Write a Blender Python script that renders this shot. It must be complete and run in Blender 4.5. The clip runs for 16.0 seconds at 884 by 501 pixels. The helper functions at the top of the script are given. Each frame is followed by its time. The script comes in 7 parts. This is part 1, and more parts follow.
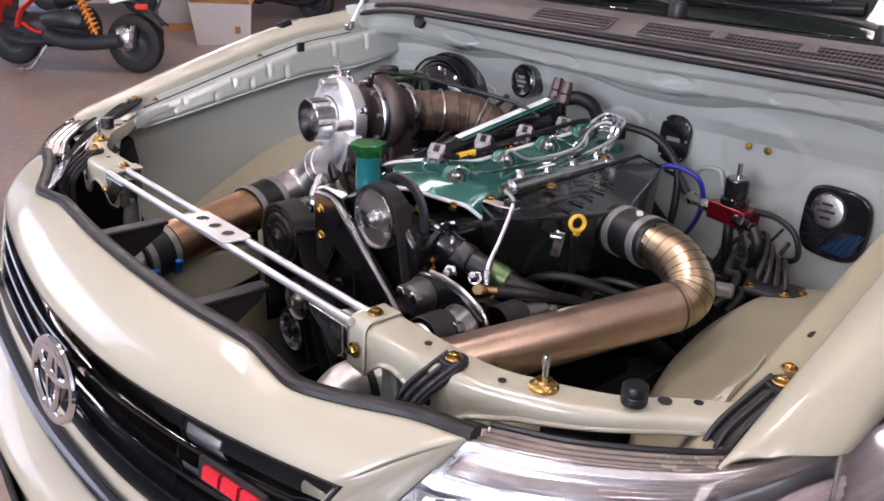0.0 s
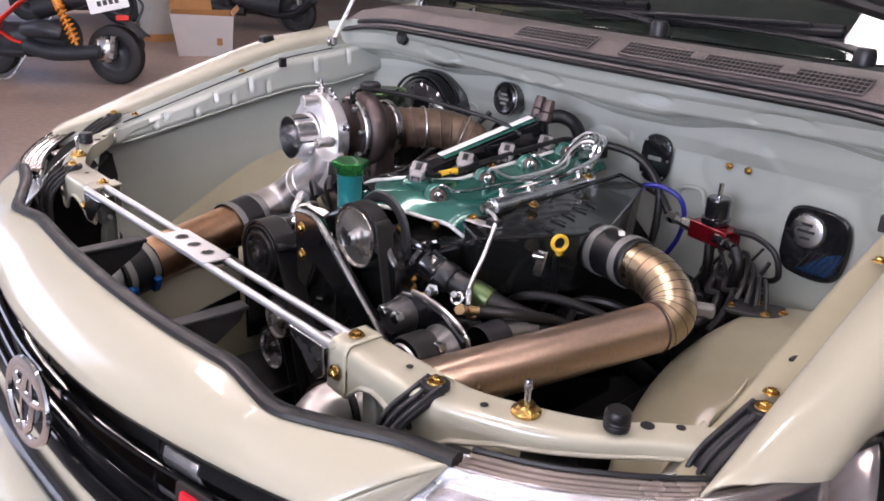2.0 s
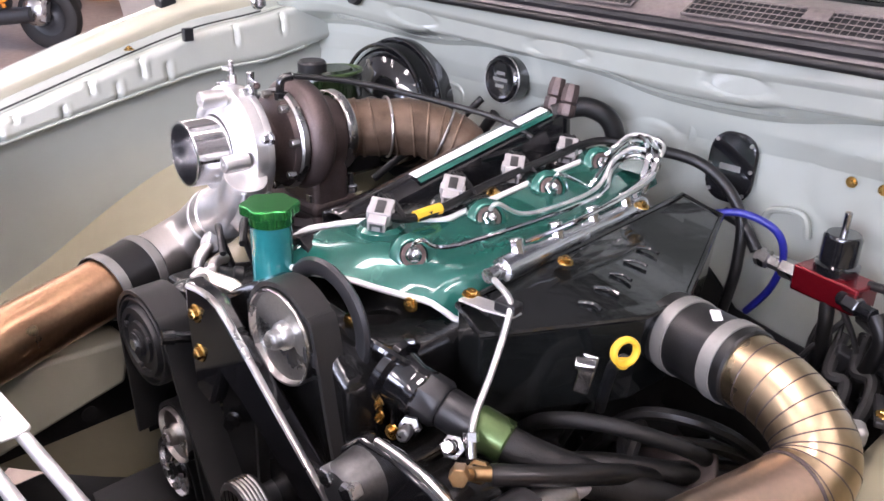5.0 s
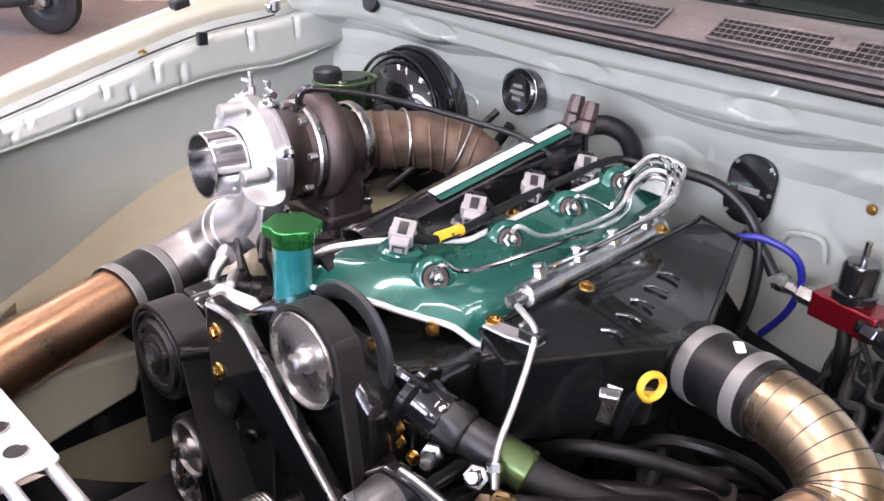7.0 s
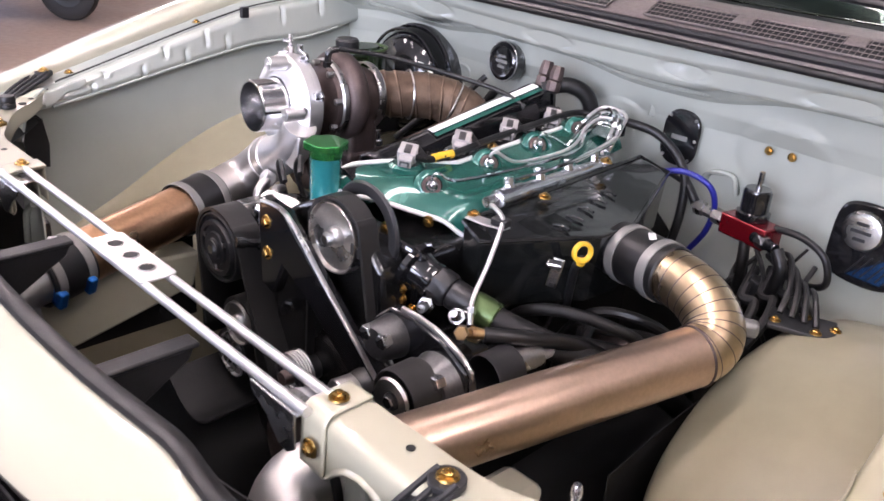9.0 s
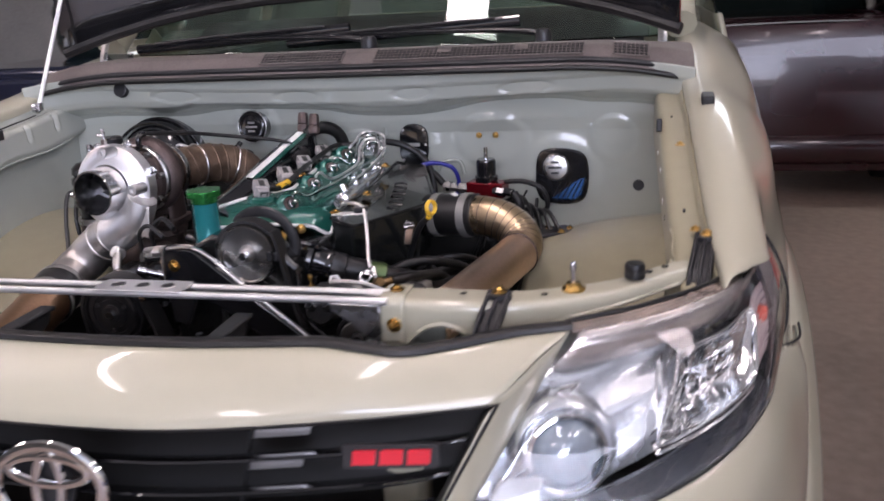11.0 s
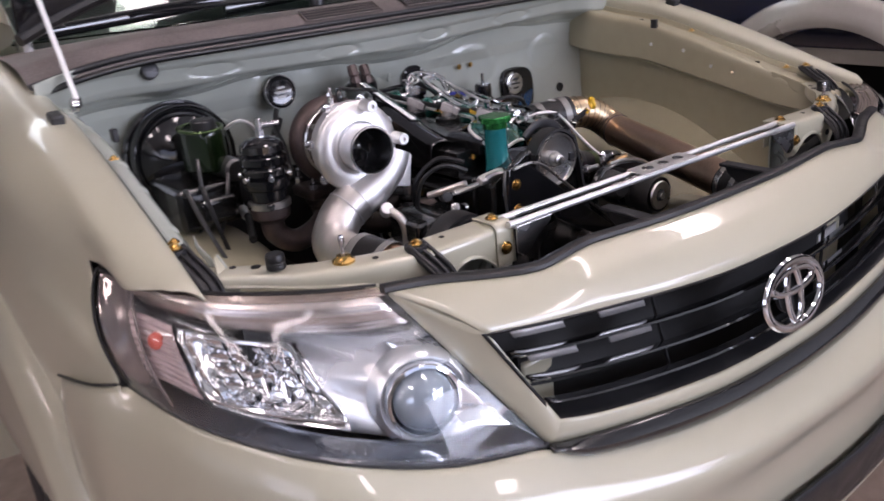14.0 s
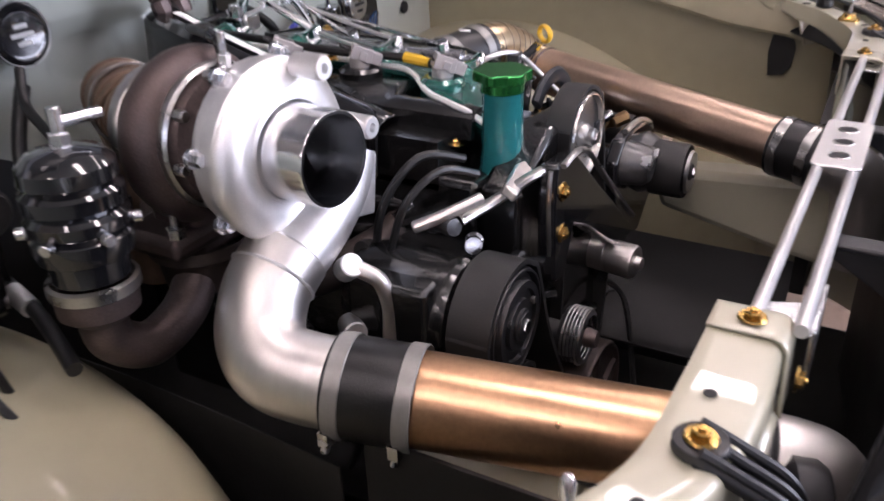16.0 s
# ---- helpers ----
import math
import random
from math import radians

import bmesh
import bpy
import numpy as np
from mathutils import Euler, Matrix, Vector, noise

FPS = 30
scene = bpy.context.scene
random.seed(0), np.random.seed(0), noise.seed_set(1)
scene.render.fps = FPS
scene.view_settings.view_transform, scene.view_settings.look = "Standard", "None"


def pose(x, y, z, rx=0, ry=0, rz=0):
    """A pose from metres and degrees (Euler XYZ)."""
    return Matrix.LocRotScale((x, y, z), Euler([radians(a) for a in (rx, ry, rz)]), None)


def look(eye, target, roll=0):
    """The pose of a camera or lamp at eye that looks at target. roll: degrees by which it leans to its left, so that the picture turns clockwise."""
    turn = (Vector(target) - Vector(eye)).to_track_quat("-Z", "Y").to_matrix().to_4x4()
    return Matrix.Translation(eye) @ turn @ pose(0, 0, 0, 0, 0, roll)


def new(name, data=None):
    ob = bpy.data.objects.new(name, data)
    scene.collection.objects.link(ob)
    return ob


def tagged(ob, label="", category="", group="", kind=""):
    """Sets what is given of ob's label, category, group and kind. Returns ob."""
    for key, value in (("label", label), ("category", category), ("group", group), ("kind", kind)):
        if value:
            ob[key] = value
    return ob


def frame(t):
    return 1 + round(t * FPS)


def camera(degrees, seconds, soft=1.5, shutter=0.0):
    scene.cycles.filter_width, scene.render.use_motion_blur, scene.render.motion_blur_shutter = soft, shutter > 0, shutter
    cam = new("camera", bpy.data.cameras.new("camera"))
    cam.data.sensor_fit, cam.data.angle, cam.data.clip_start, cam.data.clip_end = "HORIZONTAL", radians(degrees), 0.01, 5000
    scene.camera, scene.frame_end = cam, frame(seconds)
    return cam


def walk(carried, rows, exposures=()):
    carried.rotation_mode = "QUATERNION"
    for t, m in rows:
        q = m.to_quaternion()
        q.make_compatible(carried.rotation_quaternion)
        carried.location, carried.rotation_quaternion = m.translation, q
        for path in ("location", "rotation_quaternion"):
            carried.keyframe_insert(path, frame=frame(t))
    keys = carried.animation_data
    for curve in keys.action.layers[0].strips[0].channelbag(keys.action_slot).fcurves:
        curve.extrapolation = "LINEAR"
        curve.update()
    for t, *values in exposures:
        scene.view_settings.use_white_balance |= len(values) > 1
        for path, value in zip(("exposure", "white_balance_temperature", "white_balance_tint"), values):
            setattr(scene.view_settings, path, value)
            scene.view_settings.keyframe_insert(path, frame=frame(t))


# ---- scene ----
cam = camera(55.1, 16.0, 1.6, 0.4)
PATH = [
    (0, (1.052, -0.273, 1.528), (-0.322, 0.972, 0.779), 2.2),
    (0.5, (1.059, -0.28, 1.529), (-0.301, 0.987, 0.791), 2.6),
    (1, (1.057, -0.277, 1.535), (-0.297, 0.995, 0.796), 2.9),
    (1.5, (1.058, -0.276, 1.538), (-0.299, 0.995, 0.801), 2.8),
    (2, (1.044, -0.267, 1.536), (-0.31, 1.017, 0.815), 2.9),
    (2.5, (0.971, -0.188, 1.518), (-0.367, 1.131, 0.834), 3.2),
    (3, (0.908, -0.095, 1.49), (-0.46, 1.205, 0.826), 3.0),
    (3.5, (0.859, 0.022, 1.491), (-0.552, 1.252, 0.786), 2.7),
    (4, (0.773, 0.088, 1.48), (-0.605, 1.316, 0.71), 1.9),
    (4.5, (0.667, 0.11, 1.477), (-0.634, 1.397, 0.668), 0.9),
    (7, (0.598, 0.1, 1.507), (-0.663, 1.404, 0.664), 3.1),
    (7.5, (0.614, 0.078, 1.519), (-0.637, 1.386, 0.668), 3.5),
    (8, (0.775, 0.012, 1.5), (-0.519, 1.307, 0.695), 3.4),
    (8.2, (0.81, -0.013, 1.526), (-0.485, 1.259, 0.687), 4.1),
    (10.3, (0.843, -0.424, 1.511), (-0.134, 1.192, 0.852), 0.7),
    (10.5, (0.81, -0.492, 1.497), (0.0, 1.226, 0.873), 1.0),
    (11, (0.662, -0.728, 1.46), (0.205, 1.129, 0.876), -3.1),
    (11.5, (0.331, -0.898, 1.396), (0.099, 1.007, 0.829), -5.7),
    (12, (-0.012, -1.058, 1.405), (0.134, 0.853, 0.836), -5.8),
    (12.5, (-0.305, -1.104, 1.442), (0.202, 0.745, 0.873), -4.6),
    (13, (-0.648, -0.927, 1.459), (0.004, 0.87, 0.87), -2.6),
    (13.5, (-0.932, -0.806, 1.482), (-0.019, 0.855, 0.842), -2.9),
    (14, (-1.08, -0.629, 1.486), (0.005, 0.895, 0.779), -5.4),
    (14.5, (-1.081, -0.333, 1.495), (0.245, 0.972, 0.762), -6.1),
    (15, (-1.141, -0.122, 1.517), (0.371, 0.944, 0.758), -5.9),
    (15.5, (-1.035, 0.073, 1.463), (0.528, 1.013, 0.642), -4.1),
    (16, (-0.862, 0.199, 1.401), (0.669, 1.084, 0.467), -2.1),
]
EXPOSURE = [(0, 0.43), (2, 0.48), (3.5, 1.0), (4.5, 1.2), (8, 1.2), (10.5, 0.3), (11.5, 0.0), (12.5, -0.08), (13.5, -0.02), (15, 0.05), (15.5, 0.14), (16, 0.56)]
walk(cam, [(t, look(eye, target, roll)) for t, eye, target, roll in PATH],
     [(t, e, 6250, 31) for t, e in EXPOSURE])


# ---- light ----
def lamp(name, kind, m, energy, color=(1, 1, 1), size=None, angle=None):
    data = bpy.data.lights.new(name, kind)
    data.energy, data.color = energy, color
    if size:
        data.shape, data.size, data.size_y = "RECTANGLE", size[0], size[1]
    if angle is not None:
        data.angle = radians(angle)
    ob = new(name, data)
    ob.matrix_world = m
    return ob


world = bpy.data.worlds.new("world")
scene.world = world
world.use_nodes = True
wn = world.node_tree.nodes
sky = wn.new("ShaderNodeTexSky")
sky.sky_type = "NISHITA"
sky.sun_disc = False
sky.sun_elevation, sky.sun_rotation = radians(48), radians(200)
world.node_tree.links.new(sky.outputs[0], wn["Background"].inputs[0])
wn["Background"].inputs[1].default_value = 0.12
lamp("sun", "SUN", look((-8, -14, 16), (0, 0, 0)), 2.5, (1, 0.95, 0.88), angle=0.6)
# area lamps added for daylight; both open sides are assumed, out of view
lamp("gate_daylight", "AREA", look((-9.4, -3.4, 2.9), (-5, 2.4, 0.3)), 95, (0.78, 0.88, 1.0), (5.0, 2.6))
lamp("entrance_daylight", "AREA", look((3.2, -6.2, 2.5), (-0.2, 0.6, 1.0)), 540, (0.80, 0.91, 1.0), (7.0, 2.6))
# added overhead fill; no roof window is known there
lamp("overhead_fill", "AREA", look((0.1, 4.9, 4.36), (0.1, 4.2, 0)), 120, (0.86, 1.0, 0.93), (5.0, 1.7))


# ---- materials ----
def ramp(nt, fac, stops):
    r = nt.nodes.new("ShaderNodeValToRGB")
    e = r.color_ramp.elements
    while len(e) < len(stops):
        e.new(0.5)
    for el, (p, c) in zip(e, stops):
        el.position, el.color = p, (*c, 1)
    nt.links.new(fac, r.inputs[0])
    return r.outputs[0]


def mat(name, color, rough=0.5, metal=0.0, coat=0.0, bump=0.0, scale=40.0, vary=0.12, rvary=0.1, flake=0.0, aniso=None, spec=0.5,
        stain=None, stretch=(1, 1, 1)):
    """A node material: colour broken at two scales, uneven gloss, fine relief."""
    m = bpy.data.materials.new(name)
    m.use_nodes = True
    nt = m.node_tree
    p = nt.nodes["Principled BSDF"]
    co = nt.nodes.new("ShaderNodeTexCoord")
    mp = nt.nodes.new("ShaderNodeMapping")
    mp.inputs["Scale"].default_value = stretch
    nt.links.new(co.outputs["Object"], mp.inputs[0])
    fine = nt.nodes.new("ShaderNodeTexNoise")
    fine.inputs["Scale"].default_value, fine.inputs["Detail"].default_value = scale * 6, 4
    broad = nt.nodes.new("ShaderNodeTexNoise")
    broad.inputs["Scale"].default_value, broad.inputs["Detail"].default_value = scale * 0.35, 5
    for n in (fine, broad):
        nt.links.new(mp.outputs[0], n.inputs["Vector"])
    mix = nt.nodes.new("ShaderNodeMath")
    mix.operation = "MULTIPLY_ADD"
    nt.links.new(fine.outputs[0], mix.inputs[0])
    mix.inputs[1].default_value = 0.4
    half = nt.nodes.new("ShaderNodeMath")
    half.operation = "MULTIPLY"
    half.inputs[1].default_value = 0.6
    nt.links.new(broad.outputs[0], half.inputs[0])
    nt.links.new(half.outputs[0], mix.inputs[2])
    lo = [max(0, c * (1 - vary)) for c in color]
    hi = [min(1, c * (1 + vary)) for c in color]
    stops = [(0.3, lo), (0.7, hi)]
    if stain:
        stops = [(0.26, stain), (0.42, lo), (0.7, hi)]
    nt.links.new(ramp(nt, mix.outputs[0], stops), p.inputs["Base Color"])
    rr = nt.nodes.new("ShaderNodeMapRange")
    rr.inputs["From Min"].default_value, rr.inputs["From Max"].default_value = 0.3, 0.7
    rr.inputs["To Min"].default_value, rr.inputs["To Max"].default_value = max(0.02, rough - rvary * 0.5), min(1, rough + rvary * 0.5)
    nt.links.new(broad.outputs[0], rr.inputs[0])
    nt.links.new(rr.outputs[0], p.inputs["Roughness"])
    p.inputs["Metallic"].default_value = metal
    p.inputs["Coat Weight"].default_value = coat
    p.inputs["Coat Roughness"].default_value = 0.03
    p.inputs["Specular IOR Level"].default_value = spec
    if bump:
        b = nt.nodes.new("ShaderNodeBump")
        b.inputs["Strength"].default_value, b.inputs["Distance"].default_value = min(1, bump), 0.002
        nt.links.new(mix.outputs[0], b.inputs["Height"])
        nt.links.new(b.outputs[0], p.inputs["Normal"])
    return m


def glassy(name, color, rough=0.0, ior=1.45, weight=1.0, alpha=1.0):
    m = bpy.data.materials.new(name)
    m.use_nodes = True
    p = m.node_tree.nodes["Principled BSDF"]
    p.inputs["Base Color"].default_value = (*color, 1)
    p.inputs["Roughness"].default_value, p.inputs["IOR"].default_value = rough, ior
    p.inputs["Transmission Weight"].default_value, p.inputs["Alpha"].default_value = weight, alpha
    return m


def glow(name, color, strength):
    m = bpy.data.materials.new(name)
    m.use_nodes = True
    p = m.node_tree.nodes["Principled BSDF"]
    p.inputs["Base Color"].default_value = (0.9, 0.9, 0.9, 1)
    p.inputs["Emission Color"].default_value = (*color, 1)
    p.inputs["Emission Strength"].default_value = strength
    return m


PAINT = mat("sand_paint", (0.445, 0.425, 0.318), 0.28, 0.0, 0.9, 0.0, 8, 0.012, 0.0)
# khaki of the wheel housings; also puts shade into the right inner wing
KHAKI = mat("khaki_and_wing_shade", (0.335, 0.305, 0.205), 0.38, 0.0, 0.35, 0.15, 5, 0.08, 0.12)
# same paint as the body, with bluish daylight mixed into the colour
BAYPAINT = mat("bay_paint_daylight", (0.39, 0.415, 0.365), 0.2, 0.0, 0.8, 0.6, 3, 0.06, 0.12)
BLACKPL = mat("black_plastic", (0.014, 0.014, 0.015), 0.42, bump=0.12, scale=60, vary=0.35, rvary=0.2)
GLOSSBLK = mat("gloss_black_paint", (0.008, 0.008, 0.009), 0.12, 0, 0.8, 0.05, 30, 0.3, 0.12)
ENGBLK = mat("engine_black_enamel", (0.008, 0.008, 0.008), 0.18, 0, 0.5, 0.9, 26, 0.4, 0.2)
RUBBER = mat("rubber", (0.007, 0.0068, 0.0068), 0.4, bump=0.25, scale=80, vary=0.3, rvary=0.2)
BELT = mat("belt_rubber", (0.015, 0.0145, 0.014), 0.5, bump=0.3, scale=90, vary=0.25)
COWLPL = mat("weathered_cowl_plastic", (0.150, 0.126, 0.116), 0.6, bump=0.25, scale=30, vary=0.22, stain=(0.07, 0.06, 0.055))
CHROME = mat("chrome", (0.82, 0.83, 0.84), 0.07, 1.0, vary=0.05, rvary=0.05)
POLISH = mat("polished_aluminium", (0.86, 0.86, 0.87), 0.16, 1.0, bump=0.05, scale=60, vary=0.05, rvary=0.12)
CASTAL = mat("cast_aluminium", (0.80, 0.79, 0.78), 0.46, 1.0, bump=0.35, scale=120, vary=0.1, rvary=0.15)
BRUSHAL = mat("brushed_aluminium", (0.66, 0.63, 0.60), 0.40, 1.0, bump=0.12, scale=50, vary=0.08, stretch=(1, 6, 1))
BRONZE = mat("dull_brass", (0.30, 0.19, 0.09), 0.34, 0.9, bump=0.2, scale=60, vary=0.2)
ROD = mat("satin_alloy_rod", (0.76, 0.75, 0.74), 0.36, 0.85, bump=0.08, scale=50, vary=0.06)
PLENB = mat("welded_black_paint", (0.008, 0.009, 0.009), 0.16, 0, 0.8, 0.9, 14, 0.4, 0.18)
DARKMET = mat("dark_plated_metal", (0.10, 0.10, 0.10), 0.35, 0.8, bump=0.2, scale=50, vary=0.3)
STEEL = mat("worn_steel", (0.5, 0.49, 0.47), 0.3, 1.0, bump=0.15, scale=50, vary=0.2, rvary=0.2)
ZINC = mat("zinc_plate", (0.62, 0.62, 0.63), 0.22, 1.0, bump=0.2, scale=60, vary=0.2, rvary=0.25)
TITAN = mat("bronze_brushed_pipe", (0.60, 0.44, 0.33), 0.34, 1.0, bump=0.1, scale=30, vary=0.14, rvary=0.14)
TITANL = mat("copper_brushed_pipe", (0.55, 0.33, 0.19), 0.32, 1.0, bump=0.1, scale=30, vary=0.2, rvary=0.14)
TITANE = mat("heat_tinted_elbow", (0.50, 0.385, 0.245), 0.27, 1.0, bump=0.1, scale=26, vary=0.16, rvary=0.14)
IRON = mat("hot_cast_iron", (0.125, 0.095, 0.088), 0.5, 0.75, bump=0.5, scale=80, vary=0.25, stain=(0.09, 0.06, 0.05))
IRONDK = mat("dark_cast_iron", (0.05, 0.038, 0.034), 0.55, 0.5, bump=0.5, scale=80, vary=0.3)
WRAP = mat("heat_wrap", (0.155, 0.105, 0.072), 0.42, 0.6, bump=1.0, scale=130, vary=0.45)
GOLD = mat("gold_anodised_bolt", (0.47, 0.29, 0.09), 0.26, 1.0, bump=0.05, vary=0.15)
GREEN = mat("green_anodised", (0.03, 0.30, 0.07), 0.2, 0.85, 0.3, vary=0.15)
GREENH = mat("olive_green_anodised", (0.10, 0.16, 0.06), 0.3, 0.7, 0.2, vary=0.15)
TEAL = mat("teal_green_metallic_paint", (0.012, 0.115, 0.088), 0.24, 0.35, 0.9, 0.06, 30, 0.16, 0.08)
TEALN = mat("teal_neck_paint", (0.015, 0.23, 0.24), 0.22, 0.4, 0.9, 0.04, 30, 0.12, 0.08)
WHITE = mat("white_paint", (0.78, 0.78, 0.76), 0.35, vary=0.05)
RED = mat("red_anodised", (0.20, 0.008, 0.014), 0.22, 0.6, 0.4, vary=0.1)
REDBADGE = mat("red_badge", (0.70, 0.02, 0.035), 0.3, vary=0.05)
YELLOW = mat("yellow_plastic", (0.75, 0.45, 0.03), 0.4, vary=0.08)
BLUE = mat("blue_hose", (0.012, 0.016, 0.20), 0.4, vary=0.15)
BLUEB = mat("blue_burnt_metal", (0.05, 0.16, 0.42), 0.25, 0.9, vary=0.25)
BLUECLIP = mat("blue_clamp", (0.02, 0.16, 0.5), 0.3, 0.8)
GREYCON = mat("grey_connector", (0.36, 0.34, 0.33), 0.45, bump=0.1, vary=0.1)
BRAID = mat("braided_hose", (0.008, 0.008, 0.008), 0.4, bump=1.0, scale=140, vary=0.5)
GREYSIL = mat("grey_band", (0.27, 0.265, 0.25), 0.45, 0.5, vary=0.1)
CONCRETE = mat("concrete", (0.33, 0.245, 0.195), 0.45, bump=0.35, scale=3, vary=0.22, rvary=0.3, stain=(0.19, 0.13, 0.10))
WALLM = mat("grimy_wall", (0.4, 0.39, 0.36), 0.8, bump=0.3, scale=4, vary=0.15, stain=(0.25, 0.23, 0.2))
CEILM = mat("metal_ceiling", (0.55, 0.57, 0.55), 0.7, bump=0.2, scale=4, vary=0.12)
CARDB = mat("cardboard", (0.42, 0.2, 0.07), 0.8, bump=0.2, scale=30, vary=0.12)
BOXW = mat("white_card", (0.62, 0.58, 0.55), 0.6, vary=0.06, scale=15)
REDCAR = mat("red_car_paint", (0.68, 0.030, 0.012), 0.36, 0, 0.25, 0, 6, 0.04)
MAROON = mat("maroon_car_paint", (0.026, 0.004, 0.007), 0.25, 0.0, 0.4, 0, 6, 0.1)
TAILR = mat("tail_lamp_plastic", (0.12, 0.006, 0.008), 0.15, 0.0, 0.8, vary=0.1)
NAVY = mat("blue_black_car_paint", (0.009, 0.013, 0.034), 0.16, 0, 0.9, 0, 6, 0.2)
GREYLOW = mat("silver_grey_paint", (0.36, 0.34, 0.31), 0.3, 0.3, 0.7, 0, 8, 0.06)
TYRE = mat("tyre_rubber", (0.018, 0.017, 0.017), 0.7, bump=0.5, scale=40, vary=0.3)
# plain black for holes, seams and hoses, and for sheets that imitate shade
DARKINT = mat("black_parts_and_shade", (0.006, 0.006, 0.006), 0.6, bump=0.3, scale=30, vary=0.3)
SCOOTBLK = mat("worn_scooter_plastic", (0.030, 0.032, 0.036), 0.42, bump=0.15, scale=14, vary=0.3, rvary=0.2)
PALEPL = mat("pale_grey_plastic", (0.40, 0.385, 0.35), 0.5, bump=0.1, scale=10, vary=0.12)
SPRINGO = mat("orange_spring", (0.75, 0.26, 0.02), 0.35, vary=0.1)
LENS = glassy("clear_lens", (1, 1, 1), 0.0, 1.3, 1.0)
PROJ = mat("projector_glass", (0.30, 0.35, 0.39), 0.04, 0.5, 1.0, 0.25, 14, 0.35, 0.02, spec=0.8)
TIPB = mat("smoky_tip", (0.27, 0.23, 0.215), 0.14, 0.5, 0.8, 0.2, 14, 0.25)
LEDGE = mat("brown_satin_ledge", (0.30, 0.245, 0.21), 0.26, 0.55, 0.5, 0.1, 20, 0.12)
PINKP = mat("pale_red_lens", (0.46, 0.36, 0.35), 0.2, 0.1, 0.6, 0, 30, 0.15)
REDBULB = mat("red_orange_bulb", (0.48, 0.10, 0.07), 0.2, 0, 0.5, vary=0.1)
SATIN = mat("satin_reflector", (0.72, 0.75, 0.78), 0.24, 0.85, bump=0.35, scale=9, vary=0.08, rvary=.12)
BEZEL = mat("satin_bezel", (0.62, 0.56, 0.52), 0.24, 0.9, vary=0.05, rvary=.06)
SMOKE = mat("dark_glossy_housing", (0.085, 0.092, 0.105), 0.12, 0.4, 1.0, 0, 30, 0.3, 0.04)
GLASSW = glassy("tinted_glass", (0.55, 0.70, 0.62), 0.0, 1.5, 1.0)
TANKG = mat("dark_green_tank", (0.007, 0.017, 0.005), 0.2, 0.1, 0.7, vary=0.2)
WIND = mat("tinted_windscreen", (0.012, 0.022, 0.02), 0.04, 0, 0.6, 0, 5, 0.1, 0.02)
HALO = mat("reflector", (0.94, 0.95, 0.97), 0.07, 1.0, bump=0.8, scale=11, vary=0.05)
TUBE = glow("lamp_diffuser", (1.0, 0.93, 0.83), 17)


# ---- builders ----
def part(name, bm, material, parent=None, label="", smooth=True, bevel=0.0, thick=0.0, seg=2):
    """Links a bmesh as one mesh object under parent."""
    me = bpy.data.meshes.new(name)
    bmesh.ops.recalc_face_normals(bm, faces=bm.faces)
    bm.to_mesh(me)
    bm.free()
    me.materials.append(material)
    for p in me.polygons:
        p.use_smooth = smooth
    ob = new(name, me)
    if parent is not None:
        ob.parent = parent
    if thick:
        s = ob.modifiers.new("solid", "SOLIDIFY")
        s.thickness, s.offset = thick, -1
    if bevel:
        b = ob.modifiers.new("bevel", "BEVEL")
        b.width, b.segments, b.limit_method, b.angle_limit = bevel, seg, "ANGLE", radians(35)
    if smooth:
        w = ob.modifiers.new("wn", "WEIGHTED_NORMAL")
        w.keep_sharp = True
        for e in me.edges:
            e.use_edge_sharp = False
        try:
            me.set_sharp_from_angle(angle=radians(38))
        except AttributeError:
            pass
    if label:
        tagged(ob, label)
    return ob


def thing(name, at, label, category, group="", kind=""):
    ob = new(name)
    ob.empty_display_size = 0.05
    ob.location = at
    tagged(ob, label, category, group, kind)
    THINGS[ob.name] = Vector(at)
    return ob


THINGS = {}


def org(bm, parent):
    """Moves a bmesh given in the world's metres into its parent's own space."""
    if parent is not None:
        base = parent
        off = Vector((0, 0, 0))
        while base is not None:
            off += Vector(base.location)
            base = base.parent
        bmesh.ops.translate(bm, verts=bm.verts, vec=-off)
    return bm


def P(name, bm, material, parent=None, label="", **kw):
    """part() for a bmesh given in world metres."""
    return part(name, org(bm, parent), material, parent, label, **kw)


def axes(at, z, up=(0, 0, 1)):
    z = Vector(z).normalized()
    up = Vector(up)
    if abs(z.dot(up.normalized())) > 0.98:
        up = Vector((0, 1, 0))
    x = up.cross(z).normalized()
    y = z.cross(x)
    m = Matrix((x, y, z)).transposed().to_4x4()
    m.translation = Vector(at)
    return m


def join(*bms):
    out = bmesh.new()
    for b in bms:
        me = bpy.data.meshes.new("tmp")
        b.to_mesh(me)
        b.free()
        out.from_mesh(me)
        bpy.data.meshes.remove(me)
    return out


def box(lo, hi, m=None):
    bm = bmesh.new()
    bmesh.ops.create_cube(bm, size=1)
    lo, hi = Vector(lo), Vector(hi)
    for v in bm.verts:
        v.co = Vector(((v.co[i] + 0.5) * (hi[i] - lo[i]) + lo[i] for i in range(3)))
    if m is not None:
        bm.transform(m)
    return bm


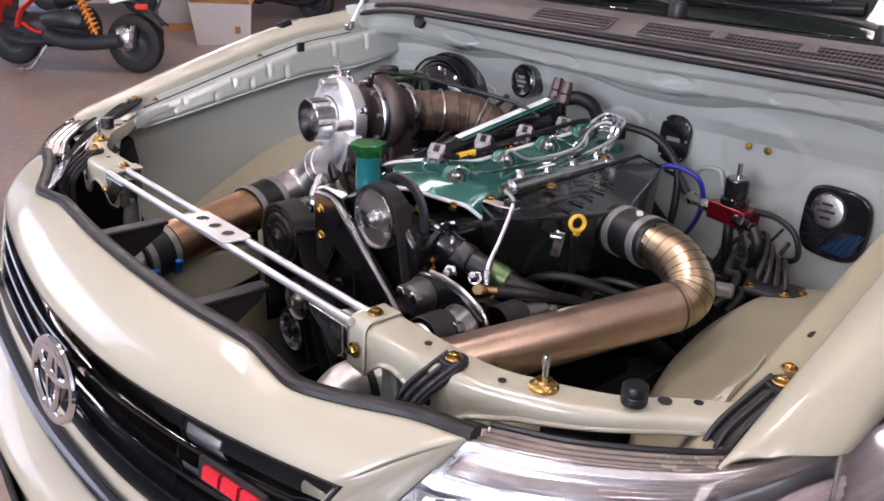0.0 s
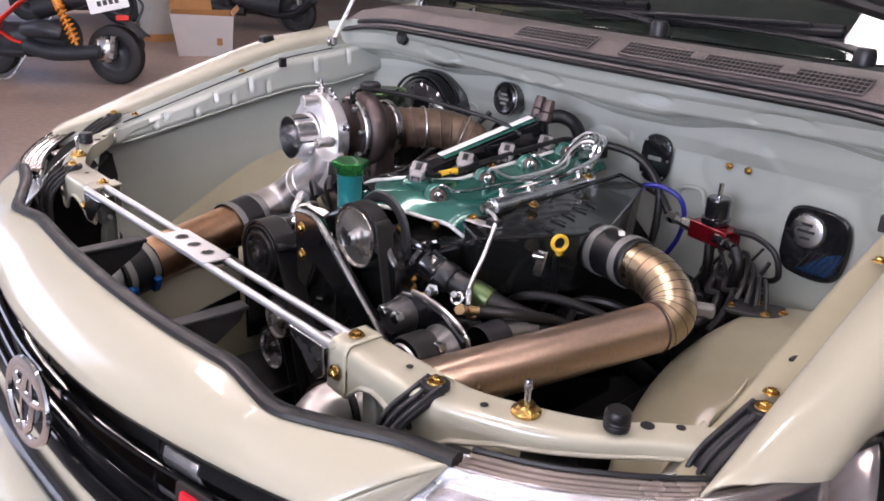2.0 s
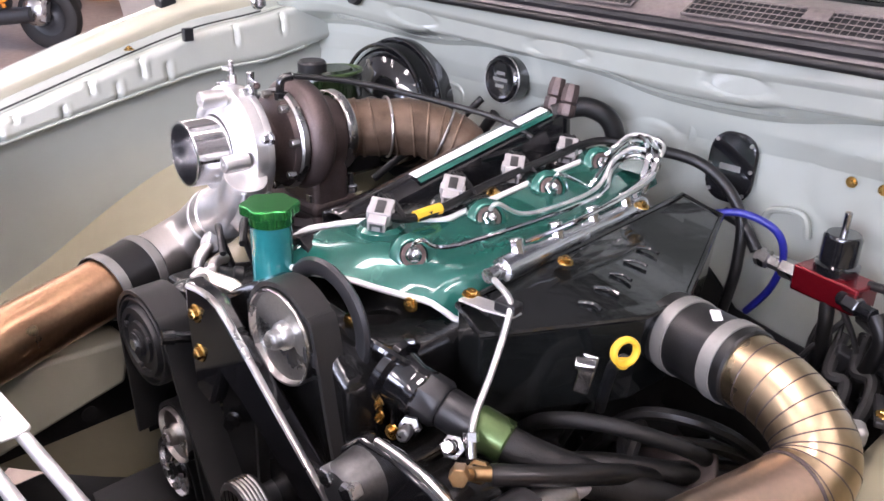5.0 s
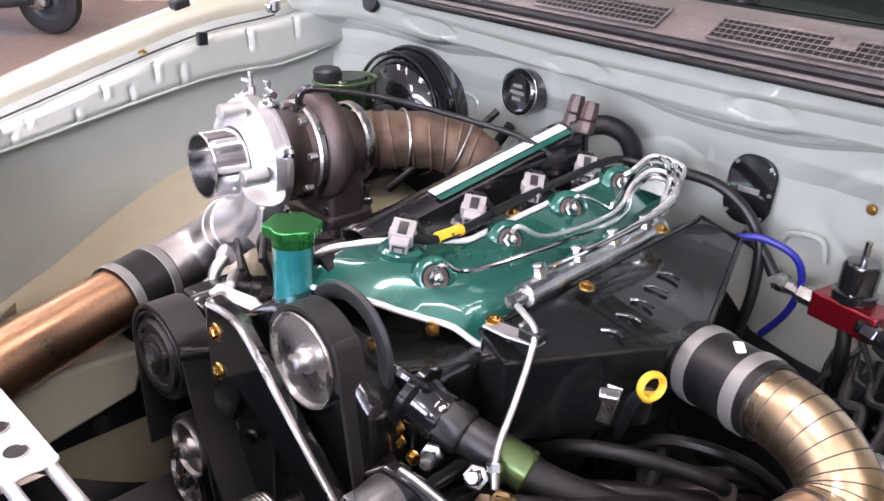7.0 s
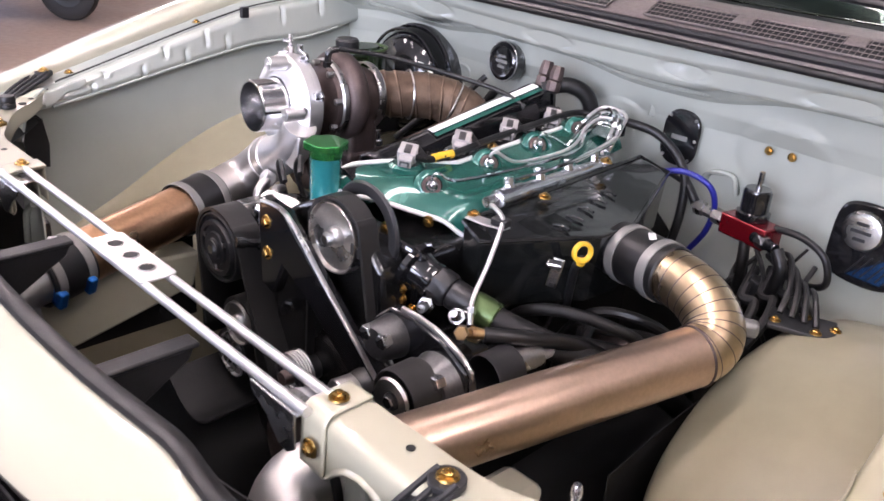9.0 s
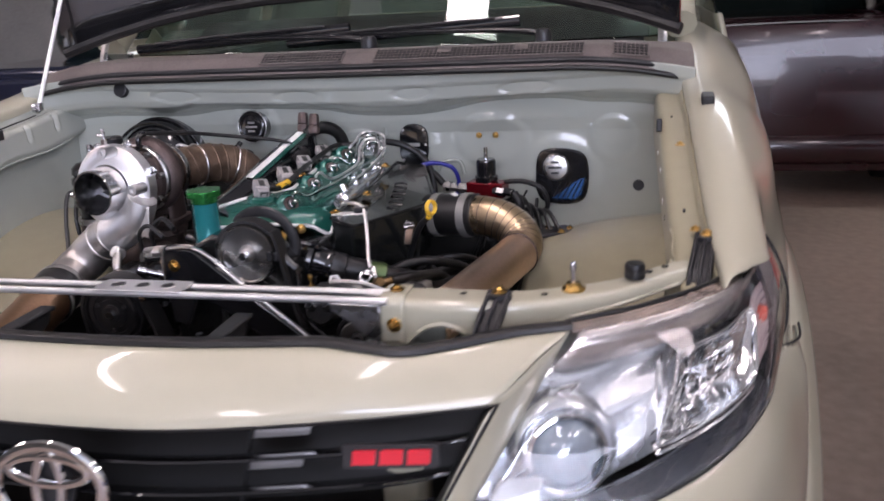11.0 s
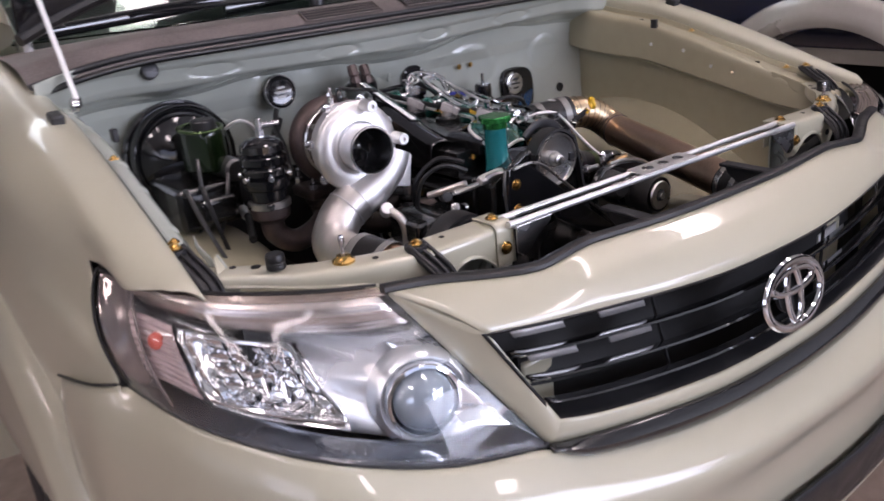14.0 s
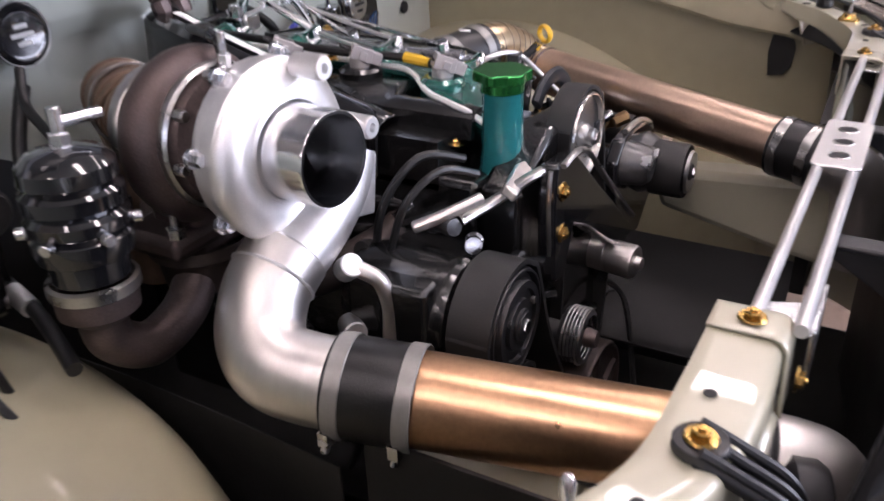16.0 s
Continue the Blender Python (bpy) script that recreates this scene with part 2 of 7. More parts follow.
def lathe(profile, at, axis, seg=32, closed=False):
    """A turned body: profile of (radius, height along the axis)."""
    bm = bmesh.new()
    m = axes(at, axis)
    rings = []
    for r, h in profile:
        if r < 1e-5:
            rings.append([bm.verts.new(m @ Vector((0, 0, h)))])
        else:
            rings.append([bm.verts.new(m @ Vector((r * math.cos(2 * math.pi * i / seg), r * math.sin(2 * math.pi * i / seg), h))) for i in range(seg)])
    pairs = list(zip(rings, rings[1:]))
    if closed:
        pairs.append((rings[-1], rings[0]))
    for a, b in pairs:
        for i in range(seg):
            j = (i + 1) % seg
            if len(a) == 1 and len(b) == 1:
                continue
            if len(a) == 1:
                bm.faces.new((a[0], b[i], b[j]))
            elif len(b) == 1:
                bm.faces.new((a[i], b[0], a[j]))
            else:
                bm.faces.new((a[i], b[i], b[j], a[j]))
    return bm


def disc(r, h, at, axis, seg=24, chamfer=0.0):
    c = chamfer or min(r, abs(h)) * 0.12
    return lathe([(0, 0), (r - c, 0), (r, c), (r, h - c), (r - c, h), (0, h)], at, axis, seg)


def ring(r, w, at, axis, seg=32, rs=10, squash=1.0):
    """A torus of radius r and tube radius w."""
    prof = [(r + w * math.cos(2 * math.pi * k / rs), w * squash * math.sin(2 * math.pi * k / rs)) for k in range(rs)]
    return lathe(prof, at, axis, seg, closed=True)


def smooth_path(pts, n=8):
    pts = [Vector(p) for p in pts]
    if len(pts) == 2:
        return pts
    out = []
    for i in range(len(pts) - 1):
        p0, p1, p2, p3 = pts[max(i - 1, 0)], pts[i], pts[i + 1], pts[min(i + 2, len(pts) - 1)]
        for k in range(n):
            t = k / n
            out.append(0.5 * ((2 * p1) + (p2 - p0) * t + (2 * p0 - 5 * p1 + 4 * p2 - p3) * t * t + (3 * p1 - p0 - 3 * p2 + p3) * t ** 3))
    out.append(pts[-1])
    return out


def tube(pts, r, seg=16, n=8, cap=True, flat=1.0, radii=None):
    """A round bar along a smooth path; radii: a function of 0..1."""
    path = smooth_path(pts, n)
    bm = bmesh.new()
    rings = []
    prev = None
    for i, p in enumerate(path):
        d = (path[min(i + 1, len(path) - 1)] - path[max(i - 1, 0)]).normalized()
        if prev is None:
            side = d.cross(Vector((0, 0, 1)))
            if side.length < 0.05:
                side = d.cross(Vector((0, 1, 0)))
            side.normalize()
        else:
            side = (prev - d * prev.dot(d)).normalized()
        prev = side
        up = side.cross(d)
        rr = r * (radii(i / (len(path) - 1)) if radii else 1)
        rings.append([bm.verts.new(p + side * (rr * math.cos(2 * math.pi * k / seg)) + up * (rr * flat * math.sin(2 * math.pi * k / seg))) for k in range(seg)])
    for a, b in zip(rings, rings[1:]):
        for k in range(seg):
            bm.faces.new((a[k], a[(k + 1) % seg], b[(k + 1) % seg], b[k]))
    if cap:
        bm.faces.new(rings[0])
        bm.faces.new(rings[-1][::-1])
    return bm


def prism(outline, depth, m=None):
    """A plate: a 2D outline raised by depth along z."""
    bm = bmesh.new()
    a = [bm.verts.new((x, y, 0)) for x, y in outline]
    b = [bm.verts.new((x, y, depth)) for x, y in outline]
    bm.faces.new(a[::-1])
    bm.faces.new(b)
    n = len(a)
    for i in range(n):
        bm.faces.new((a[i], a[(i + 1) % n], b[(i + 1) % n], b[i]))
    if m is not None:
        bm.transform(m)
    return bm


def rounded(w, h, r, n=5):
    pts = []
    for cx, cy, a0 in ((w / 2 - r, h / 2 - r, 0), (-w / 2 + r, h / 2 - r, 90), (-w / 2 + r, -h / 2 + r, 180), (w / 2 - r, -h / 2 + r, 270)):
        for k in range(n + 1):
            a = radians(a0 + 90 * k / n)
            pts.append((cx + r * math.cos(a), cy + r * math.sin(a)))
    return pts


def circle(r, n=24, ry=None):
    return [(r * math.cos(2 * math.pi * k / n), (ry or r) * math.sin(2 * math.pi * k / n)) for k in range(n)]


def sheet(fn, nu, nv):
    """A surface fn(u, v), u and v from 0 to 1."""
    bm = bmesh.new()
    g = [[bm.verts.new(fn(i / nu, j / nv)) for j in range(nv + 1)] for i in range(nu + 1)]
    for i in range(nu):
        for j in range(nv):
            bm.faces.new((g[i][j], g[i + 1][j], g[i + 1][j + 1], g[i][j + 1]))
    bmesh.ops.remove_doubles(bm, verts=bm.verts, dist=1e-5)
    return bm


def ip(x, tab):
    """Linear interpolation in a table of (x, value)."""
    if x <= tab[0][0]:
        return tab[0][1]
    for (a, va), (b, vb) in zip(tab, tab[1:]):
        if x <= b:
            return va + (vb - va) * (x - a) / (b - a)
    return tab[-1][1]


def sip(x, tab):
    """Smooth interpolation in a table."""
    if x <= tab[0][0]:
        return tab[0][1]
    if x >= tab[-1][0]:
        return tab[-1][1]
    for i in range(len(tab) - 1):
        a, va = tab[i]
        b, vb = tab[i + 1]
        if x <= b:
            p0 = tab[max(i - 1, 0)]
            p3 = tab[min(i + 2, len(tab) - 1)]
            ma = (vb - p0[1]) / (b - p0[0]) if b != p0[0] else 0
            mb = (p3[1] - va) / (p3[0] - a) if p3[0] != a else 0
            t, h = (x - a) / (b - a), b - a
            return (2 * t ** 3 - 3 * t * t + 1) * va + (t ** 3 - 2 * t * t + t) * h * ma + (-2 * t ** 3 + 3 * t * t) * vb + (t ** 3 - t * t) * h * mb
    return tab[-1][1]


def poly(pts, s):
    """A point at s (0..1) of a smooth path, by its length."""
    path = smooth_path(pts, 10)
    lens = [0]
    for a, b in zip(path, path[1:]):
        lens.append(lens[-1] + (b - a).length)
    want = s * lens[-1]
    for i in range(len(path) - 1):
        if want <= lens[i + 1] + 1e-9:
            k = (want - lens[i]) / max(1e-9, lens[i + 1] - lens[i])
            return path[i].lerp(path[i + 1], k)
    return path[-1]


def hexbolt(name, at, axis, r, material, parent, label="", washer=True):
    r *= 0.72
    bms = [lathe([(0, 0.9 * r), (0.8 * r, 0.9 * r), (r, 0.75 * r), (r, 0)], at, axis, 6)]
    if washer:
        bms.append(lathe([(0, 0.25 * r), (1.45 * r, 0.25 * r), (1.6 * r, 0)], at, axis, 18))
    bms.append(lathe([(0.45 * r, 0.9 * r), (0.42 * r, 1.15 * r), (0, 1.2 * r)], at, axis, 10))
    return P(name, join(*bms), material, parent, label)


def flip(p):
    return Vector((-p[0], p[1], p[2]))


# ---- workshop ----
def structure(name, bm, material, label, parent=None, **kw):
    ob = part(name, bm, material, parent, **kw)
    tagged(ob, label, "building", "", "structure")
    return ob


structure("floor", box((-14, -9, -0.12), (8, 11, 0)), CONCRETE, "worn brown-grey concrete workshop floor", smooth=False)
# ceiling, walls and their openings are assumed, to enclose the room
structure("ceiling", box((-14.2, -9.2, 4.4), (8.2, 11.2, 4.55)), CEILM, "grey metal workshop ceiling", smooth=False)
# panel invented to go with the overhead fill lamp
structure("fill_panel", box((-2.4, 4.0, 4.375), (2.6, 5.8, 4.399)), WHITE, "white ceiling panel added above an unseen fill lamp", smooth=False)
structure("wall_back", box((-14.2, 11, 0), (8.2, 11.2, 4.4)), WALLM, "grimy plaster back wall", smooth=False)
structure("wall_right", box((8, -9, 0), (8.2, 11, 4.4)), WALLM, "grimy plaster side wall", smooth=False)
structure("wall_left_near", box((-14.2, -9, 0), (-14, -4.5, 4.4)), WALLM, "grimy plaster wall beside the open gate", smooth=False)
structure("wall_left_far", box((-14.2, 5.0, 0), (-14, 11, 4.4)), WALLM, "grimy plaster wall beyond the open gate", smooth=False)
structure("wall_left_lintel", box((-14.2, -4.5, 3.6), (-14, 5.0, 4.4)), WALLM, "grimy plaster lintel over the gate", smooth=False)
structure("wall_front_right", box((4.6, -9.2, 0), (8, -9, 4.4)), WALLM, "grimy plaster wall beside the entrance", smooth=False)
structure("wall_front_left", box((-14, -9.2, 0), (-4.6, -9, 4.4)), WALLM, "grimy plaster wall beside the entrance", smooth=False)
structure("wall_front_lintel", box((-4.6, -9.2, 3.6), (4.6, -9, 4.4)), WALLM, "grimy plaster lintel over the entrance", smooth=False)
structure("ground", box((-60, -60, -0.3), (60, 60, -0.13)), CONCRETE, "bare yard ground outside the workshop", smooth=False)


def ceiling_light(at, turn):
    t = thing("ceiling_light", at, "white fluorescent ceiling light, some added for fill", "lamp", "workshop ceiling lights")
    m = pose(*at, 0, 0, turn)
    P("housing", box((-0.65, -0.14, 0.02), (0.65, 0.14, 0.08), m), WHITE, t, bevel=0.01)
    P("diffuser", prism(rounded(1.24, 0.26, 0.03), 0.018, m), TUBE, t, "glowing white diffuser", smooth=False)
    P("hanger", join(tube([m @ Vector((-0.5, 0, 0.07)), m @ Vector((-0.5, 0, 4.4 - at[2]))], 0.006, 6),
                     tube([m @ Vector((0.5, 0, 0.07)), m @ Vector((0.5, 0, 4.4 - at[2]))], 0.006, 6)), STEEL, t)
    return t


def tube_light(at, turn):
    """A bare double tube on a slim batten."""
    t = thing("tube_light", at, "slim batten with a bare fluorescent tube", "lamp", "workshop tube lights")
    m = pose(*at, 0, 0, turn)
    P("batten", box((-1.12, -0.035, 0.02), (1.12, 0.035, 0.07), m), WHITE, t, bevel=0.006)
    P("tube", tube([m @ Vector((-1.1, 0, 0)), m @ Vector((1.1, 0, 0))], 0.022, 10), TUBE, t, "glowing white tube")
    P("hanger", join(*[tube([m @ Vector((x, 0, 0.06)), m @ Vector((x, 0, 4.4 - at[2]))], 0.006, 6) for x in (-.9, .9)]), STEEL, t)
    return t


# last four lamps are added fill for the rear glass and left floor
for at, turn in (((0.03, 0.1, 3.3), 90), ((-2.4, 0.0, 3.3), 90), ((2.45, 0.2, 3.3), 90), ((-1.0, -3.0, 3.3), 90), ((1.1, -3.2, 3.3), 90), ((-0.02, 1.97, 3.3), 90), ((0.2, 7.6, 3.3), 90), ((-4.9, 1.6, 3.3), 90), ((-5.8, 2.6, 3.3), 90), ((-7.8, 4.6, 3.3), 90)):
    ceiling_light(at, turn)
for x in (-1.48, 1.48):
    tube_light((x, 0.1, 3.3), 90)


# ---- the car's body ----
car = thing("pickup_truck", (0, 1.2, 0), "sand-beige pickup with bonnet propped open, stripped engine bay", "car")


def sym(half):
    """A row of points from the left end over the middle to the right end."""
    pts = [Vector(p) for p in half]
    return [flip(p) for p in pts[:0:-1]] + pts


SEAL = sym([(0, .115, 1.067), (.14, .118, 1.068), (.24, .124, 1.071), (.30, .128, 1.072), (.35, .124, 1.069), (.395, .124, 1.066), (.45, .147, 1.067), (.52, .178, 1.073), (.585, .195, 1.077)])
GTOP = sym([(0, .030, 1.000), (.13, .034, 1.001), (.26, .048, 1.008), (.40, .072, 1.017), (.51, .098, 1.025)])
GBOT = sym([(0, .022, .846), (.14, .025, .850), (.28, .034, .864), (.38, .042, .880), (.438, .049, .894)])
LIPT = sym([(0, .018, .822), (.15, .020, .827), (.29, .030, .842), (.40, .043, .856), (.458, .055, .864)])


def between(a, b, bulge, nu=48, nv=8):
    def fn(u, v):
        p = poly(a, u).lerp(poly(b, u), v)
        k = 4 * v * (1 - v) * bulge
        return p + Vector((0, -0.55 * k, 0.84 * k))
    return sheet(fn, nu, nv)


def side_strip(s):
    top = [Vector(p) for p in ((.51, .098, 1.025), (.585, .195, 1.077))]
    bot = [Vector(p) for p in ((.438, .049, .894), (.458, .055, .864))]
    def fn(u, v):
        p = top[0].lerp(bot[0], v).lerp(top[1].lerp(bot[1], v), u) + Vector((0, -0.006 * math.sin(math.pi * u), 0))
        return p if s > 0 else flip(p)
    return sheet(fn, 5, 10)


nose = join(between(SEAL, GTOP, 0.010, 84), between(GBOT, LIPT, 0.004, 48, 4), side_strip(1), side_strip(-1))
bmesh.ops.remove_doubles(nose, verts=nose.verts, dist=0.002)
P("nose_panel", nose, PAINT, car, "glossy sand-beige nose panel round the grille", thick=0.006)
P("nose_seal", tube([p + Vector((0, 0.006, 0.001)) for p in SEAL], 0.0105, 10, 6, flat=0.7), RUBBER, car, "black rubber bonnet seal")

# bumper
BT = sym([(0, .010, .792), (.22, .016, .806), (.41, .036, .838), (.462, .050, .860), (.60, .080, .884), (.73, .142, .925), (.815, .27, .950), (.846, .42, .958), (.880, .47, .953), (.901, .60, .930)])
BC = sym([(0, -.036, .764), (.22, -.028, .772), (.41, -.002, .800), (.48, .012, .818), (.61, .05, .845), (.74, .115, .880), (.83, .25, .905), (.872, .40, .915), (.897, .47, .912), (.910, .60, .890)])
BM = sym([(0, -.046, .735), (.22, -.040, .74), (.41, -.014, .757), (.48, .0, .77), (.62, .04, .79), (.75, .11, .81), (.84, .25, .83), (.885, .39, .84), (.905, .47, .84), (.916, .59, .83)])
BL = sym([(0, -.020, .655), (.22, -.016, .655), (.41, .004, .66), (.48, .016, .665), (.62, .055, .67), (.76, .125, .68), (.86, .26, .69), (.895, .39, .70), (.912, .47, .70), (.920, .56, .70)])
BB = sym([(0, .0, .44), (.22, .004, .44), (.41, .02, .44), (.48, .03, .44), (.62, .07, .44), (.76, .14, .45), (.86, .27, .46), (.895, .40, .47), (.912, .47, .48), (.920, .54, .48)])


def rows_sheet(rows, nu, nv):
    def fn(u, v):
        col = [poly(r, u) for r in rows]
        f = v * (len(rows) - 1)
        i = min(int(f), len(rows) - 2)
        t = f - i
        p0, p1, p2, p3 = col[max(i - 1, 0)], col[i], col[i + 1], col[min(i + 2, len(col) - 1)]
        return 0.5 * ((2 * p1) + (p2 - p0) * t + (2 * p0 - 5 * p1 + 4 * p2 - p3) * t * t + (3 * p1 - p0 - 3 * p2 + p3) * t ** 3)
    return sheet(fn, nu, nv)


P("front_bumper", rows_sheet([BT, BC, BM, BL, BB], 72, 16), PAINT, car, "glossy sand-beige front bumper", thick=0.006)
BUMPER = [BT, BC, BM, BL, BB]


def bumper_point(u, v, out=0.0):
    col = [poly(r, u) for r in BUMPER]
    f = v * 4
    i = min(int(f), 3)
    p = col[i].lerp(col[i + 1], f - i)
    q = Vector((p.x, p.y - .6, 0)).normalized()
    return p + q * out


for s in (1, -1):
    side = (lambda a: .5 + .5 * a) if s > 0 else (lambda a: .5 - .5 * a)
    fog = P("fog_recess", sheet(lambda a, b: bumper_point(side(.55 + .155 * a), .70 + (.06 + .20 * a) * b + .10 * (1 - a), .004), 12, 8), BLACKPL, car, "black fog lamp recess", thick=.004)
    P("recess_fold", tube([bumper_point(side(.55 + .155 * k / 6), .70 + .10 * (1 - k / 6), .008) for k in range(7)], .007, 8, 4), PAINT, fog, "sand-beige fold over the recess")
    P("fog_lamp", lathe([(.034, 0), (.036, .006), (.032, .012), (.026, .008), (0, .014)], bumper_point(side(.655), .82, .004), Vector((.45 * s, -.9, 0)), 24), HALO, fog, "round clear fog lamp")
P("lower_grille", rows_sheet([[p + Vector((0, -.012, -.075)) for p in BL[5:12]], [p + Vector((0, -.012, .03)) for p in BB[5:12]]], 20, 4), BLACKPL, car, "black plastic lower intake", thick=0.01)
LIPB = sym([(0, .002, .790), (.22, .008, .802), (.40, .028, .832), (.455, .042, .858)])
lip = rows_sheet([LIPT, [a.lerp(b, .45) + Vector((0, -.012, 0)) for a, b in zip([poly(LIPT, k / 12) for k in range(13)], [poly(LIPB, k / 12) for k in range(13)])], LIPB], 40, 6)
P("grille_lip", lip, GLOSSBLK, car, "gloss black strip under the grille", thick=0.008)

# grille
grille = part("grille", org(join(
    sheet(lambda u, v: poly(GTOP, u) + Vector((0, .045 * v, -.004 * v)), 36, 2),
    sheet(lambda u, v: poly(GBOT, u) + Vector((0, .045 * v, .004 * v)), 36, 2),
    sheet(lambda u, v: Vector((.51, .098, 1.025)).lerp(Vector((.438, .049, .894)), u) + Vector((-.004 * v, .045 * v, 0)), 6, 2),
    sheet(lambda u, v: Vector((-.51, .098, 1.025)).lerp(Vector((-.438, .049, .894)), u) + Vector((.004 * v, .045 * v, 0)), 6, 2)), car), BLACKPL, car, "black plastic grille frame", thick=0.004)
P("core", sheet(lambda u, v: poly(GTOP, u).lerp(poly(GBOT, u), v) + Vector((0, .105, 0)), 30, 6), DARKINT, grille, "dark cooler core behind the slats")


def grille_point(u, v, out=0.0):
    return poly(GTOP, u).lerp(poly(GBOT, u), v) + Vector((0, .012 - out, 0))


for k, v in enumerate((.06, .33, .60, .86)):
    P("slat", sheet(lambda u, w: grille_point(.012 + .976 * u, v + ip(w, [(0, -.052), (.12, -.060), (1, .050)]), ip(w, [(0, -.006), (.12, .010), (.25, .012), (1, -.010)])), 40, 8), GLOSSBLK, grille, thick=0.004)
for u in (.28, .72):
    P("rib", tube([grille_point(u, .04) + Vector((0, .030, 0)), grille_point(u, .97) + Vector((0, .030, 0))], .0028, 6), DARKINT, grille)
for u0, u1 in ((.05, .13), (.19, .27), (.72, .79)):
    for v in (.135, .405):
        P("cooler_tank", sheet(lambda u, w: grille_point(u0 + (u1 - u0) * u, v + .125 * w) + Vector((0, .036, 0)), 4, 2), ROD, grille, "bare aluminium cooler tank", thick=0.004)

# oval chrome emblem
emblem = thing("emblem", (0, .0, .935), "chrome oval emblem on the grille", "emblem")
me_ = axes((0, .0, .935), (0, -1, .18))


def ellipse_ring(rx, rz, w, m, seg=48):
    bm = bmesh.new()
    rr = []
    for i in range(seg):
        a = 2 * math.pi * i / seg
        c = Vector((rx * math.cos(a), rz * math.sin(a), 0))
        n = Vector((math.cos(a) / rx, math.sin(a) / rz, 0)).normalized()
        rr.append([bm.verts.new(m @ (c + n * (w * math.cos(b)) + Vector((0, 0, .7 * w * math.sin(b))))) for b in [2 * math.pi * k / 8 for k in range(8)]])
    for i in range(seg):
        a, b = rr[i], rr[(i + 1) % seg]
        for k in range(8):
            bm.faces.new((a[k], a[(k + 1) % 8], b[(k + 1) % 8], b[k]))
    return bm


P("outer_ring", ellipse_ring(.071, .0495, .0075, me_), CHROME, emblem)
P("cross_ring", ellipse_ring(.052, .0165, .006, me_ @ Matrix.Translation((0, .0205, 0))), CHROME, emblem)
P("upright_ring", ellipse_ring(.017, .043, .006, me_), CHROME, emblem)
P("mount", prism(circle(.030, 32, .030), .006, me_ @ Matrix.Translation((0, 0, -.012))), BLACKPL, emblem)
# red grille badge of three plain blocks
badge = thing("grille_badge", (.40, .055, .975), "small red badge of three plain blocks on the grille", "badge")
mb = Matrix.Translation((0, 0, 0)) @ axes((.402, .047, .983), (.17, -1, .1))
P("backing", prism(rounded(.105, .028, .004), .004, mb), BLACKPL, badge)
for k in (-1, 0, 1):
    P("block", prism([(-.0125, -.008), (.0125, -.008), (.0145, .008), (-.0105, .008)], .004, mb @ Matrix.Translation((.03 * k, 0, .004))), REDBADGE, badge)


# headlights
HT = [(.585, .195, 1.076), (.67, .235, 1.083), (.767, .318, 1.091), (.805, .41, 1.096), (.834, .525, 1.100)]
HB = [(.460, .053, .864), (.60, .083, .886), (.73, .145, .927), (.815, .275, .951), (.850, .435, .960)]


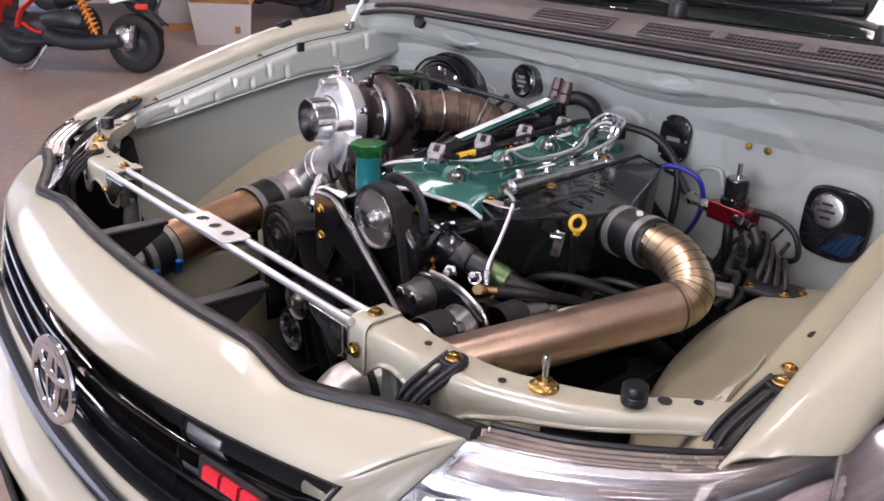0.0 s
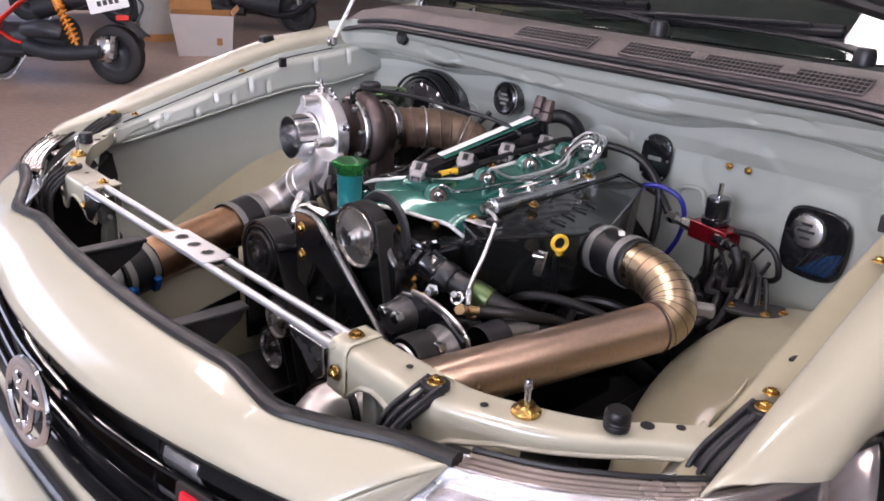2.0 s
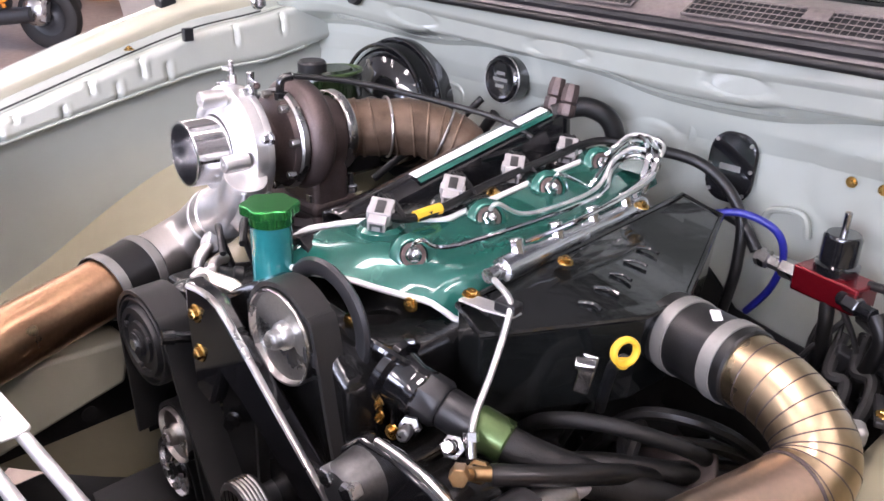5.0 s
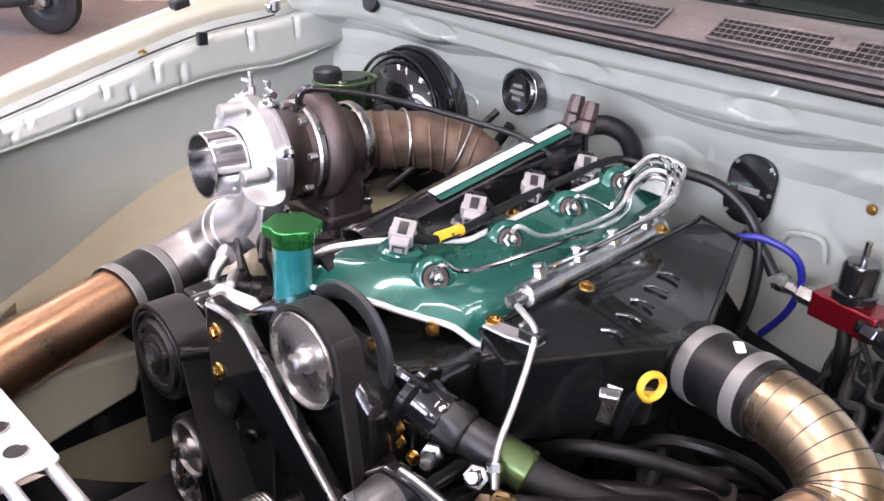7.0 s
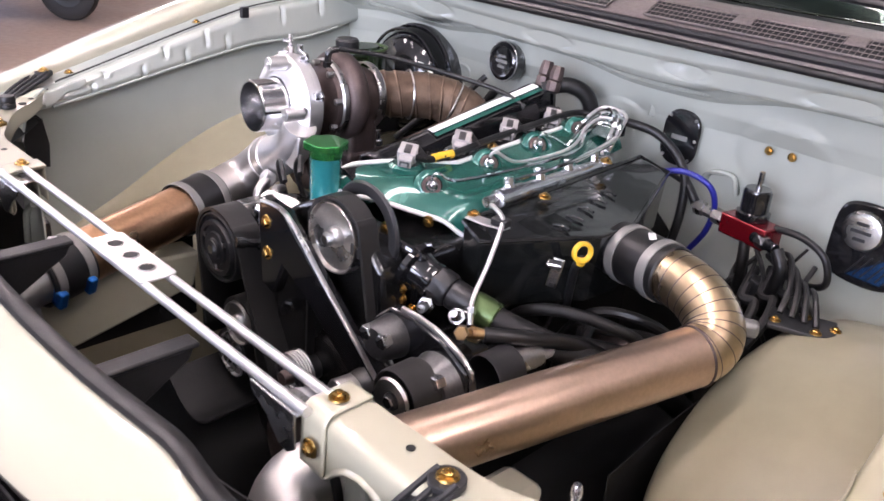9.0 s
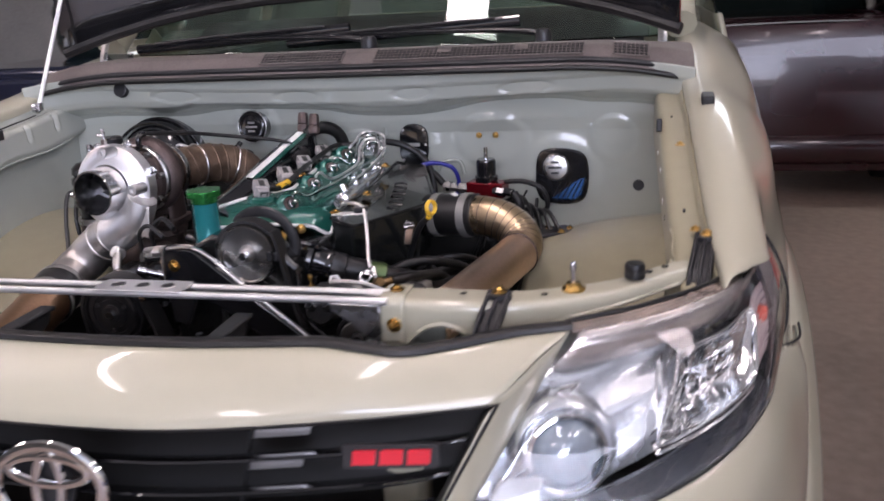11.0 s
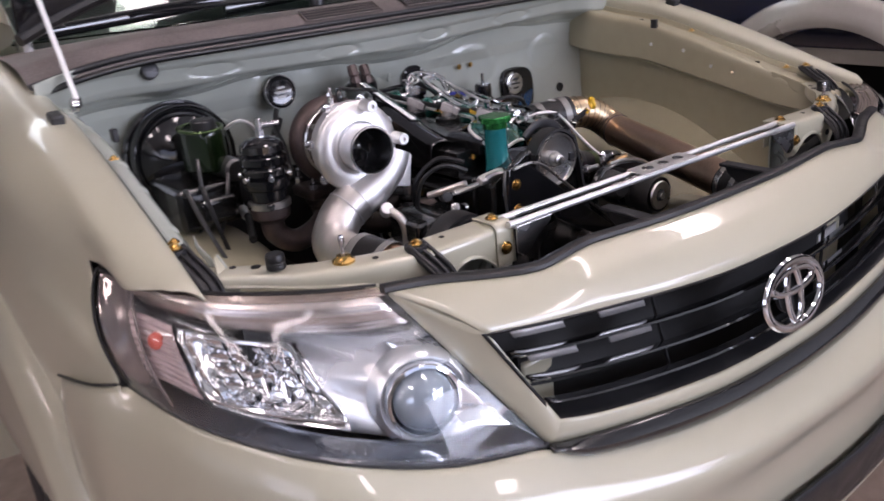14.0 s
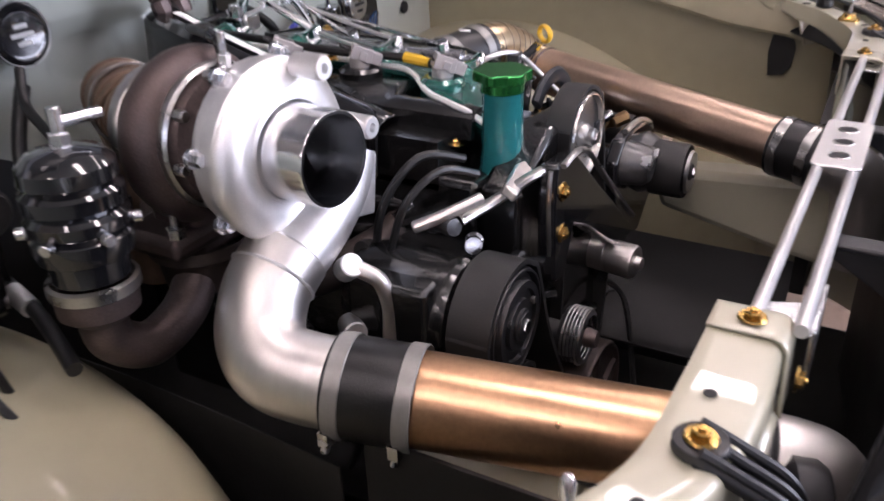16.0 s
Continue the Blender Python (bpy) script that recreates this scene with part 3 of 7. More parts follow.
def headlight(s):
    f = (lambda p: Vector(p)) if s > 0 else flip
    t = thing("headlight", f((.68, .3, .95)), "clear headlight with projector, chrome reflectors and amber indicator", "headlight", "front headlights")
    def surf(u, v, inset=0.0, bulge=.022):
        a, b = poly(HT, u), poly(HB, u)
        p = a.lerp(b, v)
        k = math.sin(math.pi * min(1, v * .92 + .04)) * bulge - inset
        out = Vector((.45 + .5 * u, -.85 + .55 * u, .25)).normalized()
        return f(p + out * k)
    lens = P("lens", sheet(lambda u, v: surf(u, v), 30, 16), LENS, t, "clear plastic lens", thick=0.003)
    lens.visible_shadow = False
    vb = lambda u: ip(u, [(0, .80), (.08, .86), (.16, .91), (.24, .93), (.38, .91), (.65, .91), (.82, .94), (1, .97)])
    P("housing", sheet(lambda u, v: surf(u, .02 + (vb(u) - .02) * v, .055 * math.sin(math.pi * (0.12 + .80 * u)) ** .5 + .012 + .006 * math.sin(9 * u + 4 * v) * math.sin(14 * v)), 40, 22), SATIN, t, "bright chromed inner housing", thick=0.004)
    P("housing_base", sheet(lambda u, v: surf(u, vb(u) + (.99 - vb(u)) * v, .045 * (1 - v) + .006), 30, 6), SMOKE, t, "dark blue-black housing base", thick=0.004)
    P("bezel", sheet(lambda u, v: surf(.03 + .80 * u, .02 + .20 * v, .004 + .030 * v * v + .0005 * math.sin(26 * v)), 28, 16), BEZEL, t, "satin ribbed top bezel", thick=0.003)
    P("tip_bezel", sheet(lambda u, v: surf(.83 + .17 * u, .02 + .95 * v, .010 + .016 * math.sin(math.pi * u)), 10, 16), TIPB, t, "smoky brown inner tip", thick=0.003)
    inward = Vector((-.25, .95, 0)).normalized()
    P("top_ledge", sheet(lambda u, v: f(poly(HT, .72 * u) + inward * (.002 + .034 * v) + Vector((0, 0, -.002 - .004 * v - .0022 * (math.sin(19 * v) > .2)))), 24, 20), LEDGE, t, "brown satin ledge on top", thick=.003)
    P("ledge_line", tube([f(poly(HT, .70 * k / 10) + inward * .037 + Vector((0, 0, -.004))) for k in range(11)], .0028, 6, 3), RUBBER, t, "black rubber edge")
    # main reflector: a deep box with a bright lower shelf
    def bowl(u, v):
        uu, vv = .36 + .30 * u, .27 + .46 * v
        deep = .055 * (1 - (2 * u - 1) ** 4) * (1 - (2 * v - 1) ** 4)
        return surf(uu, vv, .018 + deep + .003 * math.sin(17 * u) * math.sin(9 * v))
    P("reflector", sheet(bowl, 30, 20), HALO, t, "faceted chrome reflector", thick=0.002)
    P("reflector_rim", tube([surf(.36 + .30 * a, .27 + .46 * b, .015) for a, b in ((0, 0), (.5, 0), (1, 0), (1, .5), (1, 1), (.5, 1), (0, 1), (0, .5), (0, 0))], .0026, 8, 3), CHROME, t)
    P("shelf", sheet(lambda u, v: surf(.36 + .30 * u, .72 + .05 * v, .030 - .018 * v), 10, 3), CHROME, t, "bright lower shelf", thick=.002)
    c = surf(.52, .48, .062)
    P("bulb", lathe([(0, .0), (.009, .0), (.010, .02), (.007, .03), (0, .032)], c, f((.5, -.8, .1)), 14), CHROME, t)
    for k in range(6):
        uu = .385 + .045 * k
        P("reflector_rib", tube([surf(uu, .31, .060), surf(uu + .012, .50, .066), surf(uu + .02, .69, .052)], .0030, 6, 4), HALO, t)
    P("gasket", tube([surf(.78 + u / 54, .0, -.001) for u in range(12)] + [surf(1, v / 6, -.001) for v in range(1, 6)] + [surf(1 - u / 12, 1.0, .002) for u in range(13)] + [surf(0, .98)], .0022, 6, 2), DARKINT, t, "black rubber gasket")
    for k in range(5):
        for j in range(4):
            q = lambda a, b: surf(.375 + .055 * (k + a), .30 + .105 * (j + b), .062 - .020 * abs(2 * (k + a) / 5 - 1) ** 2 - .010 * math.sin(math.pi * a) * math.sin(math.pi * b))
            P("reflector_facet", sheet(lambda u, v: q(.04 + .92 * u, .04 + .92 * v), 3, 3), HALO, t, thick=.001)
    # projector
    c = surf(.162, .640, .036)
    ax = f((.35, -.93, .12))
    P("projector_lens", lathe([(.040, 0), (.038, .010), (.030, .021), (.016, .027), (0, .029)], c, ax, 28), PROJ, t, "dark round projector lens")
    P("projector_ring", lathe([(.050, -.02), (.049, .004), (.047, .007), (.043, .008), (.041, .004), (.041, -.02)], c, ax, 36), CHROME, t, "chrome projector ring")
    P("projector_shroud", lathe([(.068, -.03), (.064, -.008), (.055, .0), (.050, -.006)], c, ax, 36), SATIN, t, "satin projector shroud")
    P("inner_fin", sheet(lambda u, v: surf(.04 + .09 * u, .30 + .45 * v, .020 + .02 * u), 4, 8), HALO, t, thick=0.003)
    P("lower_fin", sheet(lambda u, v: surf(.03 + .09 * u, .70 + .02 * u + (.14 - .08 * u) * v, .022 - .010 * v), 6, 4), HALO, t, "bright lower fin", thick=0.002)
    # indicator
    P("indicator", sheet(lambda u, v: surf(.70 + .18 * u, .28 + .50 * v, .018 + .006 * math.sin(math.pi * u) + .0012 * math.sin(60 * v)), 8, 40), PINKP, t, "pale red ribbed indicator", thick=0.003)
    P("indicator_bulb", lathe([(.012, 0), (.011, .005), (.007, .008), (0, .009)], surf(.785, .44, .024), f((.8, -.55, .15)), 20), REDBULB, t, "red-orange bulb")
    return t


for s in (1, -1):
    headlight(s)

# fenders
ZF = [(.30, 1.090), (.444, 1.127), (.84, 1.240), (1.0, 1.262), (1.3, 1.315), (1.6, 1.345)]
XF = [(.30, .768), (.45, .757), (.84, .742), (1.3, .735), (1.6, .735)]
XO = [(.30, .80), (.42, .840), (.546, .860), (.80, .892), (1.6, .905)]


def band(s, y):
    """The height of the boxed rail on top of the inner wing: deeper on the battery side."""
    return ip(y, [(.40, .035), (.44, .040), (.98, .088)]) if s < 0 else ip(y, [(.40, .07), (.50, .085), (1.1, .12)])


# upright grooves pressed into the battery-side wing rail: place, upper and lower end
GROOVES = [(.514, .62, 1.2), (.540, .10, .62), (.612, .62, 1.2), (.660, .10, .66), (.702, .58, 1.2), (.748, .10, .72), (.792, .55, 1.2), (.926, .12, .62), (1.024, .10, .60)]


def fender(s):
    f = (lambda p: Vector(p)) if s > 0 else flip
    y0 = [.318, .318, .350, .420, .546, .500, .425, .425]
    def fn(u, v):
        k = v * 7
        i = min(int(k), 6)
        t = k - i
        ys = y0[i] + (y0[i + 1] - y0[i]) * t
        y = ys + (1.62 - ys) * u ** 1.15
        zf, xf, xo = sip(y, ZF), sip(y, XF), sip(y, XO)
        dip = .028 * math.exp(-((y - ys) / .10))
        sec = [(xf - .002, zf - .022), (xf, zf), (xf + .030, zf + .012 - dip * .4), (xf + .072, zf + .004 - dip), (xo - .022, zf - .050), (xo - .003, zf - .125), (xo + .022, min(zf - .2, .962)), (xo + .045, .60)]
        a, b = sec[i], sec[i + 1]
        p0, p3 = sec[max(i - 1, 0)], sec[min(i + 2, 7)]
        c = [0.5 * (2 * a[j] + (b[j] - p0[j]) * t + (2 * p0[j] - 5 * a[j] + 4 * b[j] - p3[j]) * t * t + (3 * a[j] - p0[j] - 3 * b[j] + p3[j]) * t ** 3) for j in (0, 1)]
        return f((c[0], y, c[1]))
    ob = P("fender", sheet(fn, 40, 35), PAINT, car, "glossy sand-beige front fender", thick=0.004)
    # flared wheel arch
    def flare(u, v):
        a = radians(-8 + 196 * u)
        r = ip(v, [(0, .575), (.35, .555), (.7, .50), (.85, .472), (1, .465)])
        x = ip(v, [(0, .898), (.3, .925), (.65, .955), (.85, .952), (1, .90)])
        return f((x, 1.02 - r * math.cos(a) * 1.02, .43 + r * math.sin(a)))
    P("wheel_flare", sheet(flare, 40, 12), PAINT, car, "sand-beige flared wheel arch", thick=0.004)
    wheel = P("wheel", lathe([(.20, -.1), (.27, -.12), (.36, -.115), (.385, -.09), (.39, 0), (.385, .09), (.36, .115), (.27, .12), (.20, .1)], f((.80, 1.02, .39)), (1, 0, 0), 48), TYRE, car, "black tyre in the arch")
    P("rim", lathe([(0, .03), (.06, .05), (.19, .03), (.215, .10), (.20, .11)], f((.80, 1.02, .39)), f((1, 0, 0)), 32), BRUSHAL, wheel)
    P("bumper_seam", tube([f((.850, .437, .9615)), f((.872, .458, .9600)), f((.890, .50, .9530)), f((.905, .60, .9335))], .0020, 6, 4), DARKINT, car, "dark seam between fender and bumper")
    # gutter flange and inner apron
    def apron(u, v):
        y = .325 + (1.13 - .325) * u
        zf, xf = sip(y, ZF), sip(y, XF)
        h = band(s, y)
        if s > 0:
            d = ip(v, [(0, 0), (.12, .012), (.22, .014), (.30, .015), (.33, .018), (.36, .026), (.52, h - .004), (.54, h), (.60, h + .002), (1, .46)])
            x = ip(v, [(0, xf - .001), (.12, xf - .006), (.22, xf - .010), (.30, xf - .042), (.33, xf - .047), (.36, xf - .049), (.52, xf - .050), (.54, xf - .047), (.60, xf - .016), (1, xf - .006)])
        else:
            d = ip(v, [(0, 0), (.12, .012), (.22, .016), (.30, .018), (.34, .024), (.52, h - .008), (.56, h), (.62, h + .004), (1, .46)])
            x = ip(v, [(0, xf - .001), (.12, xf - .006), (.22, xf - .010), (.30, xf - .034), (.34, xf - .040), (.52, xf - .045), (.56, xf - .040), (.62, xf - .018), (1, xf - .006)])
        if s < 0 and .30 < v < .58:
            for yk, lo, hi in GROOVES:
                q = (y - yk) / .0045
                if abs(q) < 3:
                    e = d / h
                    k = 1 / (1 + math.exp(-40 * (e - lo))) / (1 + math.exp(40 * (e - hi)))
                    x += (.0055 * math.exp(-q * q) - .0022 * math.exp(-(q - 1.9) ** 2)) * k
        return f((x, y, zf - .020 - d))
    P("inner_apron", sheet(apron, *((260, 84) if s < 0 else (40, 48))), BAYPAINT if s < 0 else KHAKI, car, "painted inner wing panel, daylight grey left, shade khaki right", thick=0.003)
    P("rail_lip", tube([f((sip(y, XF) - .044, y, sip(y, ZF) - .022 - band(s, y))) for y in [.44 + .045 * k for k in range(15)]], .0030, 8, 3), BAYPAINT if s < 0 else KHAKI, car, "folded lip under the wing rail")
    if s < 0:
        P("wing_seam", tube([f((sip(y, XF) - .012, y, sip(y, ZF) - .031)) for y in [.46 + .045 * k for k in range(13)]], .0020, 6, 3), DARKINT, car, "black open seam beside the wing")
        P("seam_lip", tube([f((sip(y, XF) - .017, y, sip(y, ZF) - .0325)) for y in [.46 + .045 * k for k in range(14)]], .0024, 6, 3, flat=.8), BAYPAINT, car, "rolled lip of the wing rail")
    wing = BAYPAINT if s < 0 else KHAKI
    P("front_flap", sheet(lambda u, v: f((sip(.425 + .075 * u, XF) - .0495 - .0015 * math.sin(7 * u), .425 + .075 * u, sip(.425 + .075 * u, ZF) - .030 - (.010 + .016 * (1 - u) + .003 * math.sin(9 * u)) * v)), 14, 5), wing, car, "pale folded flap at the rail's front end", thick=.002)
    rim = Matrix(((0, 0, 1, .7305 if s > 0 else -.7325), (1, 0, 0, 0), (0, 1, 0, 0), (0, 0, 0, 1)))
    P("apron_hole", prism([(.386, 1.0), (.390, .965), (.402, .950), (.428, .946), (.432, .99), (.424, 1.040), (.410, 1.044), (.395, 1.024)], .002, rim), DARKINT, car, "dark opening in the inner wing")
    P("apron_hole", prism([(.432, 1.079), (.440, 1.094), (.450, 1.086), (.447, 1.070)], .002, rim), DARKINT, car, "small dark opening under the rail")
    edge = [(.702, .424, 1.112), (.700, .407, 1.100), (.698, .392, 1.078), (.692, .380, 1.050), (.682, .369, 1.018)]
    P("corner_flange", sheet(lambda u, v: f(poly(edge, u) + Vector((0, 0, -(.022 if s > 0 else .010) * (1 - u))) + Vector((.030, -.022, 0)) * v * min(1, .25 + 1.6 * u)), 16, 4), PAINT, car, "curved sand-beige flange at the wing's corner", thick=.002)
    P("flange_edge", tube([f(poly(edge, k / 10) + Vector((0, 0, -(.022 if s > 0 else .010) * (1 - k / 10)))) for k in range(11)], .0022, 6, 3), wing, car, "rolled bright edge of the flange")
    return ob


for s in (1, -1):
    fender(s)


def tower(s):
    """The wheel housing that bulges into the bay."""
    f = (lambda p: Vector(p)) if s > 0 else flip
    def fn(u, v):
        y = .40 + .76 * u
        xin = sip(y, [(.40, .70), (.46, .62), (.55, .52), (.61, .485), (.68, .455), (.77, .440), (.95, .440), (1.16, .445)])
        top = sip(y, [(.40, .75), (.46, .80), (.56, .855), (.66, .915), (.76, .965), (.85, .992), (.95, 1.002), (1.05, .992), (1.16, .960)])
        x = ip(v, [(0, .752), (.08, .735), (.5, xin + .14), (.75, xin + .03), (.86, xin), (1, xin - .008)])
        z = ip(v, [(0, top + .012), (.08, top), (.5, top - .022), (.75, top - .045), (.86, top - .075), (1, .55)])
        return f((x, y, z))
    P("wheel_housing", sheet(fn, 36, 30), KHAKI, car, "khaki wheel housing", thick=0.004)


for s in (1, -1):
    tower(s)

# firewall, with a stepped upper panel
def firewall(u, v):
    x = -.76 + 1.52 * u
    e = max(0, abs(x) - .58) / .18
    wob = .006 * math.sin(9 * x) + .004 * math.sin(23 * x + 1)
    led = .011 * math.tanh(16 * (x + .36)) - .010 * math.tanh(18 * (x + .02)) + .012 * math.tanh(16 * (x - .26)) - .010 * math.tanh(18 * (x - .52))
    z = ip(v, [(0, 1.292), (.08, 1.270), (.10, 1.262), (.22, 1.236), (.25, 1.226 + led), (.28, 1.218 + led), (.33, 1.207 + led), (.38, 1.196 + led), (.42, 1.180), (.50, 1.150), (1, .55)])
    y = ip(v, [(0, 1.062), (.08, 1.066), (.10, 1.073), (.22, 1.080), (.25, 1.088), (.28, 1.106), (.33, 1.132), (.38, 1.148), (.42, 1.151), (.50, 1.160), (1, 1.165)])
    y += .005 * (math.tanh(40 * (x + .30)) - math.tanh(40 * (x + .12)) + math.tanh(40 * (x - .22)) - math.tanh(40 * (x - .40))) * max(0, min(1, (v - .42) * 12)) * max(0, min(1, (.72 - v) * 12))
    pad = lambda cx, cz, rx, rz, h: h * max(0, min(1, 5 * (1.1 - math.hypot((x - cx) / rx, (z - cz) / rz))))
    y += pad(.330, 1.130, .085, .060, -.006) + pad(.485, 1.05, .085, .085, -.003) + pad(-.12, 1.115, .06, .035, .006) + pad(.02, 1.12, .05, .04, -.005) + pad(.60, 1.13, .05, .05, -.006) + pad(-.237, 1.177, .055, .05, -.004)
    if v < .24:
        y += pad(-.10, 1.25, .055, .016, .004) + pad(.17, 1.25, .045, .016, .004) + pad(.42, 1.25, .06, .016, .004) + pad(-.40, 1.25, .06, .016, .004)
    z -= (.02 * e * e + .012 * math.cos(3.2 * x) - .012) * (1 if v < .4 else .3)
    return Vector((x, y + wob * (.3 + v) * .6 - .05 * e * e, z))


P("firewall", sheet(firewall, 220, 140), BAYPAINT, car, "painted firewall with pressed ledge, daylight grey in its colour", thick=0.004)
# black sheet closes the bay's bottom and stands in for its shade
P("bay_floor", box((-.76, .12, .42), (.76, 1.16, .44)), DARKINT, car, "black sheet under the bay, standing for its shade", smooth=False)
# cowl panel and seal
def cowl(u, v):
    x = -.76 + 1.52 * u
    e = max(0, abs(x) - .5) / .26
    y = ip(v, [(0, 1.040), (.1, 1.055), (.3, 1.10), (.6, 1.18), (1, 1.275)]) + .05 * e * e * v
    z = ip(v, [(0, 1.302), (.1, 1.318), (.3, 1.340), (.6, 1.344), (1, 1.334)]) - .03 * e * e * (1 - .6 * v)
    return Vector((x, y, z))


P("cowl_panel", sheet(cowl, 60, 24), COWLPL, car, "weathered brown-grey plastic cowl panel", thick=0.004)
P("cowl_seal", tube([cowl(k / 14, 0) + Vector((0, -.004, -.003)) for k in range(15)], .0075, 12, 5, flat=.8), RUBBER, car, "black rubber cowl seal")
P("cowl_seal_lip", tube([cowl(k / 14, 0) + Vector((0, .008, .012)) for k in range(15)], .0065, 8, 5), BLACKPL, car)


def cowl_vent(x0, x1):
    g = P("cowl_vent", sheet(lambda u, v: cowl((x0 + (x1 - x0) * u + .76) / 1.52, .13 + .17 * v) + Vector((0, -.0015, .0042)), 24, 6), DARKINT, car, "black grid vent in the cowl", thick=.001)
    n = max(3, round((x1 - x0) / .0086))
    bars = [tube([cowl((x0 + (x1 - x0) * k / n + .76) / 1.52, .13 + .17 * j / 3) + Vector((0, -.002, .0056)) for j in range(4)], .0007, 4, 2) for k in range(n + 1)]
    bars += [tube([cowl((x0 + (x1 - x0) * k / 12 + .76) / 1.52, .13 + .17 * j / 4) + Vector((0, -.002, .0056)) for k in range(13)], .0007, 4, 2) for j in range(5)]
    P("grid", join(*bars), COWLPL, g)
    rim = [(k / 10, 0) for k in range(11)] + [(1 - k / 10, 1) for k in range(11)] + [(0, 0)]
    P("vent_rim", tube([cowl((x0 + (x1 - x0) * a + .76) / 1.52, .13 + .17 * b) + Vector((0, -.0015, .0048)) for a, b in rim], .0018, 6, 1), COWLPL, g)
    for xt in (.245, .410):
        if x0 < xt < x1:
            P("vent_tab", sheet(lambda u, v: cowl((xt - .014 + .028 * u + .76) / 1.52, .215 + .09 * v) + Vector((0, -.002, .0070)), 3, 3), COWLPL, g, thick=.003)


for x0, x1 in ((-.175, .018), (.092, .54), (.60, .67)):
    cowl_vent(x0, x1)
# windscreen, wipers
P("windscreen", sheet(lambda u, v: Vector((-.70 + 1.40 * u, 1.325 + .785 * v + .10 * (2 * u - 1) ** 2, 1.335 + .60 * v)), 20, 8), GLASSW, car, "dark tinted windscreen", thick=.005).visible_shadow = False
P("dashboard", sheet(lambda u, v: Vector((-.66 + 1.32 * u, 1.52 + .45 * v, 1.30 + .10 * math.sin(2.2 * v))), 10, 8), BLACKPL, car, "dark dashboard behind the glass", thick=.02)
P("roof", sheet(lambda u, v: Vector((-.66 + 1.32 * u, 2.08 + 1.32 * v, 1.93 + .03 * math.sin(math.pi * v) + .02 * math.sin(math.pi * u))), 12, 8), PAINT, car, "sand-beige roof", thick=.02)
P("rear_glass", sheet(lambda u, v: Vector((-.62 + 1.24 * u, 3.40 + .10 * v, 1.92 - .55 * v)), 8, 4), GLASSW, car, "cab rear window", thick=.005).visible_shadow = False
P("cab_back", box((-.84, 3.50, .5), (.84, 3.54, 1.37)), PAINT, car, bevel=.01)
P("tailgate", box((-.82, 4.86, .62), (.82, 4.90, 1.20)), PAINT, car, bevel=.01)
P("bed_floor", box((-.82, 3.54, .62), (.82, 4.87, .66)), BLACKPL, car)
P("underbody", box((-.70, 1.22, .36), (.70, 4.80, .44)), DARKINT, car)
for s in (1, -1):
    f = (lambda p: Vector(p)) if s > 0 else flip
    P("pillar", tube([f((.74, 1.36, 1.36)), f((.70, 2.10, 1.93))], .04, 10), PAINT, car)
    P("pillar", tube([f((.84, 2.55, 1.36)), f((.69, 2.60, 1.93))], .03, 8), PAINT, car)
    P("pillar", tube([f((.84, 3.50, 1.36)), f((.67, 3.40, 1.93))], .04, 8), PAINT, car)
    def flank(u, v, y0, y1):
        y = y0 + (y1 - y0) * u
        return f((ip(v, [(0, .84), (.12, .885), (.5, .905), (.8, .90), (1, .855)]), y, .46 + .91 * v))
    for y0, y1 in ((1.63, 2.55), (2.565, 3.50)):
        d_ = P("door", sheet(lambda u, v: flank(u, v, y0, y1), 10, 12), PAINT, car, "sand-beige door", thick=.02)
        P("door_handle", box((-.012, -.09, -.012), (.012, .09, .012), pose(*f((.915, y1 - .16, 1.10)))), PAINT, d_, bevel=.005)
        w_ = P("side_window", sheet(lambda u, v: f((.845 - .15 * v, y0 + .02 + (y1 - y0 - .04) * u + (.52 * (1 - u) * v if y0 < 2 else 0), 1.37 + .54 * v)), 6, 4), GLASSW, car, "tinted side window", thick=.005)
    P("bed_side", sheet(lambda u, v: Vector((flank(u, v, 3.52, 4.90).x, 3.52 + 1.38 * u, .52 + .70 * v)), 10, 10), PAINT, car, "sand-beige bed side", thick=.03)
    wheel = P("wheel", lathe([(.20, -.1), (.27, -.12), (.36, -.115), (.385, -.09), (.39, 0), (.385, .09), (.36, .115), (.27, .12), (.20, .1)], f((.84, 4.15, .39)), (1, 0, 0), 48), TYRE, car, "black tyre")
    P("rim", lathe([(0, .03), (.06, .05), (.19, .03), (.215, .10), (.20, .11)], f((.84, 4.15, .39)), f((1, 0, 0)), 32), BRUSHAL, wheel)
for x0 in (-.19, -.62):
    w = P("wiper_arm", tube([(x0 + .62, 1.335, 1.352), (x0 + .52, 1.348, 1.364), (x0 + .22, 1.360, 1.370), (x0 + .16, 1.362, 1.366)], .015, 10, 6, flat=.45), BLACKPL, car, "black wiper arm")
    P("wiper_blade", tube([(x0 - .04, 1.362, 1.352), (x0 + .25, 1.362, 1.366), (x0 + .56, 1.362, 1.384)], .010, 8, 6, flat=1.3), GLOSSBLK, w)
    P("blade_spine", tube([(x0 + .02, 1.352, 1.366), (x0 + .25, 1.350, 1.380), (x0 + .50, 1.352, 1.390)], .007, 8, 6, flat=.7), BLACKPL, w)
    P("wiper_pivot", lathe([(.020, 0), (.020, .02), (.014, .030), (0, .030)], (x0 + .62, 1.325, 1.335), (0, 0, 1), 18), BLACKPL, w)

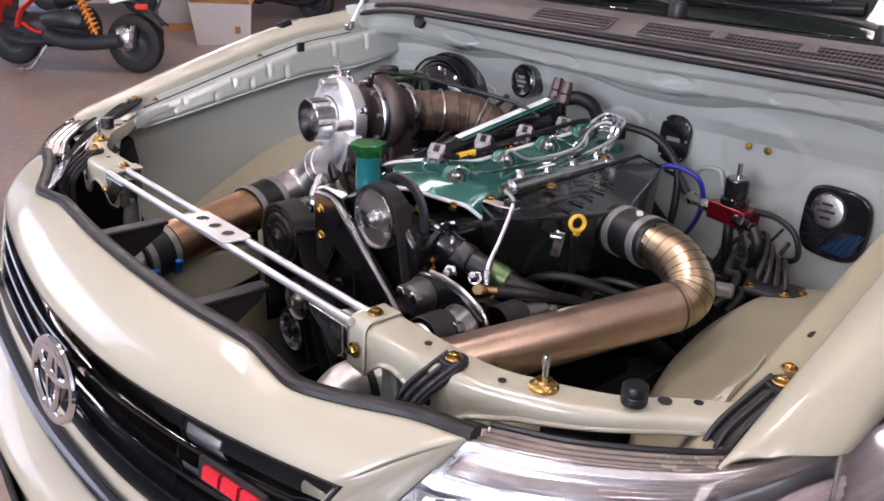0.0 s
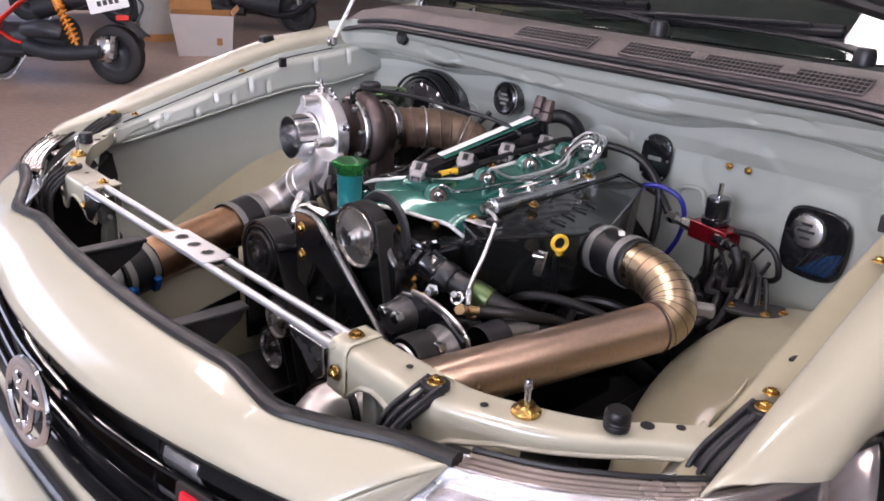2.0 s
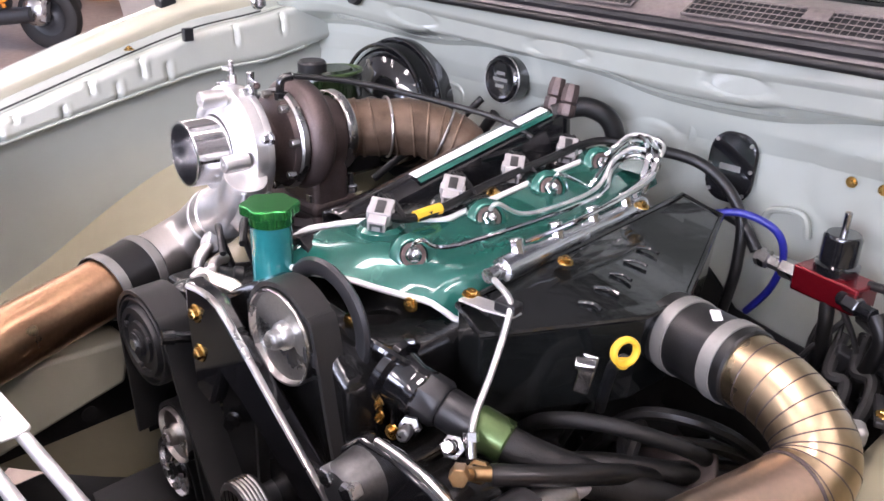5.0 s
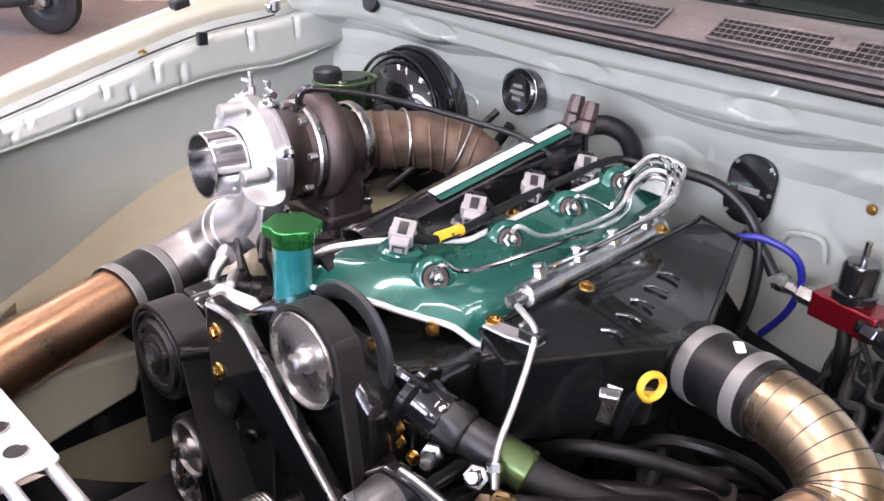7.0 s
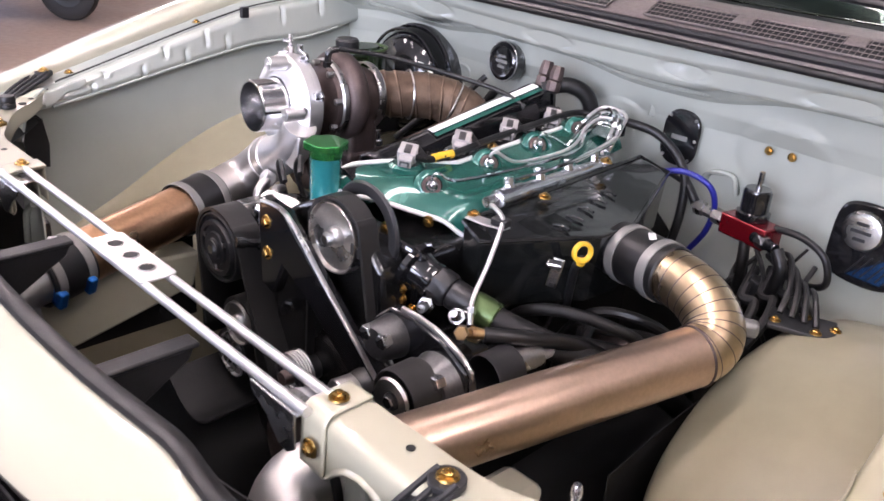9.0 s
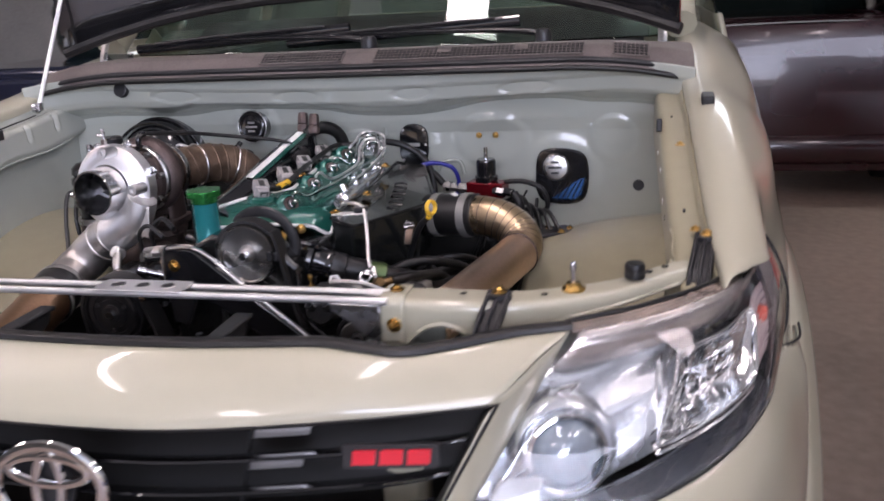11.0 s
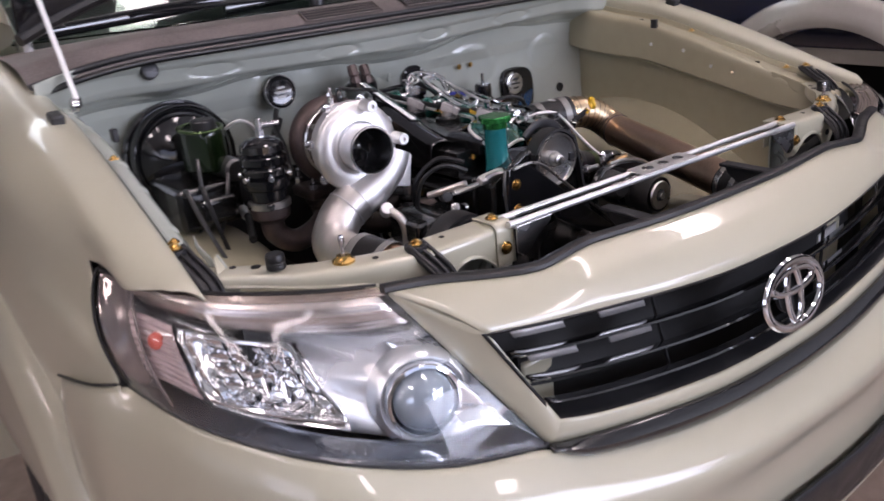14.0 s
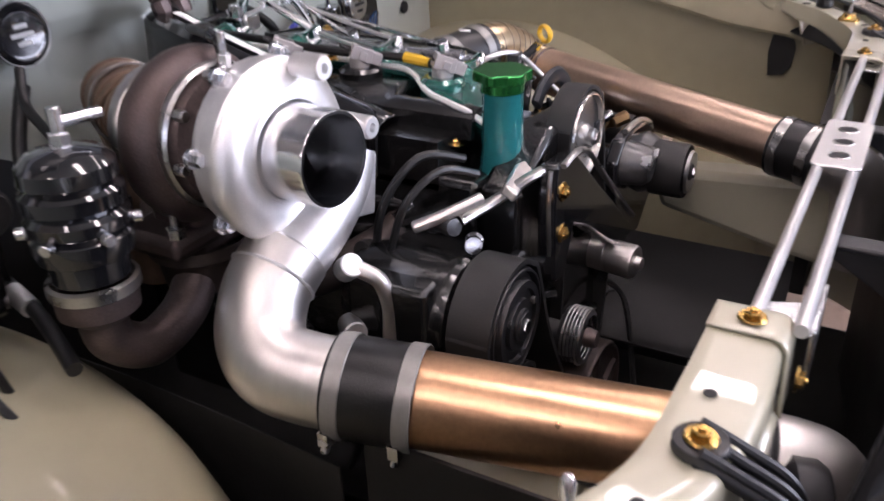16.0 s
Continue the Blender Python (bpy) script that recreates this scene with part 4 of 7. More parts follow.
# open bonnet, raised almost upright
def bonnet(u, v):
    q = 2 * u - 1
    k = 1.12 * v
    return Vector((.735 * q * (1 - .05 * v), 1.165 + .15 * (1 - q * q) - .16 * k + .02 * math.sin(math.pi * u) * v, 1.468 - .108 * abs(q) ** 2.6 * (1 - v) + .98 * k))


bon = P("bonnet", sheet(bonnet, 24, 16), GLOSSBLK, car, "raised bonnet with black underside", thick=.012)
P("bonnet_edge", tube([bonnet(k / 16, 0) + Vector((0, -.008, 0)) for k in range(17)], .013, 8, 4), RUBBER, bon, "black rubber edge strip")
P("bonnet_liner", sheet(lambda u, v: bonnet(.10 + .80 * u, .07 + .80 * v) + Vector((0, -.020 - .012 * math.sin(math.pi * u) * math.sin(math.pi * v), 0)), 20, 14), BLACKPL, bon, "black insulation liner", thick=.006)
for k in range(5):
    P("liner_clip", disc(.012, .006, bonnet(.16 + .17 * k, .12) + Vector((0, -.024, 0)), (0, -1, .1), 14), BLACKPL, bon)
for s in (1, -1):
    f = (lambda p: Vector(p)) if s > 0 else flip
    P("bonnet_hinge", join(prism([(-.02, 0), (.02, 0), (.018, .12), (-.012, .13)], .006, axes(f((.70, 1.26, 1.33)), (1, 0, 0), (0, 1, 0))),
                           tube([f((.70, 1.25, 1.30)), f((.70, 1.27, 1.36)), f((.69, 1.33, 1.45)), f((.68, 1.35, 1.50))], .010, 8, 6, flat=.4)), STEEL, car, "bare steel bonnet hinge")
strut = P("bonnet_strut", tube([(-.699, .985, 1.258), (-.698, 1.12, 1.478), (-.695, 1.24, 1.68)], .0050, 10), WHITE, car, "pale bonnet support rod")
P("strut_foot", join(disc(.012, .012, (-.712, .982, 1.25), (1, 0, 0)), tube([(-.70, .985, 1.245), (-.70, .985, 1.262)], .009, 10)), ZINC, strut)

# radiator support
BEAMF = [(.345, .236, 1.090), (.43, .232, 1.090), (.50, .240, 1.088), (.574, .268, 1.087), (.64, .306, 1.087), (.70, .362, 1.088), (.748, .40, 1.089)]
BEAMR = [(.345, .284, 1.091), (.43, .284, 1.091), (.506, .288, 1.089), (.563, .309, 1.088), (.635, .349, 1.088), (.68, .395, 1.089), (.735, .440, 1.090)]
BEAMD = [(.345, .060), (.372, .060), (.384, .046), (.400, .034), (.420, .029), (.440, .033), (.456, .046), (.468, .064), (.495, .062), (.525, .040), (.575, .026), (.64, .019), (.75, .013)]


def beam(s):
    """A folded sheet: top flange, rounded front fold and a front wall with an arched cut-out."""
    f = (lambda p: Vector(p)) if s > 0 else flip
    def fn(u, v):
        a, b = poly(BEAMF, u), poly(BEAMR, u)
        dep, back = ip(a.x, BEAMD), .050 - .030 * u
        d, o = ip(v, [(0, dep), (.06, dep - .003), (.34, .012), (.40, .006), (.46, .002), (.52, 0), (.78, 0), (1, back)]), ip(v, [(0, -.004), (.06, 0), (.34, 0), (.40, .001), (.46, .004), (.52, .010)])
        if v <= .52:
            return f(a + Vector((0, o, -d)))
        if v <= .78:
            return f((a + Vector((0, .010, 0))).lerp(b, (v - .52) / .26))
        return f(b + Vector((0, 0, -d)))
    b = P("support_beam", sheet(fn, 60, 28), PAINT, car, "sand-beige radiator support beam", thick=.003)
    for x, y, r in ((.671, .374, .0072), (.694, .397, .005), (.443, .264, .0042), (.545, .275, .0045)):
        P("hole", disc(r, .0006, f((x, y, 1.0892 if x > .5 else 1.0915)), (0, 0, 1), 18, .0001), DARKINT, b)
    P("bolt_hole", disc(.006, .0012, f((.480, .2325, 1.050)), (0, -1, 0), 16, .0002), DARKINT, b)
    P("side_panel", sheet(lambda u, v: f((.352 + .062 * u, .272 + .010 * math.sin(math.pi * u), 1.078 - .20 * v)), 8, 8), BAYPAINT, b, "painted upright panel behind the cut-out", thick=.003)
    P("panel_bead", tube([f((.365, .268, 1.03)), f((.385, .264, 1.01)), f((.398, .264, .96))], .005, 8, 5), BAYPAINT, b)
    return b


for s in (1, -1):
    beam(s)


for s in (1, -1):
    f = (lambda p: Vector(p)) if s > 0 else flip
    # black sheet stands in for shade in the gap behind the lamp
    P("gap_shade", sheet(lambda u, v: f((poly(HT, u * .86) + Vector((-.012, .044, -.014)) + Vector((0, 0, -.016)) * v).lerp(poly(BEAMF, .42 + .58 * u) + Vector((0, .030, -.055)), v)), 20, 6), DARKINT, car, "black sheet for the shaded gap behind the headlight", thick=.002)
    P("fin", prism([(0, 0), (.050, .004), (.098, -.002), (.070, -.012), (.020, -.010)], .002, axes(f((.640, .262, 1.070)), f((.45, -.89, 0)), (0, 0, 1))), PAINT, car, "sand-beige metal fin in the gap")


def bump_bracket(s, a, b):
    """A black ribbed bracket bolted on a with a gold bolt, reaching down to b."""
    f = (lambda p: Vector(p)) if s > 0 else flip
    t = thing("stay_bracket", f(b), "black plastic ribbed stay with a gold bolt", "bracket", "front panel stays")
    a, b = f(a), f(b)
    d = (b - a).normalized()
    w = d.cross(Vector((0, 0, 1))).normalized()
    line = smooth_path([a + Vector((0, 0, .001)), a.lerp(b, .35) + Vector((0, 0, .006)), a.lerp(b, .80) + Vector((0, 0, .010)), b + Vector((0, 0, -.004)), b + d * .004 + Vector((0, 0, -.045))], 6)
    at = lambda u: line[min(int(u * (len(line) - 1) + .5), len(line) - 1)]
    P("foot", disc(.0155, .007, a + Vector((0, 0, -.004)), (0, 0, 1), 20), BLACKPL, t)
    P("strap", sheet(lambda u, v: at(u) + w * (.030 * (v - .5)), len(line) - 1, 4), BLACKPL, t, "moulded black strap", thick=.007)
    for k in (-1, 0, 1):
        P("rib", tube([p + w * .0125 * k + Vector((0, 0, .0035)) for p in line], .0030, 8, 1), BLACKPL, t)
    hexbolt("bolt", a + Vector((0, 0, .004)), (0, 0, 1), .0085, GOLD, t, "gold anodised bolt")


for s in (1, -1):
    bump_bracket(s, (.491, .258, 1.0935), (.478, .198, 1.046))
    bump_bracket(s, (.750, .444, 1.118), (.735, .362, 1.066))


def stud(s):
    f = (lambda p: Vector(p)) if s > 0 else flip
    at = f((.579, .300, 1.0875))
    t = thing("bonnet_pin", at, "steel bonnet pin on a gold conical base", "pin", "bonnet pins")
    P("base", lathe([(.0155, 0), (.0155, .003), (.0115, .005), (.009, .010), (0, .011)], at, (0, 0, 1), 24), GOLD, t, "gold anodised base")
    P("pin", lathe([(.0032, .006), (.0032, .026), (.0044, .027), (.0044, .033), (.003, .037), (0, .0375)], at, (0, 0, 1), 14), ZINC, t)


def stopper(s):
    f = (lambda p: Vector(p)) if s > 0 else flip
    at = f((.655, .345, 1.0885))
    t = thing("rubber_stop", at, "black ribbed rubber bonnet stop", "buffer", "bonnet stops")
    P("post", lathe([(.008, 0), (.0128, .002), (.0135, .006), (.0125, .008), (.0135, .010), (.0125, .012), (.0135, .014), (.0128, .020), (.011, .0225), (0, .0225)], at, (0, 0, 1), 24), RUBBER, t)


for y, d_ in ((.60, .050), (.66, .056), (.74, .045), (.84, .060)):
    P("rail_stud", disc(.0045, .004, (sip(y, XF) - .050, y, sip(y, ZF) - .020 - d_), (-1, 0, 0), 10), ZINC, car, "small bright stud")
for y in (.56, .90):
    P("rail_slot", box((-.0015, -.014, -.002), (.0015, .014, .002), pose(sip(y, XF) - .028, y, sip(y, ZF) - .0335, 0, 80, 0)), DARKINT, car, "dark slot")
for s in (1, -1):
    stud(s)
    stopper(s)
    f = (lambda p: Vector(p)) if s > 0 else flip
    for x, y in ((.749, .484), (.735, .74)):
        hexbolt("wing_bolt", f((x - .012, y, sip(y, ZF) - .0215)), (0, 0, 1), .0075, GOLD, car, "gold anodised bolt")
    P("wing_clip", box((-.011, -.016, 0), (.011, .016, .018), pose(*f((.772, .84, 1.247)), 12, 0, 0)), BLACKPL, car, "black plastic clip", bevel=.004)
    P("edge_clip", box((-.005, -.009, -.011), (.005, .009, .011), pose(*f((.690, .83, 1.212)))), BLACKPL, car, "black plastic clip", bevel=.002)

# twin-rod cross bar
bar = thing("cross_bar", (0, .245, 1.08), "polished twin-rod cross bar with drilled centre plate", "bar")
for y in (.228, .258):
    P("rod", tube([(-.352, y, 1.091), (.352, y, 1.091)], .0052, 14), ROD, bar)
cp = axes((0, .243, 1.0945), (0, 0, 1))
plate = prism(rounded(.135, .044, .007), .003, cp)
P("centre_plate", plate, ROD, bar, bevel=.001)
for k in (-1, 0, 1):
    P("plate_hole", disc(.0085, .0006, (.038 * k, .243, 1.0976), (0, 0, 1), 20, .0001), DARKINT, bar)
    P("hole_rim", ring(.009, .0011, (.038 * k, .243, 1.0976), (0, 0, 1), 24, 6), STEEL, bar)
for s in (1, -1):
    f = (lambda p: Vector(p)) if s > 0 else flip
    P("end_clamp", sheet(lambda u, v: f((.340 + .032 * u, ip(v, [(0, .284), (.45, .242), (.50, .236), (.56, .231), (1, .229)]), ip(v, [(0, 1.0945), (.45, 1.0950), (.50, 1.0925), (.56, 1.086), (1, 1.034)]))), 6, 24), PAINT, bar, "sand-beige end clamp", thick=.003)
    P("gusset", prism([(.344, 1.088), (.276, 1.089), (.279, 1.080), (.300, 1.066), (.322, 1.044), (.334, 1.042), (.344, 1.050)], .003, Matrix(((s, 0, 0, 0), (0, 0, 1, .2195), (0, 1, 0, 0), (0, 0, 0, 1)))), ZINC, bar, "polished triangular gusset", bevel=.001)
    P("gusset_top", prism([(.300, .222), (.345, .222), (.345, .266), (.316, .264)], .0025, Matrix(((s, 0, 0, 0), (0, 1, 0, 0), (0, 0, 1, 1.0835), (0, 0, 0, 1)))), ZINC, bar, "polished gusset plate", bevel=.001)
    hexbolt("clamp_bolt", f((.357, .258, 1.0965)), (0, 0, 1), .0085, GOLD, bar, "gold anodised bolt")
    hexbolt("clamp_bolt", f((.360, .225, 1.060)), (0, -1, 0), .0085, GOLD, bar, "gold anodised bolt")
# black stays of the nose, under the bar
for x0 in (-.15, .15):
    P("nose_stay", join(box((x0 - .012, .128, 1.060), (x0 + .012, .235, 1.066)),
                        prism([(.128, 1.063), (.235, 1.063), (.225, 1.045), (.128, .985)], .006, Matrix(((0, 0, 1, x0), (1, 0, 0, 0), (0, 1, 0, 0), (0, 0, 0, 1))))), BLACKPL, car, "black triangular nose stay", bevel=.002)
# black sheet that stands in for the shade of the empty radiator space
P("radiator_space_shade", sheet(lambda u, v: Vector((-.56 + 1.12 * u, .130 + .075 * abs(2 * u - 1) ** 1.6, 1.03 - .55 * v)), 24, 10), DARKINT, car, "black sheet standing for the shade behind the nose", thick=.004)
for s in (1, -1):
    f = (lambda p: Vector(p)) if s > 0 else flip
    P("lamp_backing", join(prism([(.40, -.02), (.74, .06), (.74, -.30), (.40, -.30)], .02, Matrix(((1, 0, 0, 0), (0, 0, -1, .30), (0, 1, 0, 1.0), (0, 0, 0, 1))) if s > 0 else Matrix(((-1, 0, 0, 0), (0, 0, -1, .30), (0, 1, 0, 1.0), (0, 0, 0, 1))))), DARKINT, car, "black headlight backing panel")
    P("horn", lathe([(0, 0), (.035, .004), (.040, .012), (.040, .03), (.02, .04), (.02, .07)], f((.33, .19, .93)), f((.3, .9, .1)), 24), BLACKPL, car, "black disc horn")


# ---- engine ----
eng = thing("engine", (0, .80, .45), "black diesel engine with teal green valve cover and gold bolts", "engine")


def block(lo, hi, m=None):
    return box(lo, hi, m)


P("cylinder_block", box((-.15, .56, .46), (.13, 1.10, .93)), ENGBLK, eng, "black enamelled cylinder block", bevel=.012)
P("block_cover", box((-.18, .60, .60), (-.152, 1.05, .82)), ENGBLK, eng, bevel=.012)
P("block_cover", box((.132, .62, .58), (.19, 1.04, .80)), ENGBLK, eng, bevel=.012)
P("cylinder_head", join(box((-.135, .575, .925), (.115, 1.085, 1.045)), box((-.16, .64, .95), (-.13, 1.06, 1.02))), ENGBLK, eng, "black enamelled cylinder head", bevel=.008)
P("timing_cover", join(prism([(-.15, .58), (-.13, 1.04), (-.05, 1.085), (.06, 1.075), (.105, 1.03), (.14, .58)], .05, axes((0, .575, 0), (0, -1, 0)) @ pose(0, 0, 0))), ENGBLK, eng, "black timing cover", bevel=.008)


def cover(u, v):
    """The teal half of the valve cover: front cross piece and right-hand run."""
    xl = ip(u, [(0, -.085), (.10, -.080), (.19, -.055), (.245, -.004), (.28, .011), (.6, .004), (1, -.002)])
    xr = ip(u, [(0, .103), (.15, .108), (1, .078)])
    x = xl + (xr - xl) * v
    yf = ip(x, [(-.085, .572), (-.03, .592), (.039, .630), (.07, .655), (.088, .668), (.108, .690)])
    y = yf + (1.085 - yf) * u
    top = ip(u, [(0, 1.096), (.1, 1.110), (.3, 1.117), (1, 1.128)])
    z = top - .026 * max(0, (x - .0) / .108) ** 1.3
    z -= ip(v, [(0, .012), (.06, 0), (.9, 0), (1, .014)]) + .012 * max(0, 1 - u / .05)
    return Vector((x, y, z))


tc = P("valve_cover", sheet(cover, 50, 26), TEAL, eng, "teal green metallic valve cover", thick=.02, bevel=.002)
P("gasket_line", tube([cover(k / 30, 0) + Vector((-.002, 0, .010)) for k in range(31)], .0036, 6, 2), WHITE, tc, "white painted edge line")
P("gasket_line", tube([cover(.0, k / 8) + Vector((0, -.002, -.001)) for k in range(9)] + [cover(k / 24, 1) + Vector((.003, 0, -.001)) for k in range(1, 5)], .0034, 6, 3), WHITE, tc, "white painted edge line")
for y, x in ((.676, -.020), (.790, -.022), (.906, -.028), (1.022, -.031)):
    first = y < .7
    cl = P("coil_boss", lathe([(.027, -.02), (.027, .004), (.022, .008), (0, .008)], (x, y, 1.112), (0, 0, 1), 24), TEAL if first else ENGBLK, eng)
    c = P("injector_plug", join(box((-.013, -.012, .0), (.013, .014, .017), pose(x, y, 1.127, 22, 6, 38)), box((-.010, -.024, .001), (.010, -.010, .015), pose(x, y, 1.127, 22, 6, 38)), box((-.015, -.006, .002), (.015, .004, .012), pose(x, y, 1.127, 22, 6, 38)), disc(.013, .016, (x, y, 1.116), (0, 0, 1), 14)), GREYCON, eng, "grey injector connector", bevel=.0025)
    P("clip", join(box((-.007, -.0255, .004), (-.0045, -.023, .012), pose(x, y, 1.127, 22, 6, 38)), box((.0045, -.0255, .004), (.007, -.023, .012), pose(x, y, 1.127, 22, 6, 38)), box((-.007, -.0255, .010), (.007, -.023, .0125), pose(x, y, 1.127, 22, 6, 38)), box((-.005, -.010, .0168), (.005, .008, .0185), pose(x, y, 1.127, 22, 6, 38))), DARKMET, c, "dark latch slot")
    for j in (-1, 0, 1):
        P("plug_wire", tube([pose(x, y, 1.127, 22, 6, 38) @ Vector((.005 * j, .012, .008)), pose(x, y, 1.127, 22, 6, 38) @ Vector((.006 * j, .028, .010)), Vector((x + .026 + .003 * j, y + .012, 1.131))], .0014, 6, 4), RUBBER, c)
# black middle and left-hand run
P("head_cover", join(sheet(lambda u, v: Vector((-.098 + (.118 if u > .24 else .05) * v, .60 + .48 * u, 1.098 + .010 * math.sin(math.pi * v) - (.02 if v in (0, 1) else 0))), 30, 12),
                     box((-.135, .62, 1.03), (-.09, 1.07, 1.085))), ENGBLK, eng, "black enamelled centre cover", thick=.01, bevel=.004)
bx = lambda u, v: Vector((ip(u, [(0, -.150), (1, -.112)]) + .062 * v, .69 + .365 * u, ip(u, [(0, 1.090), (.2, 1.104), (1, 1.172)]) + .010 * math.sin(math.pi * v) - (.05 if v in (0, 1) else 0)))
br = P("breather_box", sheet(bx, 24, 12), GLOSSBLK, eng, "gloss black breather box", thick=.006)
P("stripe", sheet(lambda u, v: bx(.3 + .62 * u, .48 + .22 * v) + Vector((0, 0, .004)), 14, 3), WHITE, br, "white stripe", thick=.001)
P("stripe", sheet(lambda u, v: bx(.3 + .62 * u, .72 + .14 * v) + Vector((0, 0, .004)), 14, 3), TEAL, br, "teal stripe", thick=.001)
for x, y, z in ((-.080, 1.045, 1.186), (-.052, 1.040, 1.183)):
    P("hose_fitting", join(lathe([(.011, 0), (.013, .004), (.013, .016), (.010, .018), (.012, .020), (.012, .034), (.010, .044), (0, .044)], (x, y, z - .012), (-.05, .35, 1), 8)), IRON, br, "dark bronze hose fitting")
P("rear_hose", tube([(-.075, 1.04, 1.17), (-.04, 1.075, 1.18), (-.01, 1.10, 1.15), (-.01, 1.12, 1.05)], .014, 12), RUBBER, eng)
# oil filler
cap = P("oil_neck", lathe([(.026, -.09), (.0225, -.06), (.022, 0), (.024, .004)], (-.077, .572, 1.128), (0, 0, 1), 28), TEALN, eng, "bright teal oil filler neck")
lob = []
for k in range(48):
    a = 2 * math.pi * k / 48
    lob.append((.0295 * (1 + .075 * math.cos(6 * a)) * math.cos(a), .0295 * (1 + .075 * math.cos(6 * a)) * math.sin(a)))
P("oil_cap", join(prism(lob, .011, axes((-.077, .572, 1.143), (0, 0, 1))), disc(.023, .016, (-.077, .572, 1.129), (0, 0, 1), 28)), GREEN, cap, "green anodised scalloped filler cap", bevel=.002)

# injectors with nuts on the teal side
def nut_place(k):
    x, y = ((.036, .672), (.034, .792), (.028, .912), (.022, 1.028))[k]
    return Vector((x, y, (1.107, 1.116, 1.121, 1.126)[k] - .026 * (x / .108) ** 1.3))


for k in range(4):
    c = nut_place(k)
    inj = P("injector_boss", lathe([(.028, -.020), (.0245, .002), (.019, .007), (.0155, .008), (.0145, .003), (0, .003)], c, (.72, -.48, .5), 24), TEAL, eng)
    P("seal_ring", lathe([(.0142, .004), (.0136, .0085), (.009, .0085)], c, (.72, -.48, .5), 20), IRON, inj, "brown seal ring")
    P("nut", lathe([(.0085, .004), (.0085, .012), (.006, .014), (.0045, .024), (0, .026)], c, (.72, -.48, .5), 6), ZINC, inj, "zinc-plated nut")
# common rail and its pipes
rail = P("fuel_rail", lathe([(.0, 0), (.008, .0), (.008, .02), (.0135, .022), (.0135, .075), (.011, .08), (.011, .27), (.0135, .272), (.0135, .295), (0, .298)], (.119, .700, 1.098), (-.03, 1, .0), 16), ZINC, eng, "zinc-plated common rail")
for k in range(4):
    y = .75 + .07 * k
    P("rail_port", disc(.008, .02, (.117 - .002 * k, y, 1.104), (-.3, 0, 1), 8), ZINC, rail)
sp = P("pipe_block", join(box((.045, 1.035, 1.122), (.085, 1.075, 1.142)), disc(.010, .02, (.055, 1.05, 1.14), (0, 0, 1), 6), disc(.008, .03, (.075, 1.06, 1.138), (.3, 0, 1), 6)), ZINC, eng, "zinc-plated pipe block", bevel=.003)
for k in range(4):
    c = nut_place(k) + Vector((.013, -.011, .019))
    yb = .985 + .012 * k
    top = 1.158 + .005 * k
    pts = [c, c + Vector((.008, .004, .008))]
    if k < 3:
        pts += [Vector((c.x + .016, c.y + .05, 1.112 + .004 * k)), Vector((.092 - .010 * k, yb - .07, 1.122 + .004 * k))]
    pts += [Vector((.082 - .008 * k, yb - .02, top - .012)), Vector((.088 - .008 * k, yb + .012, top)), Vector((.112 - .002 * k, yb + .012, top - .002)),
            Vector((.132 - .004 * k, yb - .015, top - .016)), Vector((.128 - .004 * k, yb - .05 - .03 * (3 - k), 1.126)), Vector((.116, .76 + .07 * k, 1.118))]
    P("injector_line", tube(pts, .0027, 8, 8), ROD if k % 2 else CHROME, eng, "bright injector pipe")
for k in range(2):
    P("return_line", tube([(.055 + .012 * k, 1.048, 1.14), (.062 + .012 * k, 1.040, 1.168), (.090 + .01 * k, 1.02, 1.172), (.112 + .012 * k, .995, 1.160), (.118 + .008 * k, .97, 1.125)], .0034, 8, 8), CHROME, eng, "bright looped pipe")
P("feed_line", tube([(.110, .72, 1.085), (.140, .69, 1.102), (.172, .674, 1.100), (.184, .657, 1.086), (.196, .625, 1.052), (.206, .594, 1.024), (.216, .578, 1.010)], .0033, 10, 8), ROD, eng, "satin feed pipe")
P("feed_union", join(disc(.0075, .010, (.214, .580, 1.016), (.4, -.35, -.8), 6), disc(.0055, .016, (.218, .576, 1.010), (.4, -.35, -.8), 10)), ZINC, eng)
P("feed_clamp", prism([(-.03, -.009), (.0, -.011), (.032, -.006), (.034, .008), (.0, .011), (-.03, .009)], .0025, pose(.150, .668, 1.086, 0, 0, 8)), ROD, eng, "flat alloy clamp plate", bevel=.001)
P("feed_clip", box((-.012, -.008, 0), (.012, .008, .011), pose(.172, .672, 1.089, 0, 0, 8)), BLACKPL, eng, "black pipe clip", bevel=.002)
for at in ((.123, .672, 1.088), (.142, .80, 1.092), (.135, .955, 1.115), (-.005, .845, 1.118), (-.095, .62, 1.07)):
    hexbolt("cover_bolt", at, (.15, 0, 1), .0085, GOLD, eng, "gold anodised bolt")
# harness
P("harness", tube([(-.012, .668, 1.135), (.002, .700, 1.126), (.006, .745, 1.128), (-.008, .837, 1.130), (-.013, .957, 1.136), (-.014, 1.060, 1.140), (.02, 1.088, 1.138), (.06, 1.075, 1.142)], .0055, 8), RUBBER, eng, "black wiring loom")
P("loom_tape", tube([(.003, .706, 1.127), (.006, .742, 1.1285)], .0068, 8), YELLOW, eng, "yellow loom tape")
P("side_loom", tube([(.06, 1.06, 1.15), (.13, 1.10, 1.135), (.19, 1.10, 1.09), (.205, 1.09, 1.02), (.20, 1.08, .95)], .0075, 10), RUBBER, eng, "black wiring loom")

